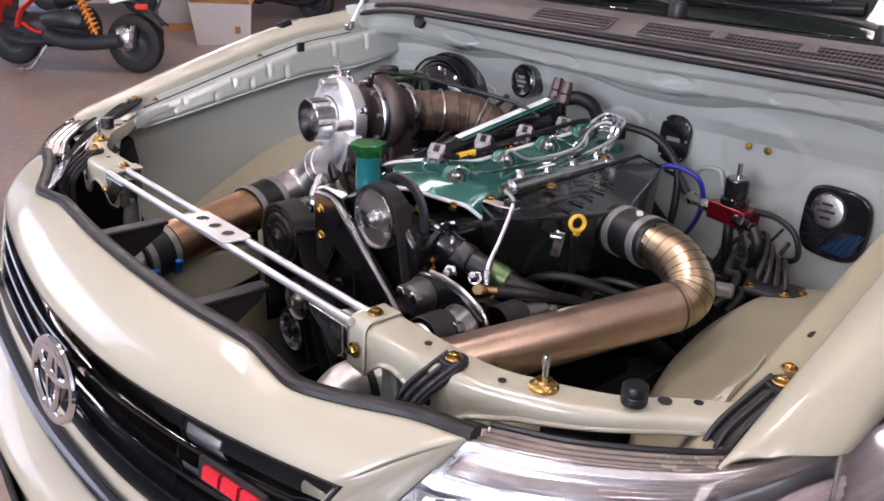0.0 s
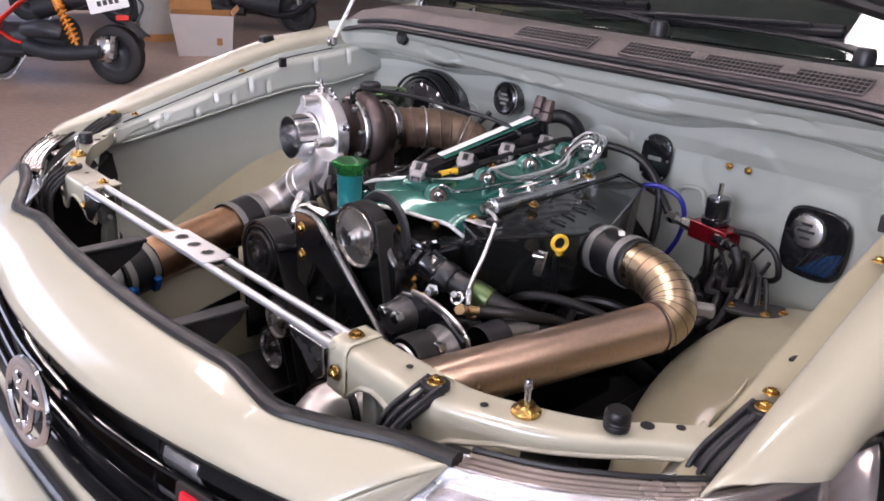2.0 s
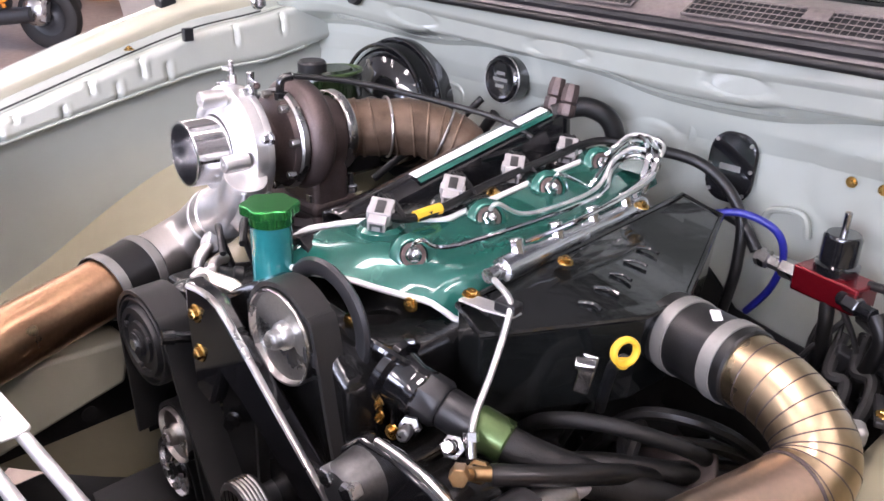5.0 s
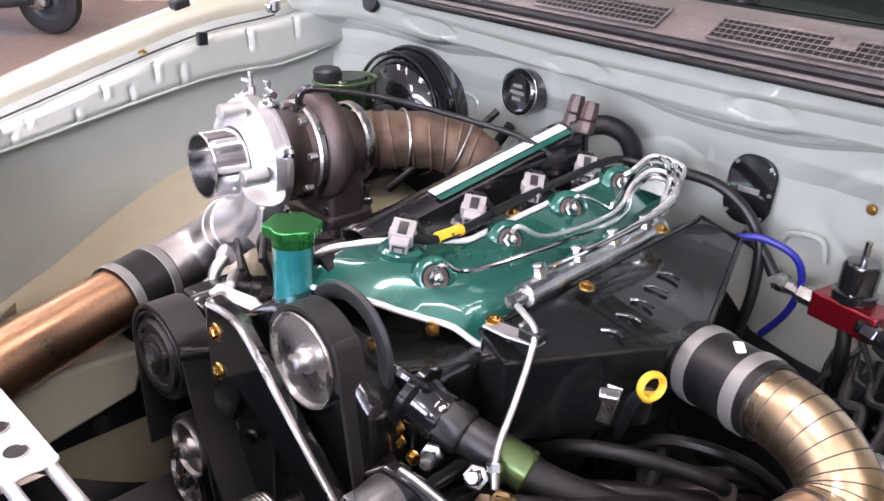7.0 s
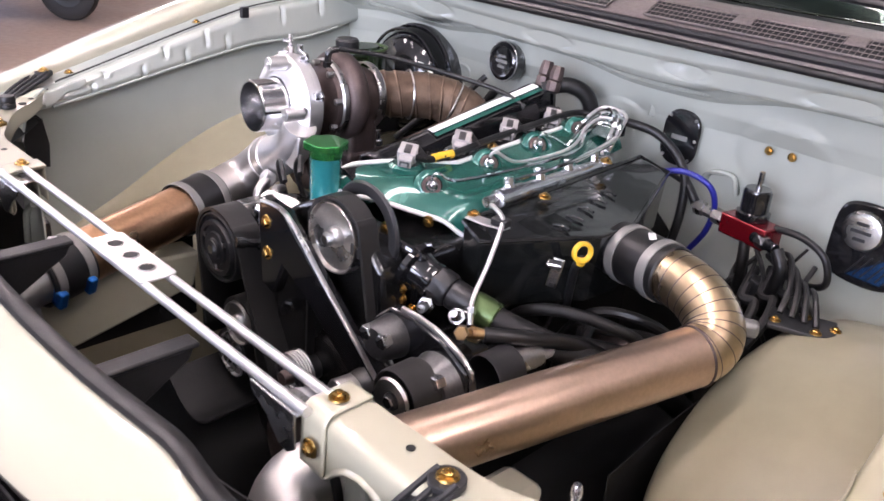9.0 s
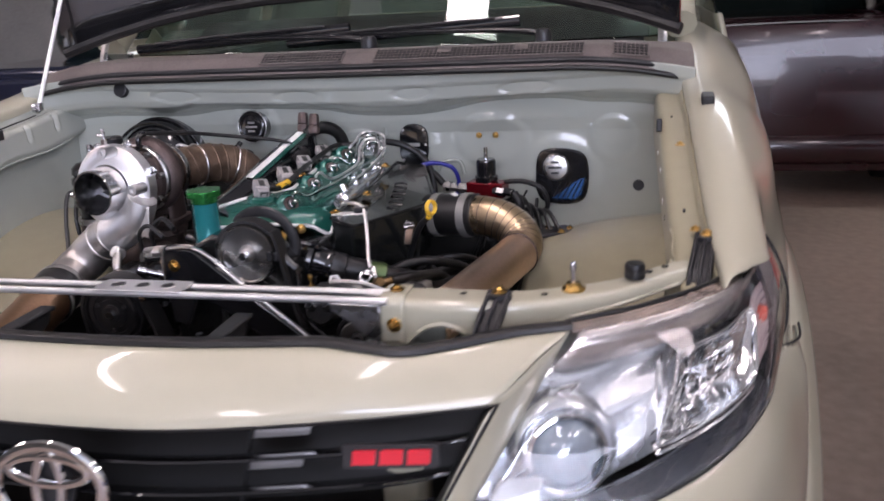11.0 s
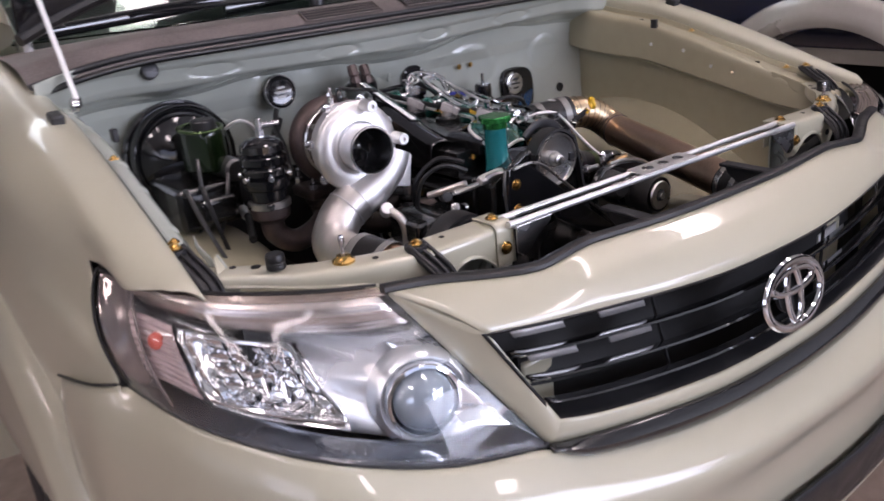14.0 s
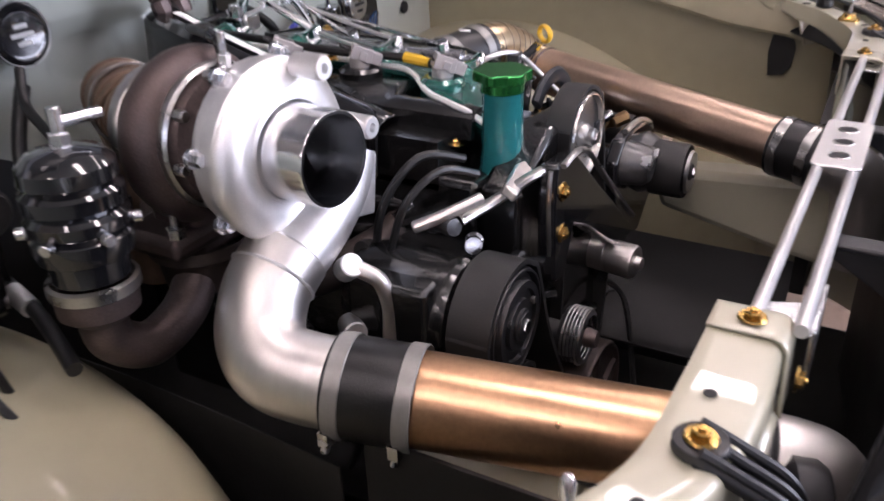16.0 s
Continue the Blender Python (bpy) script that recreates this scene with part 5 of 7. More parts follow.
# front: pulleys, belts, brackets
def pulley(name, at, r, w, face, label, spokes=0, hub=.3):
    x, y, z = at
    g = P(name, lathe([(r * .98, w), (r, w - .002), (r, .004), (r * .97, 0), (r * .93, 0), (r * .90, .006), (r * hub * 1.5, .010), (r * hub * 1.4, .004), (r * hub, 0), (r * hub, -.006), (r * hub * .6, -.008), (0, -.008)], at, (0, 1, 0), 40), face, eng, label)
    P("hub_bolt", lathe([(0, .005), (.0075, .005), (.008, 0)], (x, y - .006, z), (0, -1, 0), 6), ZINC, g)
    for k in range(spokes):
        a = 2 * math.pi * k / spokes
        P("spoke", box((-.005, -.003, r * .3), (.005, .004, r * .88), pose(x, y + .004, z, 0, math.degrees(a), 0)), face, g)
    return g


pulley("timing_pulley", (.020, .508, 1.057), .051, .034, STEEL, "bare steel timing pulley", 0, .20)
cpu = pulley("compressor_pulley", (-.231, .482, .954), .057, .046, BLACKPL, "black compressor pulley", 0)
P("clutch_plate", lathe([(0, -.006), (.014, -.006), (.016, -.001), (.026, -.001), (.027, .003), (.036, .003), (.037, -.001), (.044, -.001), (.046, .006)], (-.231, .480, .954), (0, 1, 0), 32), BLACKPL, cpu, "black clutch plate")
for k in range(3):
    P("clutch_rivet", disc(.004, .004, (-.231 + .030 * math.cos(2.1 * k + .5), .480, .954 + .030 * math.sin(2.1 * k + .5)), (0, -1, 0), 8), DARKMET, cpu)
pulley("drive_pulley", (-.242, .507, .745), .040, .030, ZINC, "bright grooved pulley", 0)
pulley("tensioner_pulley", (-.195, .490, .833), .037, .03, STEEL, "steel tensioner pulley", 0)
pulley("crank_pulley", (.0, .47, .70), .085, .04, IRONDK, "dark crank pulley", 5)


def belt(path, w, y, name="belt", t=.005):
    """A flat belt in the plane across the engine: path of (x, z)."""
    pts = smooth_path([(x, 0, z) for x, z in path], 8)
    bm = bmesh.new()
    rr = []
    for i, p in enumerate(pts):
        d = (pts[min(i + 1, len(pts) - 1)] - pts[max(i - 1, 0)]).normalized()
        n = Vector((-d.z, 0, d.x))
        rr.append([bm.verts.new((p.x + n.x * a, y + b, p.z + n.z * a)) for a, b in ((0, 0), (t, 0), (t, w), (0, w))])
    for a, b in zip(rr, rr[1:]):
        for k in range(4):
            bm.faces.new((a[k], a[(k + 1) % 4], b[(k + 1) % 4], b[k]))
    bm.faces.new(rr[0][::-1])
    bm.faces.new(rr[-1])
    return P(name, bm, BELT, eng, "black ribbed drive belt", bevel=.001)


def arc(cx, cz, r, a0, a1, n=9):
    return [(cx + r * math.cos(radians(a0 + (a1 - a0) * k / (n - 1))), cz + r * math.sin(radians(a0 + (a1 - a0) * k / (n - 1)))) for k in range(n)]


belt([(-.04, .72)] + arc(.022, 1.057, .053, 190, 20) + [(.10, .94), (.135, .84), (.10, .70)], .030, .511)
belt([(-.275, .80)] + arc(-.231, .954, .059, 190, 30) + [(-.145, .89), (-.085, .78), (-.02, .66)], .044, .483)
belt(arc(-.242, .745, .042, 250, 20) + [(-.18, .69), (-.12, .60)], .028, .509)
belt(arc(-.195, .833, .039, 200, 20) + [(-.14, .76), (-.10, .66)], .028, .494)
P("pulley_shroud", tube([Vector((x, .560, z)) for x, z in arc(.030, 1.061, .058, 140, -30)], .0055, 8, 4, flat=1.8), BLACKPL, eng, "black plastic belt shroud")
P("shroud_tab", box((.055, .512, 1.045), (.076, .540, 1.062)), BLACKPL, eng, bevel=.002)
arm = prism([(-.12, 1.03), (-.115, 1.075), (-.06, 1.07), (.02, 1.005), (.155, .896), (.135, .862), (.06, .91), (-.02, .965), (-.06, .985), (-.085, .93), (-.115, .94)], .02, axes((-.006, .51, 0), (0, -1, 0)))
P("accessory_bracket", arm, GLOSSBLK, eng, "gloss black accessory bracket with polished edge", bevel=.004)
P("bracket_edge", tube([(-.111, .488, 1.072), (-.051, .488, 1.070), (.029, .488, 1.005), (.150, .488, .905)], .0042, 8, 4, flat=.7), STEEL, eng, "polished bracket edge")
P("bracket_rear_arm", tube([(-.10, .50, 1.068), (-.135, .515, 1.064), (-.16, .54, 1.045), (-.20, .56, 1.035)], .0065, 8, 4, flat=.8), STEEL, eng, "worn steel rear bracket arm")
for at in ((-.104, .490, 1.041), (-.103, .490, .993)):
    hexbolt("bracket_bolt", at, (0, -1, 0), .0095, GOLD, eng, "gold anodised bolt")
for at in ((.064, .565, 1.074), (.068, .640, 1.066), (.105, .606, 1.043), (.104, .562, 1.0), (.106, .562, .985), (.128, .562, .978)):
    hexbolt("front_bolt", at, (.3, -1, .1), .0075, GOLD, eng, "gold anodised bolt")
# small front fittings: unions, a stepped boss and ribs on the casting
for at, d, m in (((.150, .566, .995), (.5, -.8, .3), ZINC), ((.232, .575, .985), (.3, -.8, .5), BRONZE), ((.205, .568, 1.000), (.4, -.7, .6), ZINC), ((.118, .560, .955), (.2, -1, .1), STEEL), ((.175, .560, .960), (.3, -1, .2), ENGBLK)):
    P("hose_fitting", join(lathe([(.0115, 0), (.0115, .009), (.008, .010), (.008, .016)], at, d, 6), lathe([(.0065, .016), (.0065, .030), (.005, .032), (0, .032)], at, d, 14)), m, eng, "small threaded fitting")
P("casting_web", join(tube([(.035, .545, 1.062), (.050, .538, 1.030), (.072, .545, .995), (.080, .552, .955)], .006, 8, 5), tube([(.078, .575, 1.052), (.098, .565, 1.062), (.118, .572, 1.055), (.124, .588, 1.040)], .0055, 8, 5), tube([(.050, .566, 1.068), (.082, .572, 1.050), (.118, .600, 1.060)], .0035, 8, 5)), GLOSSBLK, eng, "gloss black casting webs")
P("bracket_lip", tube([(-.124, .496, 1.070), (-.128, .496, 1.030), (-.118, .496, .945)], .0028, 8, 4), STEEL, eng, "worn bracket edge")
# thermostat outlet and braided hose
out = P("water_outlet", lathe([(.036, 0), (.036, .008), (.027, .012), (.024, .03), (.026, .034), (.026, .042), (.022, .046)], (.10, .585, 1.028), (.75, .12, -.25), 24), GLOSSBLK, eng, "gloss black water outlet flange")
P("hose_end", join(lathe([(.022, 0), (.025, .003), (.025, .026), (.022, .03)], (.135, .590, 1.017), (.80, .22, -.24), 8), lathe([(.019, .03), (.021, .033), (.021, .07), (.018, .074)], (.135, .590, 1.017), (.80, .22, -.24), 20)), BLACKPL, eng, "black hose end nut")
P("hose_collar", lathe([(.0205, 0), (.0215, .002), (.0215, .034), (.0195, .036)], (.194, .607, 1.0), (.80, .28, -.25), 20), GREENH, eng, "olive green anodised collar")
P("coolant_hose", tube([(.215, .614, .993), (.25, .632, .979), (.30, .675, .955), (.345, .74, .92), (.37, .82, .87), (.38, .90, .80)], .0185, 18), BRAID, eng, "black braided coolant hose")
P("heater_hose", tube([(.11, .62, .80), (.15, .64, .87), (.24, .69, .935), (.31, .76, .93), (.36, .88, .87), (.33, 1.0, .74)], .012, 12), BRAID, eng, "black braided heater hose")
for k in range(4):
    P("loom_loop", tube([(.15 + .02 * k, .84, .78), (.20 + .02 * k, .80, .88 + .02 * k), (.26 + .015 * k, .80 - .03 * k, .955 - .01 * k), (.34, .84, .95 - .02 * k), (.37 - .01 * k, .92, .86), (.30, .98, .76)], .0075, 8), RUBBER, eng, "black looped hose")
P("starter_body", lathe([(0, 0), (.04, 0), (.045, .006), (.045, .09), (.03, .10), (0, .10)], (.28, .80, .86), (.4, 1, 0), 24), ENGBLK, eng, "black starter body")
P("starter_lug", prism([(-.05, -.02), (.0, -.045), (.05, -.02), (.04, .03), (-.04, .03)], .016, axes((.31, .79, .91), (.2, -.6, .8))), IRONDK, eng, bevel=.004)
P("looped_hose", tube([(.16, .72, .92), (.205, .70, .965), (.255, .71, .985), (.30, .745, .975), (.335, .80, .94), (.30, .86, .87), (.24, .88, .82)], .0085, 12), BRAID, eng, "thin black braided hose")
P("banjo_union", join(disc(.009, .022, (.232, .548, 1.0), (.5, -.6, .3), 6), disc(.007, .036, (.235, .55, .998), (.7, .7, .0), 12)), BRONZE, eng, "brass hose union")
P("small_hose", tube([(.252, .566, .998), (.285, .61, .992), (.31, .68, .97), (.31, .76, .92)], .010, 12), RUBBER, eng)
# alternator plate, its pulley and the solenoid
alt = P("pump_plate", prism([(.122, .93), (.118, .985), (.145, 1.010), (.19, 1.013), (.24, 1.005), (.285, .98), (.290, .88), (.24, .84), (.15, .86)], .018, axes((0, .522, 0), (0, -1, 0))), GLOSSBLK, eng, "gloss black pump plate with polished rim", bevel=.004)
P("plate_rim", tube([(.165, .510, 1.014), (.20, .510, 1.014), (.240, .510, 1.007), (.286, .510, .982), (.292, .510, .93), (.292, .510, .88)], .0040, 8, 5), STEEL, alt, "polished rim")
P("pump_body", lathe([(.05, 0), (.055, .01), (.055, .07), (.04, .085), (0, .085)], (.21, .52, .92), (0, 1, 0), 24), ENGBLK, alt)
P("pump_boss", join(lathe([(0, .035), (.020, .035), (.026, .028), (.03, 0)], (.158, .505, .975), (0, -1, 0), 22), lathe([(0, .022), (.034, .022), (.040, .012), (.044, 0)], (.242, .505, .945), (0, -1, 0), 26)), DARKMET, alt, "dark metal pump boss")
for at in ((.144, .480, .985), (.174, .480, .985), (.262, .487, .968)):
    P("plate_bolt", disc(.010, .014, at, (0, -1, 0), 6), ZINC, alt)
pulley("pump_pulley", (.232, .440, .945), .038, .046, BELT, "small black belt pulley with steel face", 0)
P("pulley_face", lathe([(0, -.004), (.012, -.004), (.013, .002), (.028, .004), (.030, 0)], (.232, .438, .945), (0, -1, 0), 24), STEEL, eng)
sol = P("solenoid", join(lathe([(.028, 0), (.029, .004), (.029, .045), (.020, .05)], (.285, .535, .965), (.05, 1, .0), 20)), BLACKPL, eng, "black solenoid")
P("solenoid_can", lathe([(.020, 0), (.0205, .003), (.0205, .04), (.018, .043), (0, .043)], (.288, .583, .965), (.05, 1, .0), 20), STEEL, sol, "bare steel can")
P("solenoid_plug", join(disc(.011, .026, (.290, .626, .965), (.05, 1, .0), 10), box((-.008, -.004, 0), (.008, .004, .012), axes((.291, .65, .966), (.05, 1, .0)))), GREYCON, sol, "pale grey plug")
P("tensioner_can", lathe([(0, -.008), (.008, -.008), (.009, 0), (.021, .001), (.0225, .004), (.0225, .036), (.020, .038), (.0225, .040), (.0225, .066), (.018, .07)], (.094, .462, .866), (.12, 1, .0), 24), BRUSHAL, eng, "brushed steel tensioner cylinder")
ac = P("compressor_body", join(lathe([(.0, 0), (.05, .005), (.056, .02), (.056, .10), (.05, .13), (0, .13)], (-.231, .527, .954), (0, 1, 0), 28), box((-.29, .55, .90), (-.17, .64, 1.0))), ENGBLK, eng, "black compressor body", bevel=.006)
gp = P("grooved_pulley", lathe([(.028, -.002), (.034, 0), (.035, .003), (.035, .024), (.033, .028), (.02, .03), (.02, .06)], (-.035, .478, .823), (0, 1, 0), 36), DARKMET, eng, "grooved metal pulley with rusty hub")
for k in range(5):
    P("groove_ring", ring(.0350, .0016, (-.035, .482 + .0045 * k, .823), (0, 1, 0), 32, 6), STEEL, gp)
P("clutch_hub", lathe([(0, -.010), (.010, -.010), (.012, -.002), (.013, .004)], (-.035, .476, .823), (0, 1, 0), 24), IRON, gp, "rusty clutch hub")
P("ac_pipe", tube([(-.300, .625, 1.018), (-.296, .612, 1.014), (-.290, .598, 1.003), (-.286, .592, .975), (-.288, .592, .940)], .0082, 12), BRUSHAL, ac, "cast aluminium hose pipe")
P("ac_pipe_flange", disc(.012, .020, (-.300, .632, 1.012), (-.2, -.6, .5), 16), CASTAL, ac)
P("ac_pipe_flange", disc(.012, .028, (-.290, .640, .945), (-.5, -.6, .1), 16), CASTAL, ac)
rng = random.Random(5)
for k in range(26):
    x, y, z = rng.uniform(-.24, .22), rng.uniform(.50, .62), rng.uniform(.62, .94)
    d = rng.choice(((0, -1, 0), (-1, -.3, .2), (.6, -.8, .1)))
    P("small_fitting", join(lathe([(.011, 0), (.011, .012), (.007, .014), (.007, .026), (0, .027)], (x, y, z), d, 6)), rng.choice((ENGBLK, ENGBLK, STEEL, ZINC)), eng)
for k in range(12):
    y = .62 + .036 * k
    P("head_bolt", lathe([(.010, 0), (.010, .010), (.006, .012), (0, .012)], (-.160, y, .985 + .02 * math.sin(k * 2.2)), (-1, 0, 0), 8), ENGBLK if k % 3 else GOLD, eng)
P("side_rail", tube([(-.15, .60, 1.02), (-.18, .68, .995), (-.19, .80, .99), (-.18, .98, .98)], .012, 8, flat=.7), ENGBLK, eng)
P("side_cover", prism([(-.10, -.05), (.12, -.06), (.16, .0), (.10, .05), (-.06, .06)], .03, axes((-.19, .68, .92), (-1, -.1, .3))), ENGBLK, eng, "black side cover", bevel=.008)
# welded ridges on the front casting and loose wiring round the block
rng = random.Random(11)
for k in range(14):
    x, y, z = rng.uniform(.0, .12), rng.uniform(.555, .60), rng.uniform(.93, 1.06)
    P("cast_rib", tube([(x, y, z), (x + rng.uniform(-.02, .02), y - .012, z - .012), (x + rng.uniform(-.03, .03), y - .004, z - .03)], .006, 8, 4), rng.choice((ENGBLK, IRONDK)), eng)
for k in range(16):
    s_ = rng.choice((-1, 1))
    a = Vector((rng.uniform(.12, .22) * s_ - .03, rng.uniform(.52, .95), rng.uniform(.80, .96)))
    b = a + Vector((rng.uniform(-.05, .05), rng.uniform(-.1, .1), rng.uniform(-.16, -.06)))
    P("wire", tube([a, a.lerp(b, .4) + Vector((.03 * s_, rng.uniform(-.04, .04), .02)), b], rng.uniform(.003, .006), 7, 6), RUBBER, eng)
for at, d in (((-.17, .56, 1.0), (-1, -.5, .4)), ((-.19, .60, 1.02), (-.5, -1, .3)), ((-.155, .52, .98), (-.3, -1, .2)), ((-.20, .66, .99), (-1, -.2, .3)), ((-.18, .74, 1.0), (-1, 0, .4))):
    P("sensor", lathe([(.010, 0), (.010, .010), (.007, .012), (.007, .030), (.009, .031), (.009, .045), (0, .046)], at, d, 10), rng.choice((DARKMET, ENGBLK, ZINC)), eng, "small sensor")
P("cast_bracket", join(prism([(-.040, -.008), (.030, -.009), (.042, .003), (.02, .010), (-.036, .009)], .012, axes((-.125, .535, 1.05), (.1, -.5, .9))), tube([(-.17, .55, 1.05), (-.205, .575, 1.04), (-.225, .60, 1.03)], .007, 8, 4)), BRUSHAL, eng, "bare cast bracket", bevel=.003)
P("bracket_wire", tube([(-.16, .56, 1.07), (-.20, .58, 1.085), (-.235, .60, 1.06), (-.24, .62, 1.0)], .004, 8), RUBBER, eng)
P("bracket_wire", tube([(-.15, .58, 1.08), (-.19, .61, 1.09), (-.23, .63, 1.05), (-.22, .65, .98)], .0045, 8), RUBBER, eng)
# dipstick
dip = thing("dipstick", (.30, .68, 1.05), "yellow plastic dipstick ring on a thin tube", "dipstick")
P("ring", ring(.0115, .0030, (.299, .682, 1.096), (.85, -.40, .1), 28, 10, 1.5), YELLOW, dip)
P("neck", tube([(.294, .690, 1.082), (.284, .70, 1.070), (.270, .715, 1.055), (.25, .74, 1.02), (.22, .78, .95)], .0062, 8), BLACKPL, dip)
P("collar", disc(.0060, .010, (.294, .690, 1.083), (-.4, .4, -1), 12), YELLOW, dip)

# ---- intake plenum with its coupler and pipe ----
plen = thing("intake_plenum", (.19, .85, .95), "black painted fabricated intake plenum", "plenum")
top = [(.120, .655), (.165, .640), (.255, .790), (.262, .855), (.195, 1.045), (.128, 1.065)]
bm = bmesh.new()
zt = [1.080, 1.070, 1.072, 1.074, 1.096, 1.100]
a = [bm.verts.new((x, y, z)) for (x, y), z in zip(top, zt)]
b = [bm.verts.new((x * .93 + .004, y * .97 + .03, .965)) for x, y in top]
bm.faces.new(a)
bm.faces.new(b[::-1])
for i in range(6):
    bm.faces.new((a[i], b[i], b[(i + 1) % 6], a[(i + 1) % 6]))
P("shell", bm, PLENB, plen, bevel=.004, smooth=False)
P("weld_seam", tube([Vector((x, y, z + .001)) for (x, y), z in zip(top, zt)] + [Vector((top[0][0], top[0][1], zt[0] + .001))], .0032, 6, 1), ENGBLK, plen)
for k in range(5):
    c = Vector((.205 - .006 * k, .765 + .035 * k, 1.0755 + .003 * k))
    P("weld_mark", tube([c + Vector((-.012, -.006, .001)), c + Vector((.002, .0, .0025)), c + Vector((.014, -.003 + .004 * (k % 2), .001))], .0022, 6, 4), PLENB, plen)
P("runner", join(*[tube([(.15, y, 1.02), (.10, y, 1.02)], .022, 12) for y in (.69, .79, .89, .99)]), ENGBLK, plen)
P("mount_bracket", join(box((-.008, -.002, -.026), (.008, .002, .018), pose(.250, .700, 1.046, 0, 10, 30)), box((-.010, -.010, -.004), (.010, .002, .004), pose(.252, .694, 1.060, 15, 0, 30))), ZINC, plen, "bright metal bracket", bevel=.002)

cpl = thing("coupler", (.30, .83, 1.0), "black silicone hose coupler with two grey clamps", "coupler", "hose couplers")
ca, cd = Vector((.252, .843, 1.040)), Vector((.95, -.27, .07)).normalized()
P("sleeve", lathe([(.039, 0), (.0410, .002), (.0410, .108), (.039, .11), (.034, .11), (.034, 0)], ca, cd, 36), RUBBER, cpl)
for h in (.018, .082):
    P("clamp", lathe([(.0425, 0), (.0430, .001), (.0430, .015), (.0425, .016), (.0412, .016), (.0412, 0)], ca + cd * h, cd, 36), GREYSIL, cpl, "grey band clamp")
P("mark", prism(rounded(.010, .018, .002), .0012, axes(ca + cd * .062 + Vector((.0, -.004, .0412)), (.05, -.1, 1), (0, 1, 0)) @ pose(0, 0, 0, 0, 0, 40)), WHITE, cpl, "plain white maker's mark")
ip_pipe = thing("intake_pipe", (.45, .6, .95), "brushed bronze-tinted intake pipe with segmented bend", "pipe", "charge pipes")
c1 = ca + cd * .105
pa, pb = Vector((.444, .738, .996)), Vector((.294, .245, .960))
h1, h2 = c1 + cd * .072, pa + (pa - pb).normalized() * .060 + Vector((.002, 0, .006))
elbow_path = [c1 * (1 - t) ** 3 + h1 * 3 * t * (1 - t) ** 2 + h2 * 3 * t * t * (1 - t) + pa * t ** 3 for t in [k / 8 for k in range(9)]]
P("bend", tube(elbow_path, .0375, 32, 8, cap=False), TITANE, ip_pipe, "heat-tinted segmented bend")
ep = smooth_path(elbow_path, 8)
for k in range(6, 62, 6):
    d = (ep[k + 1] - ep[k - 1])
    P("weld", ring(.0373, .0008, ep[k], d, 32, 6), IRON, ip_pipe)
P("straight", tube([pa, pa.lerp(pb, .83)], .0375, 36, cap=False), TITAN, ip_pipe)
P("weld", ring(.0378, .0018, pa, pb - pa, 36, 8), IRON, ip_pipe)

# ---- turbocharger ----
tb = thing("turbocharger", (-.31, .74, 1.0), "large turbocharger with polished compressor and rusty turbine", "turbocharger")
TC, TA = Vector((-.320, .670, 1.136)), Vector((-.09, -1, .02)).normalized()


def volute(c, ax, r0, r1, w0, w1, turns, start, seg=56, rs=14, up=(0, 0, 1), flat=1.0):
    """A snail: tube whose radius grows round the axis."""
    m = axes(c, ax, up)
    bm = bmesh.new()
    rr = []
    for i in range(seg + 1):
        t = i / seg
        a = radians(start + turns * t)
        R, w = r0 + (r1 - r0) * t, w0 + (w1 - w0) * t
        rr.append([bm.verts.new(m @ Vector(((R + w * math.cos(b)) * math.cos(a), (R + w * math.cos(b)) * math.sin(a), w * flat * math.sin(b)))) for b in [2 * math.pi * k / rs for k in range(rs)]])
    for a, b in zip(rr, rr[1:]):
        for k in range(rs):
            bm.faces.new((a[k], a[(k + 1) % rs], b[(k + 1) % rs], b[k]))
    bm.faces.new(rr[0][::-1])
    bm.faces.new(rr[-1])
    return bm


CF = TC - TA * .004
comp = P("compressor_housing", join(volute(CF, TA, .053, .060, .016, .027, 345, -60, flat=.80), lathe([(.078, -.016), (.080, -.012), (.080, .002), (.072, .012), (.058, .016), (.048, .017), (.046, .018)], CF, TA, 44)), CASTAL, tb, "sand-cast bright aluminium compressor housing")
P("inlet_snout", lathe([(.049, .006), (.046, .010), (.0430, .014), (.0425, .058), (.0415, .060), (.0390, .060), (.0385, .055), (.0375, .012), (.034, .004), (.030, -.02)], TC, TA, 48), POLISH, comp, "machined bright inlet")
P("bore", lathe([(.030, -.02), (0, -.02)], TC, TA, 32), DARKINT, comp, "dark inlet bore")
whl = P("impeller", lathe([(0, .008), (.004, .007), (.006, .002), (.012, -.008), (.026, -.019)], TC, TA, 20), DARKMET, comp, "dark compressor wheel")
mt = axes(TC, TA)
for k in range(9):
    a = 2 * math.pi * k / 9
    P("blade", sheet(lambda u, v: mt @ Vector(((.006 + .022 * u) * math.cos(a + .7 * v), (.006 + .022 * u) * math.sin(a + .7 * v), .004 - .022 * v)), 3, 4), DARKINT, comp)
for k, a in enumerate((75, 2)):
    q = mt @ Vector((.074 * math.cos(radians(a)), .074 * math.sin(radians(a)), .022))
    P("lug", lathe([(.011, -.012), (.011, .018), (.0095, .020), (.0045, .020), (.004, .014), (0, .014)], q, TA, 18), CASTAL, comp)
for k in range(7):
    a = radians(20 + 50 * k)
    P("rim_bolt", join(disc(.0062, .010, CF + mt.to_3x3() @ Vector((.082 * math.cos(a), .082 * math.sin(a), -.016)), TA, 6), disc(.009, .005, CF + mt.to_3x3() @ Vector((.082 * math.cos(a), .082 * math.sin(a), -.020)), TA, 14)), ZINC, comp)
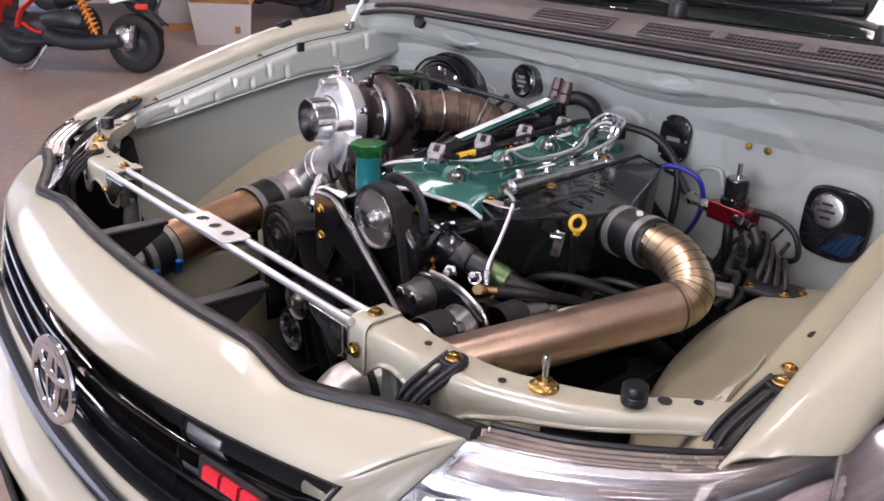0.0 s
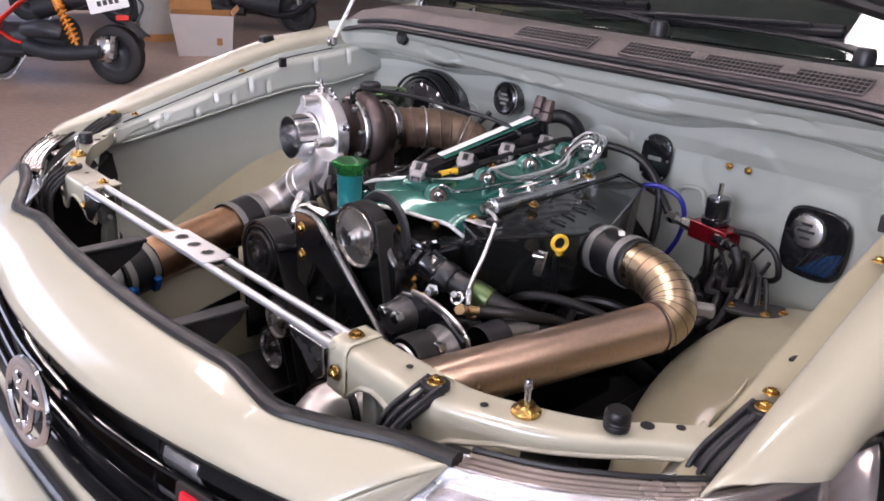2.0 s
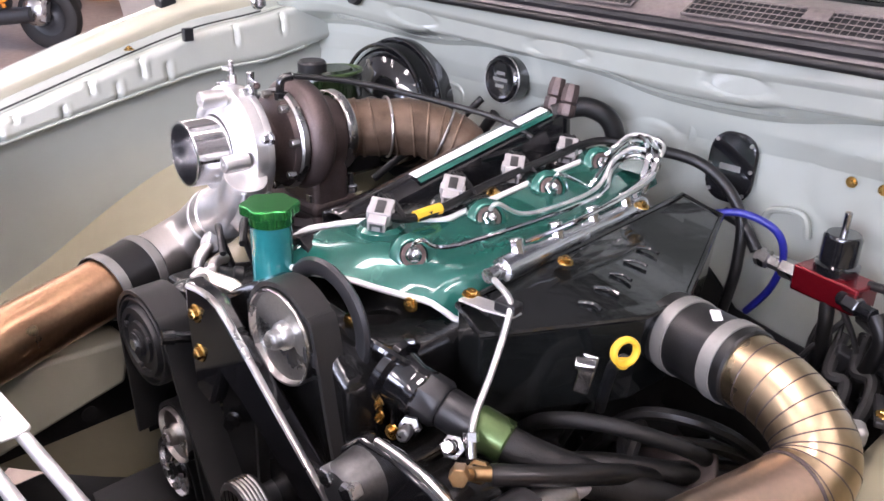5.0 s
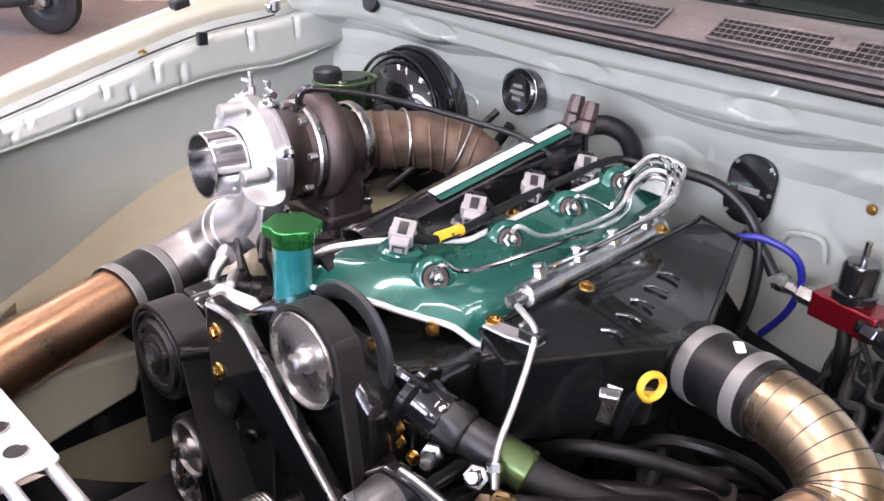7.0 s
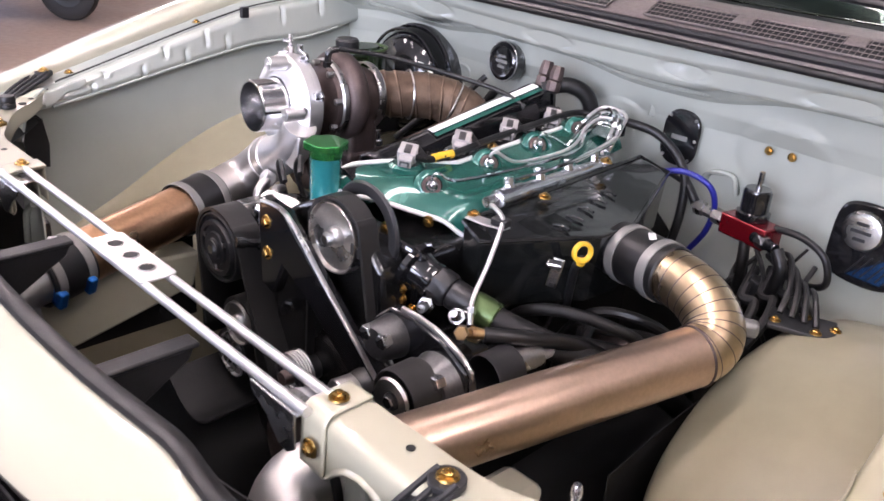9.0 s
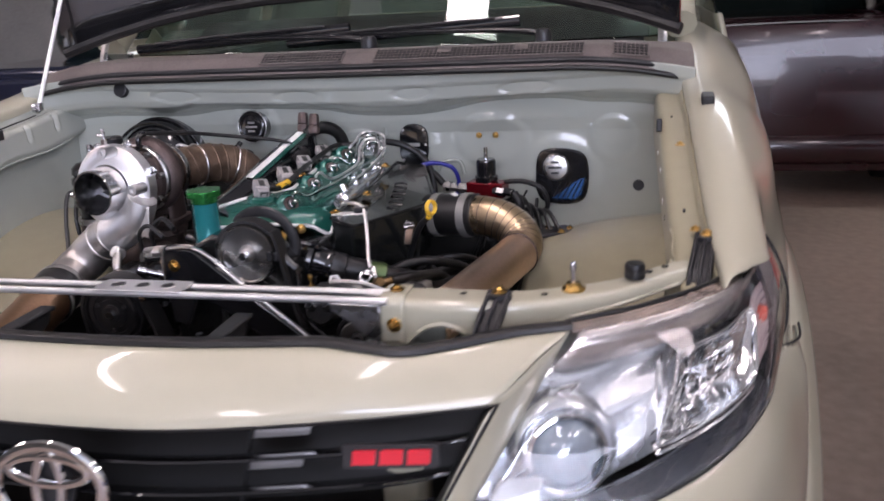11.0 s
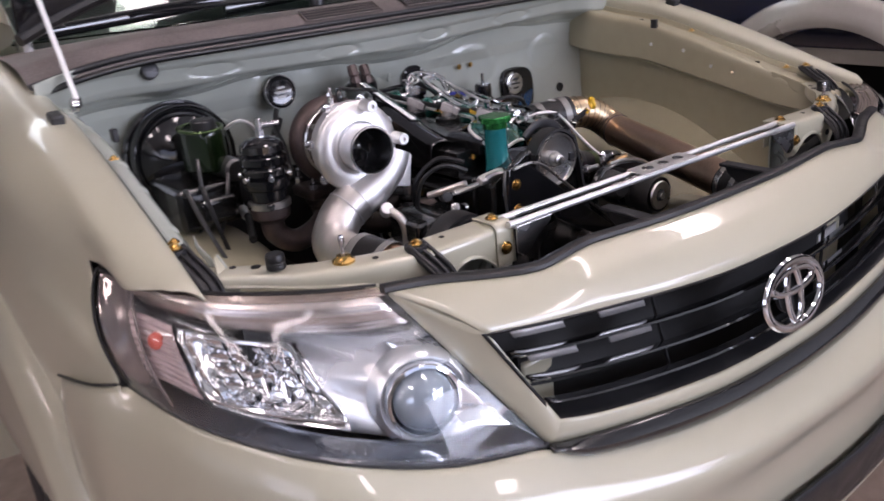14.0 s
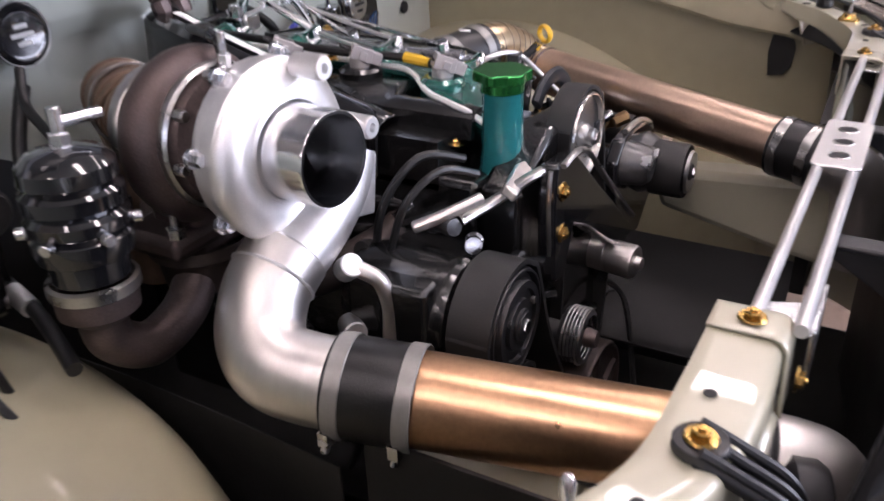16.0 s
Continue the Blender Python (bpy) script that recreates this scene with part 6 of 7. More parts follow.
P("top_fitting", join(disc(.006, .012, (-.345, .70, 1.212), (0, 0, 1), 6), disc(.0035, .02, (-.345, .70, 1.222), (0, 0, 1), 10), tube([(-.345, .70, 1.230), (-.353, .692, 1.232)], .003, 8)), ZINC, comp, "small vacuum fitting")
P("back_plate", lathe([(.060, .012), (.078, .010), (.080, .004), (.078, -.004), (.050, -.006)], TC - TA * .024, TA, 40), CASTAL, comp, "cast back plate")
chra = P("bearing_housing", lathe([(.050, -.004), (.050, .004), (.038, .010), (.036, .026), (.044, .032), (.060, .038), (.064, .050)], TC - TA * .030, -TA, 36), IRON, tb, "brown bearing housing")
for k in range(8):
    a = radians(10 + 45 * k)
    P("housing_bolt", disc(.0055, .012, TC - TA * .072 + mt.to_3x3() @ Vector((.062 * math.cos(a), .062 * math.sin(a), 0)), TA, 6), STEEL, tb)
P("oil_drain", tube([TC - TA * .05 + Vector((0, 0, -.03)), TC - TA * .05 + Vector((0, 0, -.10)), TC - TA * .05 + Vector((.04, 0, -.17))], .011, 12), IRONDK, tb)
P("v_band", lathe([(.066, 0), (.069, .003), (.069, .010), (.066, .013)], TC - TA * .074, -TA, 36), STEEL, tb, "steel v-band clamp")
TT = TC - TA * .108
P("turbine_housing", join(volute(TT, TA, .053, .058, .021, .031, 330, -80, flat=.95), lathe([(.066, .03), (.055, -.005), (.052, -.04), (.050, -.05)], TT, TA, 36)), IRON, tb, "brown oxidised turbine housing")
P("turbine_foot", join(box((-.06, -.035, -.012), (.055, .045, .012), pose(-.318, .80, 1.035)), box((-.04, -.03, -.08), (.04, .03, .03), pose(-.305, .80, 1.09))), IRON, tb, bevel=.008)
for k, (x, y) in enumerate(((-.365, .775), (-.36, .84), (-.28, .775), (-.275, .84))):
    P("foot_bolt", join(disc(.009, .012, (x, y, 1.045), (0, 0, 1), 6), disc(.0045, .03, (x, y, 1.045), (0, 0, 1), 10)), ZINC, tb)
P("exit_v_band", lathe([(.056, 0), (.058, .003), (.058, .012), (.056, .015)], TT - TA * .048, -TA, 36), STEEL, tb, "steel v-band clamp")
P("oil_feed", join(tube([(-.300, .745, 1.175), (-.300, .745, 1.215), (-.295, .760, 1.222)], .006, 10), disc(.009, .012, (-.300, .745, 1.19), (0, 0, 1), 6)), GLOSSBLK, tb, "black oil feed elbow")
P("oil_line", tube([(-.295, .762, 1.222), (-.25, .83, 1.212), (-.18, .90, 1.192), (-.10, .955, 1.172), (-.06, .98, 1.15)], .0040, 10), RUBBER, tb, "black oil feed hose")
dp = thing("downpipe", (-.2, .95, .8), "exhaust downpipe bound in brown heat wrap", "exhaust pipe")
dpath = [TT - TA * .06, TT - TA * .10 + Vector((.012, 0, 0)), Vector((-.245, .955, 1.125)), Vector((-.20, 1.0, 1.09)), Vector((-.175, 1.03, 1.0)), Vector((-.17, 1.04, .85))]
P("wrapped_pipe", tube(dpath, .041, 28, 10, radii=lambda t: 1 + .02 * math.sin(60 * t)), WRAP, dp)
dd = smooth_path(dpath, 10)
for k in range(3, 44, 3):
    P("wrap_turn", ring(.0415, .0026, dd[k], (dd[k + 1] - dd[k - 1]).normalized() + Vector((.25, .1, .25)), 30, 6), WRAP, dp)
for k in (2, 14, 24):
    P("wrap_tie", ring(.0438, .0018, dd[k], (dd[k + 1] - dd[k - 1]), 30, 6), STEEL, dp, "steel wrap tie")
man = thing("exhaust_manifold", (-.24, .82, .85), "dark rusty tubular exhaust manifold", "manifold")
for y in (.66, .76, .87, .98):
    P("runner", tube([(-.14, y, .99), (-.20, y, .985), (-.27, y * .6 + .32, .965), (-.31, .80, 1.00), (-.315, .80, 1.025)], .021, 14), IRONDK, man)
P("collector", lathe([(.05, 0), (.052, .012), (.045, .02), (.04, .05)], (-.315, .80, 1.022), (0, 0, -1), 24), IRONDK, man)
# compressor outlet and charge pipe
op = thing("charge_pipe_outlet", (-.38, .62, .95), "bare aluminium compressor outlet bend", "pipe", "charge pipes")
q0 = mt @ Vector((.03, -.078, -.004))
P("outlet", tube([(-.250, .652, 1.118), (-.268, .654, 1.086), (-.302, .660, 1.056), (-.350, .666, 1.034)], .027, 24, 6, radii=lambda t: 1 + .42 * t), CASTAL, op)
P("outlet_web", prism([(-.05, -.012), (.02, -.03), (.03, .03), (-.03, .03)], .006, axes((-.258, .640, 1.075), (0, -1, 0))), CASTAL, op, bevel=.002)
P("joint_sleeve", lathe([(.0365, 0), (.0395, .003), (.0395, .020), (.038, .023)], (-.335, .665, 1.042), (-.86, .05, -.50), 28), BRUSHAL, op)
P("bend", tube([(-.344, .666, 1.037), (-.372, .666, 1.018), (-.398, .655, .992), (-.411, .632, .976), (-.408, .602, .969), (-.398, .564, .9655)], .0400, 30, 10), BRUSHAL, op, "brushed aluminium bend")
P("weld", ring(.0400, .0018, (-.360, .6665, 1.027), (-.83, .0, -.52), 30, 6), CASTAL, op)
l0 = Vector((-.398, .566, .9653))
ld = (Vector((-.324, .304, .946)) - l0).normalized()
cp2 = thing("coupler", l0, "black silicone hose coupler with two grey clamps", "coupler", "hose couplers")
P("sleeve", lathe([(.040, 0), (.0448, .002), (.0448, .072), (.040, .074)], l0 - ld * .012, ld, 36), RUBBER, cp2)
for h in (-.008, .052):
    P("clamp", lathe([(.0456, 0), (.0466, .001), (.0466, .014), (.0456, .015)], l0 + ld * h, ld, 36), GREYSIL, cp2, "grey band clamp")
    P("clamp_screw", join(disc(.004, .012, l0 + ld * (h + .007) + Vector((-.036, -.004, -.030)), (-.5, 0, -.9), 10), box((-.007, -.005, -.007), (.007, .005, .007), pose(*(l0 + ld * (h + .007) + Vector((-.036, -.004, -.027)))))), ZINC, cp2)
cpp = thing("charge_pipe", l0 + ld * .2, "copper-toned brushed charge pipe", "pipe", "charge pipes")
l1 = l0 + ld * .285
P("straight", tube([l0 + ld * .045, l1], .0412, 36), TITANL, cpp)
cp3 = thing("coupler", l1, "black silicone hose coupler with blue clamp screws", "coupler", "hose couplers")
P("sleeve", lathe([(.040, 0), (.0440, .002), (.0460, .030), (.0460, .050), (.0440, .074), (.040, .076)], l1 - ld * .018, ld, 36), RUBBER, cp3)
for h in (-.012, .038):
    P("clamp", lathe([(.0452, 0), (.0462, .001), (.0462, .013), (.0452, .014)], l1 + ld * h, ld, 36), GREYSIL, cp3, "grey band clamp")
    P("clamp_screw", box((-.010, -.007, -.014), (.010, .007, .014), pose(*(l1 + ld * (h + .007) + Vector((.040, .006, -.020))), 0, 20, 16)), BLUECLIP, cp3, "blue clamp screw", bevel=.003)
P("mark", prism(rounded(.012, .024, .002), .0012, axes(l1 + ld * .018 + Vector((.0, -.006, .0462)), (.05, -.1, 1), (0, 1, 0)) @ pose(0, 0, 0, 0, 0, 60)), WHITE, cp3, "plain white maker's mark")
P("end_pipe", tube([l1 + ld * .05, l1 + ld * .075, l1 + ld * .10 + Vector((0, 0, -.012)), l1 + ld * .108 + Vector((0, .01, -.06)), l1 + ld * .10 + Vector((0, .02, -.16))], .0375, 24), BRUSHAL, cp3, "bare aluminium end bend")
r1 = pb + (pa - pb).normalized() * .10
cp4 = thing("coupler", r1, "black silicone hose coupler at the pipe's front end", "coupler", "hose couplers")
rd = (pb - pa).normalized()
r2 = pa.lerp(pb, .80)
P("sleeve", lathe([(.038, 0), (.0415, .002), (.0415, .066), (.038, .068)], r2, rd, 36), RUBBER, cp4)
for h in (.006, .046):
    P("clamp", lathe([(.0422, 0), (.0430, .001), (.0430, .012), (.0422, .013)], r2 + rd * h, rd, 36), STEEL, cp4, "steel band clamp")
P("end_pipe", tube([r2 + rd * .05, r2 + rd * .09, r2 + rd * .12 + Vector((.02, 0, -.03)), r2 + rd * .13 + Vector((.03, 0, -.14))], .0372, 24), BRUSHAL, cp4, "bare aluminium end bend")
# ---- wastegate ----
wg = thing("wastegate", (-.445, .815, 1.0), "black ribbed external wastegate", "wastegate")
wa = Vector((.03, .02, 1)).normalized()
w0 = Vector((-.452, .790, 1.044))
P("body", lathe([(.028, 0), (.034, .004), (.034, .022), (.041, .026), (.043, .034), (.043, .044), (.038, .048), (.043, .052), (.044, .062), (.039, .067), (.043, .072), (.043, .084), (.036, .090), (.041, .094), (.040, .106), (.030, .116), (.012, .120), (0, .12)], w0, wa, 36), GLOSSBLK, wg, "gloss black finned body")
P("band", lathe([(.036, -.012), (.040, -.010), (.040, 0), (.036, .002)], w0, wa, 36), STEEL, wg, "steel band")
P("bonnet", lathe([(.024, -.04), (.036, -.03), (.037, -.012), (.03, -.01)], w0, wa, 32), IRON, wg)
P("top_fitting", join(disc(.009, .014, w0 + wa * .118, wa, 6), disc(.006, .028, w0 + wa * .125, wa, 12), tube([w0 + wa * .14, w0 + wa * .14 + Vector((.035, -.012, 0))], .0055, 10)), ZINC, wg, "bright air fitting")
for k in range(6):
    a = 2 * math.pi * k / 6 + .3
    P("cap_screw", disc(.0055, .008, w0 + wa * .050 + Vector((.043 * math.cos(a), .043 * math.sin(a), 0)), (math.cos(a), math.sin(a), 0), 10), ZINC, wg)
P("dump_pipe", tube([w0 - wa * .03, w0 - wa * .065 + Vector((.005, 0, 0)), w0 + Vector((.035, -.01, -.088)), w0 + Vector((.085, -.008, -.078)), w0 + Vector((.12, 0, -.05))], .022, 20), IRON, wg, "bronzed dump pipe")
# ---- brake booster, reservoir ----
bo = thing("brake_booster", (-.488, 1.08, 1.0), "large gloss black brake booster on the firewall", "booster")
bc = Vector((-.488, 1.160, 1.086))
P("shell", lathe([(.110, 0), (.114, .01), (.114, .035), (.108, .045), (.103, .070), (.080, .090), (.060, .093), (.045, .104), (.0, .107)], bc, (0, -1, .06), 48), GLOSSBLK, bo)
P("rim", ring(.113, .004, bc + Vector((0, -.04, .002)), (0, -1, .06), 48, 8), GLOSSBLK, bo)
P("master_cylinder", lathe([(.030, 0), (.030, .04), (.023, .05), (.023, .15), (.018, .155), (0, .156)], bc + Vector((.02, -.11, .0)), (.05, -1, 0), 22), DARKMET, bo, "dark master cylinder")
P("brake_line", join(tube([bc + Vector((.0, -.17, .0)), bc + Vector((-.03, -.22, .03)), bc + Vector((-.05, -.26, -.05)), bc + Vector((-.06, -.22, -.14))], .004, 8), tube([bc + Vector((.02, -.20, .0)), bc + Vector((.01, -.26, .0)), bc + Vector((-.02, -.28, -.08)), bc + Vector((-.02, -.2, -.16))], .004, 8)), DARKMET, bo)
P("vacuum_pipe", tube([(-.402, 1.062, 1.135), (-.394, 1.040, 1.148), (-.378, 1.036, 1.150), (-.358, 1.040, 1.140), (-.338, 1.050, 1.118)], .0035, 10), WHITE, bo, "pale vacuum pipe")
rs = thing("fluid_reservoir", (-.488, .952, 1.08), "green translucent fluid reservoir with black cap", "reservoir")


def oblong(bm):
    """Stretches a round tank part along the car."""
    for v in bm.verts:
        v.co.y = .974 + (v.co.y - .952) * 1.4
    return bm


P("tank", oblong(lathe([(.038, 0), (.041, .004), (.041, .07), (.039, .078), (.030, .082), (.028, .086), (0, .086)], (-.490, .952, 1.085), (0, 0, 1), 36)), TANKG, rs)
P("lip", oblong(ring(.0405, .003, (-.490, .952, 1.166), (0, 0, 1), 36, 8)), GREENH, rs)
P("cap", lathe([(.022, 0), (.0235, .003), (.0235, .016), (.020, .020), (0, .020)], (-.494, .940, 1.168), (0, 0, 1), 28), BLACKPL, rs, "black screw cap")
# invented black box fills the dark space under the tank
P("dark_fill_box", join(box((-.585, .90, .985), (-.455, 1.06, 1.07)), box((-.56, .87, 1.0), (-.48, .91, 1.05))), ENGBLK, rs, "black box added for the darkness under the tank", bevel=.01)
for k in range(2):
    P("block_line", tube([(-.57 + .03 * k, .90, 1.06), (-.575 + .03 * k, .87, 1.075), (-.57 + .025 * k, .84, 1.03), (-.55 + .02 * k, .80 + .03 * k, .95)], .0045, 8), RUBBER if k % 2 else DARKMET, rs)
P("clutch_hose", tube([(-.48, .98, 1.06), (-.455, .95, 1.02), (-.47, .86, 1.0), (-.505, .77, .985)], .0075, 10), RUBBER, rs)
P("hose_ferrule", tube([(-.462, .90, 1.006), (-.470, .865, 1.001)], .0095, 12), CASTAL, rs)

P("booster_band", ring(.106, .0035, bc + Vector((0, -.075, .004)), (0, -1, .06), 48, 8), GLOSSBLK, bo)
P("cover_cable", join(tube([(-.262, 1.10, 1.145), (-.285, 1.07, 1.11), (-.305, 1.00, 1.08), (-.33, .93, 1.03)], .006, 10), tube([(-.25, 1.12, 1.12), (-.29, 1.10, 1.05), (-.32, 1.05, .98), (-.36, .98, .92)], .009, 10)), RUBBER, car, "black sheathed cable on the firewall")
# ---- covers and fittings on the firewall ----
def round_cover():
    t = thing("round_cover", (-.237, 1.122, 1.177), "round black cover plate with plain logo bars", "cover plate", "firewall covers")
    m = axes((-.237, 1.122, 1.177), (-.05, -1, .1))
    P("plate", lathe([(0, .008), (.025, .008), (.030, .010), (.034, .008), (.0375, .004), (.0375, 0), (.036, -.02)], (-.237, 1.122, 1.177), (-.05, -1, .1), 36), GLOSSBLK, t)
    for y in (-.010, .0, .010):
        P("logo_bar", prism(rounded(.030 if y == 0 else .018, .005, .001), .001, m @ Matrix.Translation((0, y, .0084))), GREYSIL, t, "plain grey bar")
    P("tint", ring(.0368, .0011, (-.237, 1.117, 1.178), (-.05, -1, .1), 36, 8), STEEL, t, "bright rim")


def oval_cover():
    t = thing("oval_cover", (.148, 1.158, 1.12), "black oval cover plate with plain logo bar", "cover plate", "firewall covers")
    m = axes((.148, 1.152, 1.125), (0, -1, .08))
    P("plate", prism(rounded(.068, .096, .030, 6), .008, m), GLOSSBLK, t, bevel=.003)
    P("logo_bar", prism(rounded(.030, .008, .001), .001, m @ Matrix.Translation((0, 0, .0082))), GREYSIL, t, "plain grey bar")
    for x, y in ((-.024, .034), (.024, .034), (-.024, -.034), (.024, -.034), (.029, 0), (-.029, 0)):
        P("screw", disc(.0028, .002, m @ Vector((x, y, .008)), (0, -1, .08), 10), STEEL, t)


def vent_cover():
    t = thing("vented_cover", (.485, 1.155, 1.05), "black vented cover plate, heat-blued mesh at one corner", "cover plate", "firewall covers")
    m = axes((.487, 1.149, 1.052), (0, -1, .05))
    P("plate", prism([(p.x, p.y) for p in smooth_path([(-.058, -.030, 0), (-.040, -.058, 0), (.020, -.064, 0), (.052, -.048, 0), (.060, .0, 0), (.052, .044, 0), (.020, .060, 0), (-.036, .060, 0), (-.056, .036, 0), (-.058, -.030, 0)], 4)[:-1]], .012, m), GLOSSBLK, t, bevel=.004)
    P("boss", lathe([(0, .008), (.022, .008), (.028, .006), (.031, 0)], m @ Vector((-.014, .020, .012)), (0, -1, .05), 30), STEEL, t, "round bright boss with plain bars")
    for y in (-.012, 0, .012):
        P("logo_bar", prism(rounded(.03 if y == 0 else .018, .005, .001), .0012, m @ Matrix.Translation((-.014, .020 + y, .0202))), BLACKPL, t)
    P("mesh", prism([(-.02, -.050), (.030, -.052), (.044, -.040), (.050, -.005), (.03, -.012)], .0015, m @ Matrix.Translation((0, 0, .0122))), BLUEB, t, "heat-blue mesh")
    P("mesh_bars", join(*[tube([m @ Vector((-.02 + .011 * k, -.048, .0145)), m @ Vector((.0 + .011 * k, -.014 + (.006 if k > 3 else 0), .0145))], .0012, 5) for k in range(6)]), BLACKPL, t)


round_cover()
oval_cover()
vent_cover()
for x in (.300, .338):
    hexbolt("firewall_bolt", (x, 1.153, 1.144), (0, -1, 0), .0062, GOLD, car, "gold anodised bolt")
P("firewall_grommet", lathe([(0, .004), (.012, .006), (.017, .004), (.018, -.006)], (-.534, 1.064, 1.278), (0, -1, .25), 24), BLACKPL, car, "black rubber plug")
P("firewall_grommet", lathe([(0, .004), (.011, .004), (.013, 0)], (.655, 1.146, 1.03), (0, -1, .05), 20), BLACKPL, car, "black rubber plug")
P("firewall_grommet", lathe([(0, .004), (.014, .004), (.016, 0)], (-.66, 1.146, 1.03), (0, -1, .05), 20), BLACKPL, car, "black rubber plug")
for x0, x1, z in ((-.48, -.36, 1.13), (.40, .56, 1.165), (.57, .68, 1.11), (-.05, .08, 1.17), (.20, .26, 1.08)):
    P("pressed_bead", tube([(x0, 1.160, z - .02), (x0 + .01, 1.158, z), (x1 - .01, 1.158, z + .004), (x1, 1.160, z - .025)], .008, 8, 6, flat=.6), BAYPAINT, car)

# ---- fuel pressure regulator ----
fp = thing("fuel_regulator", (.325, 1.08, 1.02), "black and red anodised fuel pressure regulator", "regulator")
P("dome", lathe([(.024, 0), (.026, .003), (.026, .012), (.022, .014), (.022, .045), (.019, .05), (0, .05)], (.325, 1.092, 1.052), (0, 0, 1), 28), GLOSSBLK, fp, "black anodised dome")
P("adjuster", disc(.0045, .028, (.325, 1.092, 1.10), (0, 0, 1), 10), ZINC, fp)
P("body", box((-.043, -.022, 0), (.043, .022, .034), pose(.327, 1.09, 1.018, 0, 0, -12)), RED, fp, "red anodised body", bevel=.003)
P("side_fitting", join(lathe([(.012, 0), (.013, .003), (.013, .022), (.009, .025), (.009, .04), (.012, .042), (.012, .058), (.008, .06)], (.285, 1.09, 1.036), (-1, .12, .05), 6)), STEEL, fp, "bare steel hose fitting")
P("port_fitting", join(disc(.009, .05, (.345, 1.065, 1.036), (.9, -.4, 0), 8), disc(.011, .02, (.355, 1.06, 1.036), (.9, -.4, 0), 6)), GLOSSBLK, fp)
P("fuel_hose", tube([(.39, 1.05, 1.035), (.405, 1.045, 1.01), (.40, 1.05, .98), (.385, 1.07, .93), (.36, 1.10, .85)], .010, 10), RUBBER, fp)
P("fuel_hose", tube([(.33, 1.075, 1.02), (.335, 1.07, .98), (.33, 1.08, .93), (.30, 1.09, .85)], .009, 10), RUBBER, fp)
P("vacuum_hose", tube([(.365, 1.09, 1.05), (.41, 1.085, 1.052), (.45, 1.08, 1.035), (.46, 1.085, .995), (.43, 1.10, .975), (.39, 1.10, .98)], .0055, 10), RUBBER, fp)
P("blue_hose", tube([(.175, 1.06, 1.09), (.21, 1.07, 1.098), (.25, 1.08, 1.085), (.262, 1.09, 1.05), (.25, 1.10, 1.0), (.22, 1.11, .95)], .0048, 10), BLUE, fp, "blue vacuum hose")
P("return_hose", tube([(.225, 1.095, 1.045), (.20, 1.10, 1.07), (.17, 1.10, 1.08)], .008, 10), RUBBER, fp)
# pipe bracket with gold bolts on the wheel housing
pbk = thing("line_bracket", (.475, .99, .955), "small black line bracket held by gold bolts", "bracket")
P("plate", box((-.045, -.03, -.004), (.045, .03, .004), pose(.475, .99, .966, 0, 0, 20)), BLACKPL, pbk, bevel=.002)
for x, y in ((.445, .965), (.47, 1.01), (.50, .975), (.515, 1.005)):
    hexbolt("bolt", (x, y, .970), (0, 0, 1), .0075, GOLD, pbk, "gold anodised bolt")
for k in range(4):
    P("line", tube([(.44 + .018 * k, .99, .97), (.43 + .012 * k, 1.03, 1.0), (.40 + .01 * k, 1.08, 1.02 - .015 * k), (.36, 1.10, 1.0)], .0045, 8), RUBBER, pbk)
for k, (x0, z0, x1, r) in enumerate(((.395, 1.000, .455, .0065), (.375, .985, .415, .008), (.415, .975, .475, .005), (.350, .975, .385, .008), (.436, 1.010, .500, .004), (.405, .955, .440, .006))):
    P("line", tube([(x0, 1.095, z0), (x0 + .008, 1.065 - .006 * k, z0 - .030), ((x0 + x1) / 2 + .012, 1.045, .965 - .008 * k), (x1, 1.010, .945 - .010 * k), (x1 - .01, .985, .90)], r, 9, 6), DARKINT, pbk)
rng = random.Random(23)
for k in range(7):
    a = Vector((rng.uniform(.30, .42), rng.uniform(1.08, 1.12), rng.uniform(.98, 1.03)))
    b = Vector((rng.uniform(.28, .42), rng.uniform(1.07, 1.12), rng.uniform(.78, .90)))
    P("loom_wire", tube([a, a.lerp(b, .35) + Vector((rng.uniform(-.03, .03), -.02, .0)), a.lerp(b, .7) + Vector((rng.uniform(-.04, .04), -.03, 0)), b], rng.uniform(.002, .0045), 7, 6), RUBBER, pbk)
for x, z in ((.36, .955), (.40, .935), (.44, .95), (.33, .91), (.38, .90)):
    P("wire_plug", box((-.012, -.010, -.014), (.012, .010, .014), pose(x, 1.075, z, 10, 25 * math.sin(40 * x), 20)), BLACKPL, pbk, "black wire plug", bevel=.003)
P("tab", box((-.02, -.012, -.002), (.02, .012, .02), pose(.43, .90, .965, 0, 0, 30)), GREYSIL, pbk, "pale metal tab", bevel=.006)
# chassis rail on the left of the engine
P("chassis_rail", prism([(.15, .92), (.52, .892), (.505, .83), (.32, .789), (.15, .76)], .06, Matrix(((0, 0, 1, -.41), (1, 0, 0, 0), (0, 1, 0, 0), (0, 0, 0, 1)))), PAINT, car, "sand-beige front rail end", bevel=.006)
P("chassis_rail", prism([(.15, .92), (.52, .892), (.505, .83), (.32, .789), (.15, .76)], .06, Matrix(((0, 0, 1, .35), (1, 0, 0, 0), (0, 1, 0, 0), (0, 0, 0, 1)))), PAINT, car, "sand-beige front rail end", bevel=.012)
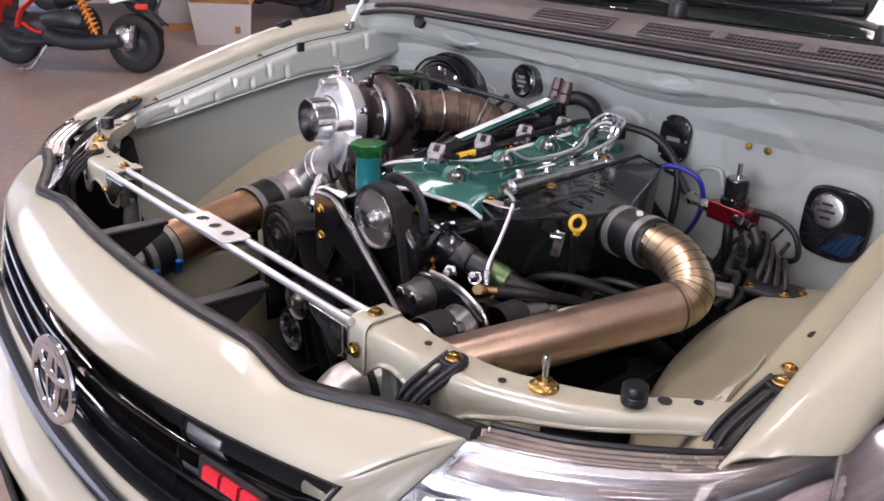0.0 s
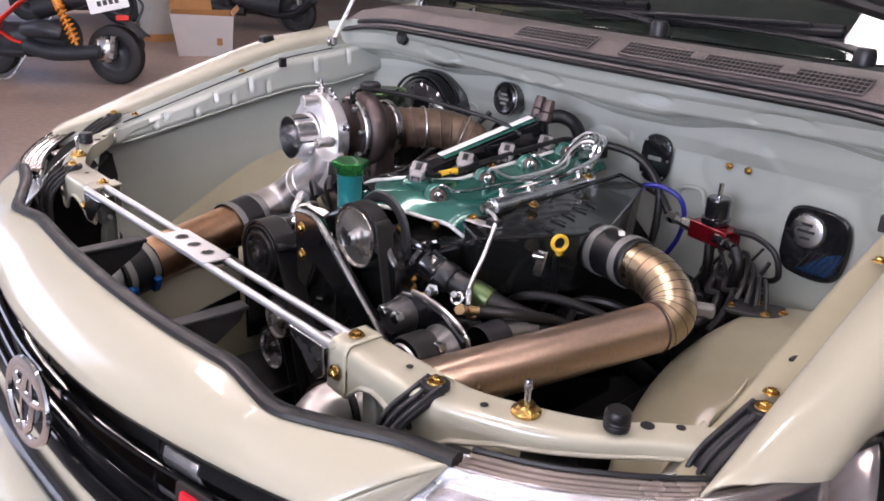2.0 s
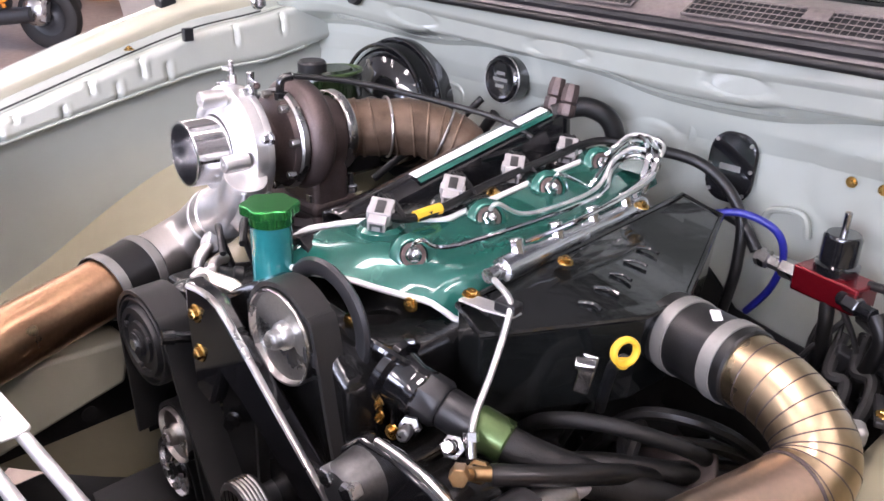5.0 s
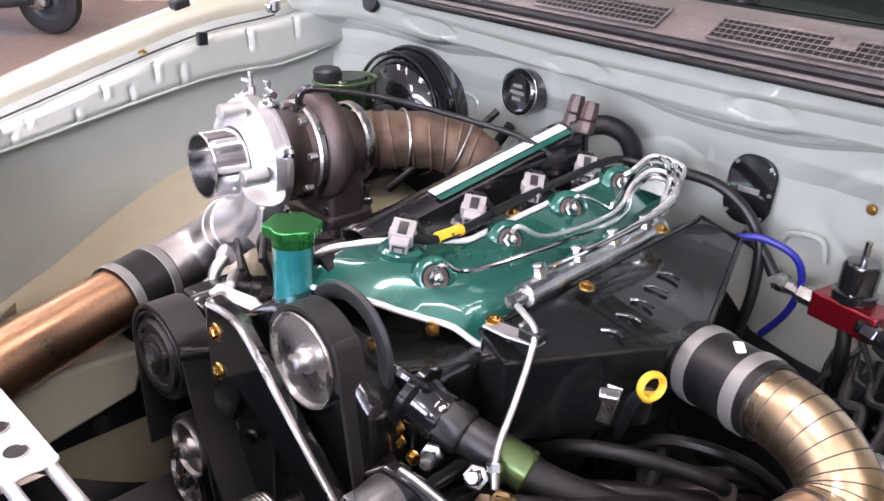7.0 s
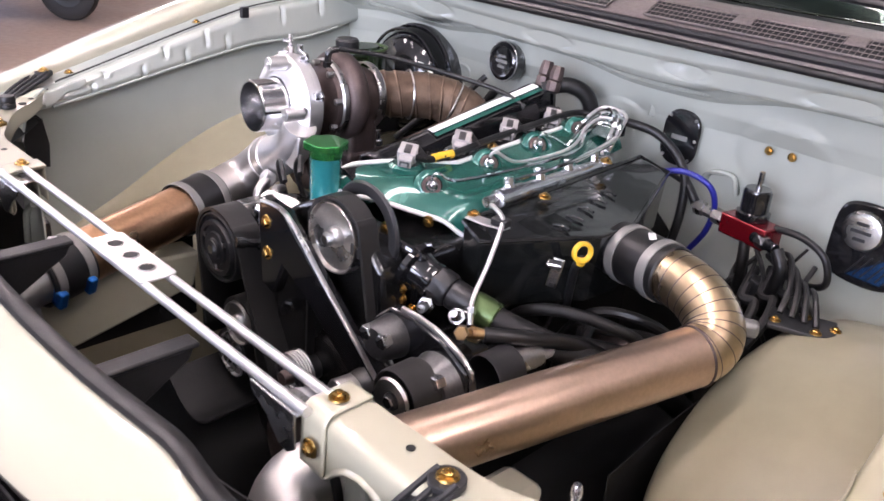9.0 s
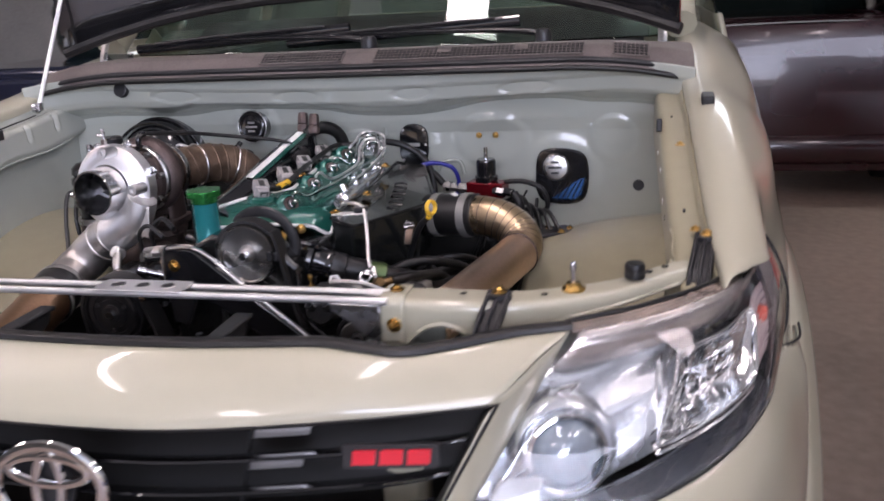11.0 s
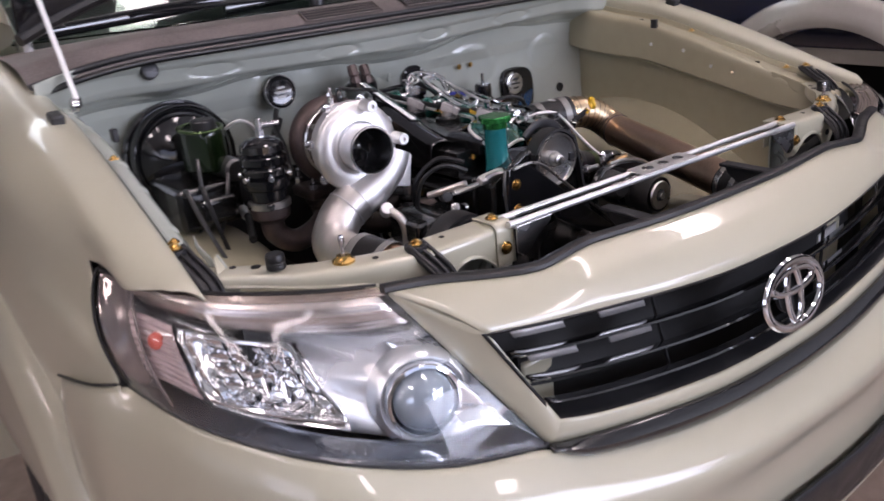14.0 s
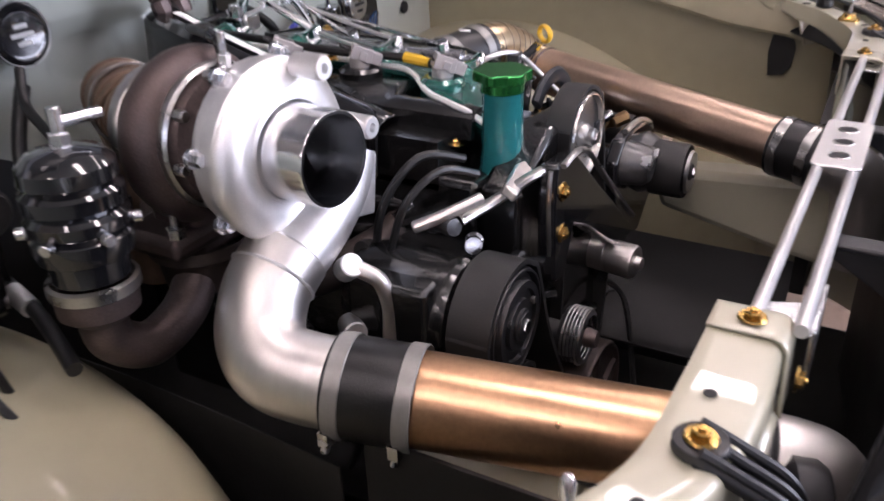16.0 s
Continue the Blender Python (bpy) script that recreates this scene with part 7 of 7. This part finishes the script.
# black sheet added to darken the rail under the charge pipe
P("rail_shade", join(box((-.4165, .15, .74), (-.4125, .54, .935)), sheet(lambda u, v: Vector((-.4165 + .018 * v, .15 + .38 * u, ip(.15 + .38 * u, [(.15, .926), (.52, .898)]))), 6, 2)), DARKINT, car, "black sheet that darkens the rail")
P("rail_hole", disc(.011, .002, (-.3495, .45, .805), (1, 0, 0), 16), DARKINT, car)
# black sheets added low in the bay to stand in for its shade
P("side_shade", sheet(lambda u, v: Vector((-.428 + .012 * math.sin(math.pi * u), .56 + .58 * u, .90 - .22 * v)), 12, 5), DARKINT, car, "black sheet standing for shade beside the wheel housing", thick=.003)
P("inner_shade", sheet(lambda u, v: Vector((.10 + .33 * u, .30 + .84 * v, .74 - .10 * math.sin(math.pi * u))), 8, 12), DARKINT, car, "black sheet standing for shade beside the engine", thick=.004)
P("inner_shade", sheet(lambda u, v: Vector((-.30 + .16 * u, .42 + .72 * v, .72 - .05 * math.sin(math.pi * u))), 8, 12), DARKINT, car, "black sheet standing for shade beside the engine", thick=.004)
P("firewall_shade", sheet(lambda u, v: Vector((-.70 + 1.11 * u, 1.148 + .003 * math.sin(20 * u), ip(u, [(0, 1.05), (.35, 1.06), (.45, 1.0), (.74, .985), (.80, .93), (1, .91)]) + .012 * math.sin(12 * u) - .45 * v)), 30, 8), DARKINT, car, "black sheet standing for shade on the lower firewall", thick=.004)
P("side_shade", sheet(lambda u, v: Vector((.428 - .012 * math.sin(math.pi * u), .62 + .52 * u, .865 - .18 * v)), 12, 5), DARKINT, car, "black sheet standing for shade beside the wheel housing", thick=.003)


# ---- vehicles and things behind ----
def tyre_wheel(parent, at, r, w, rim=BRUSHAL, bars=False):
    t = P("wheel", lathe([(r * .58, -w * .40), (r * .68, -w * .52), (r * .90, -w * .5), (r * .98, -w * .36), (r, 0), (r * .98, w * .36), (r * .90, w * .5), (r * .68, w * .52), (r * .58, w * .40)], at, (1, 0, 0), 48), TYRE, parent, "black tyre")
    P("rim", lathe([(0, -.02), (r * .15, -.02), (r * .2, -.01), (r * .5, .0), (r * .56, -w * .38), (r * .6, -w * .4)], at, (1, 0, 0), 32), rim, t)
    P("rim_back", lathe([(0, w * .3), (r * .5, w * .3), (r * .58, w * .4)], at, (1, 0, 0), 32), rim, t)
    for k in range(40):
        a = 2 * math.pi * k / 40
        P("tread_block", box((-w * .46, -.012, r - .012), (w * .46, .012, r + .006), pose(*at, math.degrees(a), 0, 0)), TYRE, t)
    if bars:
        for k in range(13):
            a = radians(150 + 7 * k)
            P("letter_bar", box((-w * .530, -.009, r * .75), (-w * .515, .009, r * .84), pose(*at, math.degrees(a), 0, 0)), WHITE, t, "plain white raised bar")
    return t


# dark pickup parked beside
pk = thing("parked_pickup", (2.6, 0, 0), "blue-black pickup with silver-grey lower body and wheel flares", "car")
P("bed_side", sheet(lambda u, v: Vector((1.78 + .05 * math.sin(math.pi * v) * -1 + .02 * v, 1.90 - 4.6 * u, .98 + .45 * v)), 20, 8), NAVY, pk, "blue-black body side", thick=.03)
P("tailgate", box((1.80, 1.86, .98), (3.40, 1.92, 1.44)), NAVY, pk, bevel=.02)
P("cab", box((1.86, -2.6, 1.40), (3.34, -.6, 1.95)), NAVY, pk, bevel=.12)
P("front_body", box((1.82, -3.75, .55), (3.38, -2.65, 1.08)), NAVY, pk, "blue-black bonnet and front", bevel=.08)
P("windscreen", sheet(lambda u, v: Vector((1.95 + 1.30 * u, -2.78 + .22 * v, 1.10 + .75 * v)), 8, 4), WIND, pk, "dark windscreen", thick=.01)
for x_ in (1.85, 3.35):
    P("cab_window", box((x_ - .012, -2.3, 1.50), (x_ + .012, -.9, 1.86)), WIND, pk, "dark cab window", bevel=.005)
P("cab_lower", box((1.84, -2.68, .55), (3.38, -.6, 1.42)), NAVY, pk, bevel=.03)
P("bed_top", box((1.80, -.6, 1.36), (3.40, 1.88, 1.42)), NAVY, pk, bevel=.01)
P("far_side", box((3.36, -2.7, .6), (3.42, 1.9, 1.43)), NAVY, pk, bevel=.02)


for y0, y1 in ((1.90, 1.38), (.42, -1.5)):
    P("lower_side", sheet(lambda u, v: Vector((1.765 + .02 * v, y0 + (y1 - y0) * u, .50 + .49 * v)), 10, 6), GREYLOW, pk, "silver-grey lower body", thick=.02)
P("lower_side", sheet(lambda u, v: Vector((1.785, 1.38 - .96 * u, .93 + .06 * v)), 6, 2), GREYLOW, pk, thick=.01)
P("rear_bumper", box((1.80, 1.88, .52), (3.38, 2.02, .78)), GREYLOW, pk, bevel=.03)
P("wheel_flare", sheet(lambda u, v: Vector((ip(v, [(0, 1.775), (.3, 1.735), (.7, 1.70), (.9, 1.705), (1, 1.78)]), .95 - ip(v, [(0, .59), (.4, .565), (.75, .49), (1, .46)]) * math.cos(radians(-12 + 204 * u)), .58 + ip(v, [(0, .61), (.4, .585), (.75, .50), (1, .47)]) * math.sin(radians(-12 + 204 * u)))), 40, 10), GREYLOW, pk, "silver-grey wheel flare", thick=.006)
P("arch_liner", lathe([(.50, 0), (.50, .45), (0, .45)], (1.79, .95, .58), (1, 0, 0), 36), DARKINT, pk)
tyre_wheel(pk, (1.93, .95, .39), .39, .25, STEEL, True)
tyre_wheel(pk, (1.93, -2.1, .39), .39, .25, STEEL)
for k, (w, m_) in enumerate(((.05, RED), (.045, GREYSIL), (.05, GREYSIL), (.04, REDBADGE), (.04, GREYSIL))):
    P("side_mark", box((-.003, -w / 2, -.022), (.003, w / 2, .022), pose(1.728, 1.62 - .058 * k, 1.36 - .002 * k)), m_, pk, "plain lettering bar")


def plain_car(name, x0, y0, length, paint, label, sill=.38, lift=0.0):
    """A car seen in part: body, cabin, wheels, lamps; its nose looks towards -y."""
    t = thing(name, (x0 + .85, y0 + length / 2, 0), label, "car")
    zc, ra = (.42 - lift, .49) if lift else (.32, .38)
    def side(u, v):
        y = length * u
        zt = ip(y, [(0, .80), (.06, .95), (.35, 1.08), (1.2, 1.18), (length, 1.15)])
        low = sill
        for yc in (.85, length - .8):
            if abs(y - yc) < ra:
                low = max(low, zc + math.sqrt(ra * ra - (y - yc) ** 2))
        z = low + (zt - low) * v
        nose = .30 * max(0, 1 - y / .55) ** 2
        return Vector((x0 + .03 * math.sin(math.pi * v) * -1 + nose + .05 * v * v, y0 + y, z))
    P("side_panel", sheet(side, 96, 12), paint, t, thick=.02)
    P("side_panel", sheet(lambda u, v: Vector((2 * x0 + 1.7 - side(u, v).x, side(u, v).y, side(u, v).z)), 96, 12), paint, t, thick=.02)
    P("rear_panel", sheet(lambda u, v: Vector((x0 + .03 + 1.64 * u, y0 + length - .01 + .05 * math.sin(math.pi * v) + .04 * math.sin(math.pi * u), sill + (1.15 - sill) * v)), 16, 10), paint, t, thick=.02)
    P("rear_bumper", sheet(lambda u, v: Vector((x0 + .02 + 1.66 * u, y0 + length + .07 * math.sin(math.pi * v) ** .5 + .03 * math.sin(math.pi * u), sill + .04 + .22 * v)), 16, 8), paint, t, thick=.02)
    P("tail_light", box((x0 + .02, y0 + length - .06, .86), (x0 + .20, y0 + length + .035, 1.04)), TAILR, t, "dark red tail light", bevel=.02)
    P("tail_light", box((x0 + 1.50, y0 + length - .06, .86), (x0 + 1.68, y0 + length + .035, 1.04)), TAILR, t, "dark red tail light", bevel=.02)
    P("rear_deck", sheet(lambda u, v: Vector((x0 + .06 + 1.58 * u, y0 + length - .75 + .76 * v, 1.155 + .012 * math.sin(math.pi * u))), 10, 4), paint, t, thick=.02)
    P("front_panel", sheet(lambda u, v: Vector((x0 + .28 + (1.7 - .56) * u, y0 + .02 - .07 * math.sin(math.pi * u), .38 + .50 * v)), 16, 8), paint, t, thick=.02)
    P("bonnet", sheet(lambda u, v: Vector((x0 + .08 + (1.7 - .16) * u, y0 + .05 + 1.15 * v, .90 + .24 * v ** .6 + .05 * math.sin(math.pi * u))), 16, 10), paint, t, thick=.02)
    P("cabin", sheet(lambda u, v: Vector((x0 + .12 + .18 * v + (1.7 - .24 - .36 * v) * u, y0 + 1.15 + .7 * v, 1.14 + .5 * v)), 10, 6), WIND, t, "dark glass", thick=.02)
    P("cabin_side", sheet(lambda u, v: Vector((x0 + .07 + .2 * v, y0 + 1.2 + .65 * v + (length - 1.9 - .7 * v) * u, 1.15 + .5 * v)), 12, 6), WIND, t, "dark glass", thick=.02)
    P("roof", box((x0 + .28, y0 + 1.85, 1.63), (x0 + 1.42, y0 + length - .6, 1.68)), paint, t, bevel=.02)
    P("headlight", sheet(lambda u, v: Vector((x0 + .015 + .22 * u * u + .02, y0 + .42 - .36 * u, .86 + .16 * v + .02 * u)), 10, 6), HALO, t, "clear headlight", thick=.03)
    P("fog_recess", sheet(lambda u, v: Vector((x0 + .12 + .16 * u, y0 + .16 - .13 * u, .50 + .16 * v)), 6, 4), BLACKPL, t, thick=.02)
    P("arch", lathe([(ra, 0), (ra, .34), (0, .34)], (x0 + .03, y0 + .85, zc), (1, 0, 0), 32), DARKINT, t)
    for y in (y0 + .85, y0 + length - .8):
        if lift:
            tyre_wheel(t, (x0 + .14, y, .42), .42, .26, DARKMET)
        else:
            w = P("wheel", lathe([(.18, -.1), (.28, -.11), (.31, -.07), (.32, 0), (.31, .08)], (x0 + .12, y, .32), (1, 0, 0), 36), TYRE, t, "black tyre")
            P("rim", lathe([(0, -.06), (.05, -.06), (.17, -.04), (.19, -.09)], (x0 + .12, y, .32), (1, 0, 0), 20), STEEL, w)
    P("mirror", box((x0 - .16, y0 + 1.35, 1.12), (x0 + .02, y0 + 1.45, 1.26)), paint, t, bevel=.03)
    P("side_marker", prism(rounded(.05, .03, .008), .008, axes((x0 + .02, y0 + .50, .94), (-1, 0, 0))), BLACKPL, t, "dark side marker")
    if lift:
        for c in t.children:
            if not c.name.startswith("wheel"):
                c.location.z = lift
    return t


rc_ = plain_car("red_car", 2.5, 3.0, 3.2, REDCAR, "tall bright red off-road car with clear headlights", .30, .04)
rc_.location, rc_.rotation_euler, rc_.scale = (3.79, 5.94, 0), (0, 0, 0), (1.25, 1.25, 1.25)
mc_ = plain_car("maroon_car", 2.25, 5.7, 3.0, MAROON, "dark maroon car in shade", .22)
mc_.location, mc_.rotation_euler = (1.66, 6.62, 0), (0, 0, radians(178))

# dark van on the far left
dk = thing("dark_car", (-4.6, 5.2, 0), "black car with a silver side strip in shade", "car")
P("side_panel", sheet(lambda u, v: Vector((-3.75 + .04 * math.sin(math.pi * v), 3.3 + 4.2 * u, .35 + .85 * v)), 20, 8), NAVY, dk, thick=.03)
P("front_panel", box((-5.3, 3.28, .35), (-3.8, 3.34, 1.0)), NAVY, dk, bevel=.03)
P("bonnet", box((-5.3, 3.3, .98), (-3.8, 4.5, 1.08)), NAVY, dk, bevel=.04)
P("cabin", box((-5.2, 4.4, 1.05), (-3.85, 7.2, 1.6)), WIND, dk, bevel=.15)
P("side_strip", box((-3.72, 3.4, .78), (-3.70, 7.4, .86)), GREYLOW, dk, "silver side strip", bevel=.005)
for y in (4.1, 6.7):
    w = P("wheel", lathe([(.18, -.1), (.28, -.11), (.31, -.07), (.32, 0), (.31, .08)], (-3.85, y, .32), (-1, 0, 0), 36), TYRE, dk, "black tyre")
    P("rim", lathe([(0, .0), (.17, .02), (.19, .06)], (-3.85, y, .32), (1, 0, 0), 20), STEEL, w)
P("mirror", box((-3.76, 4.55, 1.10), (-3.55, 4.67, 1.25)), NAVY, dk, bevel=.03)


dk.location += Vector((.85, 1.45, 0))


# scooters
def scooter(at, turn, red, label):
    t = thing("scooter", at, label, "scooter", "parked scooters")
    m = pose(*at, 0, 0, turn)
    g = lambda x, y, z: m @ Vector((x, y, z))
    r3 = m.to_3x3()
    d = r3 @ Vector((0, 1, 0))
    shell = REDCAR if red else PALEPL
    for x in (-.62, .62):
        w = P("wheel", lathe([(.150, -.045), (.175, -.062), (.225, -.066), (.258, -.046), (.268, 0), (.258, .046), (.225, .066), (.175, .062), (.150, .045)], g(x, 0, .27), d, 40), TYRE, t, "black tyre")
        P("rim", lathe([(0, -.050), (.060, -.050), (.075, -.038), (.120, -.030), (.150, -.044)], g(x, 0, .27), d, 30), SCOOTBLK, w, "dark cast wheel")
        P("rim", lathe([(0, .050), (.060, .050), (.120, .030), (.150, .044)], g(x, 0, .27), d, 30), SCOOTBLK, w)
    P("drive_case", tube([g(-.16, -.13, .32), g(.08, -.15, .27), g(.32, -.15, .28), g(.56, -.14, .31)], .088, 16, 6, flat=.8, radii=lambda k: 1.12 - .25 * k), SCOOTBLK, t, "dark drive case")
    P("hub_drum", join(lathe([(0, .075), (.050, .075), (.085, .060), (.112, .040), (.118, 0)], g(.56, -.075, .32), -d, 26), box((-.022, -.16, .24), (.022, -.10, .44), m @ pose(.60, 0, .02, 0, 12, 0))), STEEL, t, "grey cast hub and arm")
    P("air_box", tube([g(-.16, -.16, .46), g(.05, -.18, .48), g(.22, -.16, .45)], .105, 16, 6, flat=.8, radii=lambda k: 1 - .25 * (2 * k - 1) ** 2), SCOOTBLK, t, "dark rounded air box")
    P("exhaust", tube([g(.1, .15, .25), g(.4, .17, .27), g(.78, .18, .36)], .055, 14), SCOOTBLK, t)
    P("shock_absorber", join(tube([g(.36, -.20, .36), g(.17, -.18, .80)], .017, 10), tube([g(.225, -.187, .66), g(.17, -.18, .80)], .040, 14)), SPRINGO, t, "gold shock absorber body")
    a, b = Vector((.352, -.198, .385)), Vector((.215, -.186, .70))
    e = (b - a).normalized()
    p1 = e.cross(Vector((0, 1, 0))).normalized()
    p2 = e.cross(p1)
    P("spring", tube([g(*(a.lerp(b, k / 72) + (p1 * math.cos(k * math.pi / 4.5) + p2 * math.sin(k * math.pi / 4.5)) * .040)) for k in range(73)], .0095, 8, 2), SPRINGO, t, "orange coil spring")
    P("seat", tube([g(-.25, 0, .80), g(.1, 0, .84), g(.45, 0, .90), g(.7, 0, .92)], .13, 16, 8, flat=.5), SCOOTBLK, t, "black seat")
    P("tail_panel", tube([g(-.1, 0, .64), g(.3, 0, .74), g(.72, 0, .84)], .13, 14, 8, flat=.8, radii=lambda k: 1 - .5 * k), SCOOTBLK, t)
    P("engine_block", tube([g(-.42, .02, .34), g(-.12, .0, .36), g(.20, 0, .42)], .16, 14, 6), SCOOTBLK, t, "dark engine block")
    P("side_stripe", join(tube([g(-.04, -.17, .78), g(-.22, -.17, .66), g(-.40, -.16, .52), g(-.46, -.15, .38)], .036, 10, 6, flat=.6), tube([g(-.40, -.16, .42), g(-.30, -.17, .36), g(-.20, -.17, .34)], .024, 10, 6, flat=.6)), shell, t, "coloured side stripe")
    P("foot_board", tube([g(-.85, 0, .46), g(-.66, 0, .30), g(-.45, 0, .24), g(-.20, 0, .25)], .15, 12, 8, flat=.4), SCOOTBLK, t)
    P("leg_shield", prism([(-.18, -.3), (.18, -.3), (.14, .25), (-.14, .25)], .03, axes(g(-.62, 0, .68), r3 @ Vector((-.95, 0, .2)))), shell, t, bevel=.01)
    P("steering", join(tube([g(-.62, 0, .30), g(-.55, 0, .6), g(-.46, 0, 1.0)], .025, 10), tube([g(-.42, -.3, 1.02), g(-.46, 0, 1.0), g(-.42, .3, 1.02)], .015, 8)), IRONDK, t)
    P("mudguard", sheet(lambda u, v: g(ip(u, [(0, .50), (.4, .70), (.7, .82), (1, .93)]), -.075 + .15 * v, ip(u, [(0, .66), (.4, .60), (.7, .53), (1, .44)]) + .02 * math.sin(math.pi * v)), 10, 5), SCOOTBLK, t, "dark grey mudguard", thick=.012)
    P("tail_lamp", prism(rounded(.11, .05, .01), .03, axes(g(.735, -.05, .600), r3 @ Vector((.45, -.75, .35)))), REDCAR, t, "red rear reflector", bevel=.006)
    pl = P("plate", prism(rounded(.34, .25, .015), .006, axes(g(.62, -.09, .785), r3 @ Vector((.36, -.80, .28)), r3 @ Vector((-.25, 0, 1)))), WHITE, t, "plain white plate")
    mp = axes(g(.62, -.09, .785), r3 @ Vector((.36, -.80, .28)), r3 @ Vector((-.25, 0, 1)))
    for x, y, l in ((-.06, .055, .05), (.03, .055, .05), (-.075, -.05, .035), (-.025, -.05, .035), (.025, -.05, .035), (.075, -.05, .035)):
        P("plate_bar", prism(rounded(l, .045 if y < 0 else .03, .003), .002, mp @ Matrix.Translation((x, y, .006))), SCOOTBLK, pl, "plain dark bar")
    P("tail_arm", tube([g(.66, .10, .80), g(.78, .12, .78), g(.86, .10, .70), g(.80, .08, .56)], .012, 8, 5), SCOOTBLK, t)
    P("stand", tube([g(-.20, -.14, .22), g(-.30, -.20, .06), g(-.36, -.24, .012), g(-.44, -.25, .012)], .012, 8), STEEL, t)
    return t


scooter((-7.25, 2.52, 0), 38, True, "black and red scooter with orange rear spring")
scooter((-9.75, 6.15, 0), 215, False, "dark scooter with pale grey legshield by the wall")
scooter((-11.2, 4.2, 0), 50, False, "dark and pale scooter parked in the shade")
# cardboard box
cb = thing("cardboard_box", (-8.04, 4.46, 0), "open white-printed cardboard box on the floor", "box")
mc = pose(-8.04, 4.46, 0, 0, 0, 64)
quad = lambda a, b, c, d_: sheet(lambda u, v: mc @ Vector(a).lerp(Vector(b), u).lerp(Vector(d_).lerp(Vector(c), u), v), 2, 2)
lo_, hi_ = [(-.30, -.20, .004), (.28, -.20, .004), (.28, .20, .004), (-.30, .20, .004)], [(-.37, -.24, .47), (.31, -.24, .45), (.31, .24, .47), (-.37, .24, .47)]
for k in range(4):
    P("panel", quad(lo_[k], lo_[(k + 1) % 4], hi_[(k + 1) % 4], hi_[k]), BOXW, cb, "white printed card panel", smooth=False, thick=.006)
    P("lining", quad(*[(x * .97, y * .96, z + .004) for x, y, z in (lo_[k], lo_[(k + 1) % 4], hi_[(k + 1) % 4], hi_[k])]), CARDB, cb, "brown card inside", smooth=False)
P("base", quad(*lo_), CARDB, cb, smooth=False, thick=.006)
P("print_mark", quad((.12, -.2175, .13), (.18, -.2180, .13), (.18, -.2255, .21), (.12, -.2255, .21)), CARDB, cb, "small brown printed mark", smooth=False)
P("flap", quad((-.38, .24, .47), (.10, .24, .47), (.08, .31, .60), (-.36, .31, .60)), CARDB, cb, "brown card flap", smooth=False, thick=.005)
P("flap", quad((.31, -.20, .45), (.31, .22, .47), (.38, .20, .54), (.38, -.18, .53)), CARDB, cb, "brown card flap", smooth=False, thick=.005)
bk = thing("plastic_drum", (-9.36, 4.52, 0), "pale grey ribbed plastic drum on the floor", "drum")
P("shell", lathe([(.0, .004), (.20, .004), (.205, .02), (.215, .12), (.235, .46), (.245, .47), (.245, .49), (.236, .50), (.238, .53), (.248, .54), (.248, .56), (.238, .57), (.240, .60), (.250, .61), (.250, .64), (.235, .65), (.23, .60), (0, .58)], (-9.36, 4.52, 0), (0, 0, 1), 36), PALEPL, bk)
P("base_ring", lathe([(.205, .0), (.225, .0), (.228, .03), (.222, .09), (.214, .09)], (-9.36, 4.52, 0), (0, 0, 1), 36), CARDB, bk, "brown dirty base")
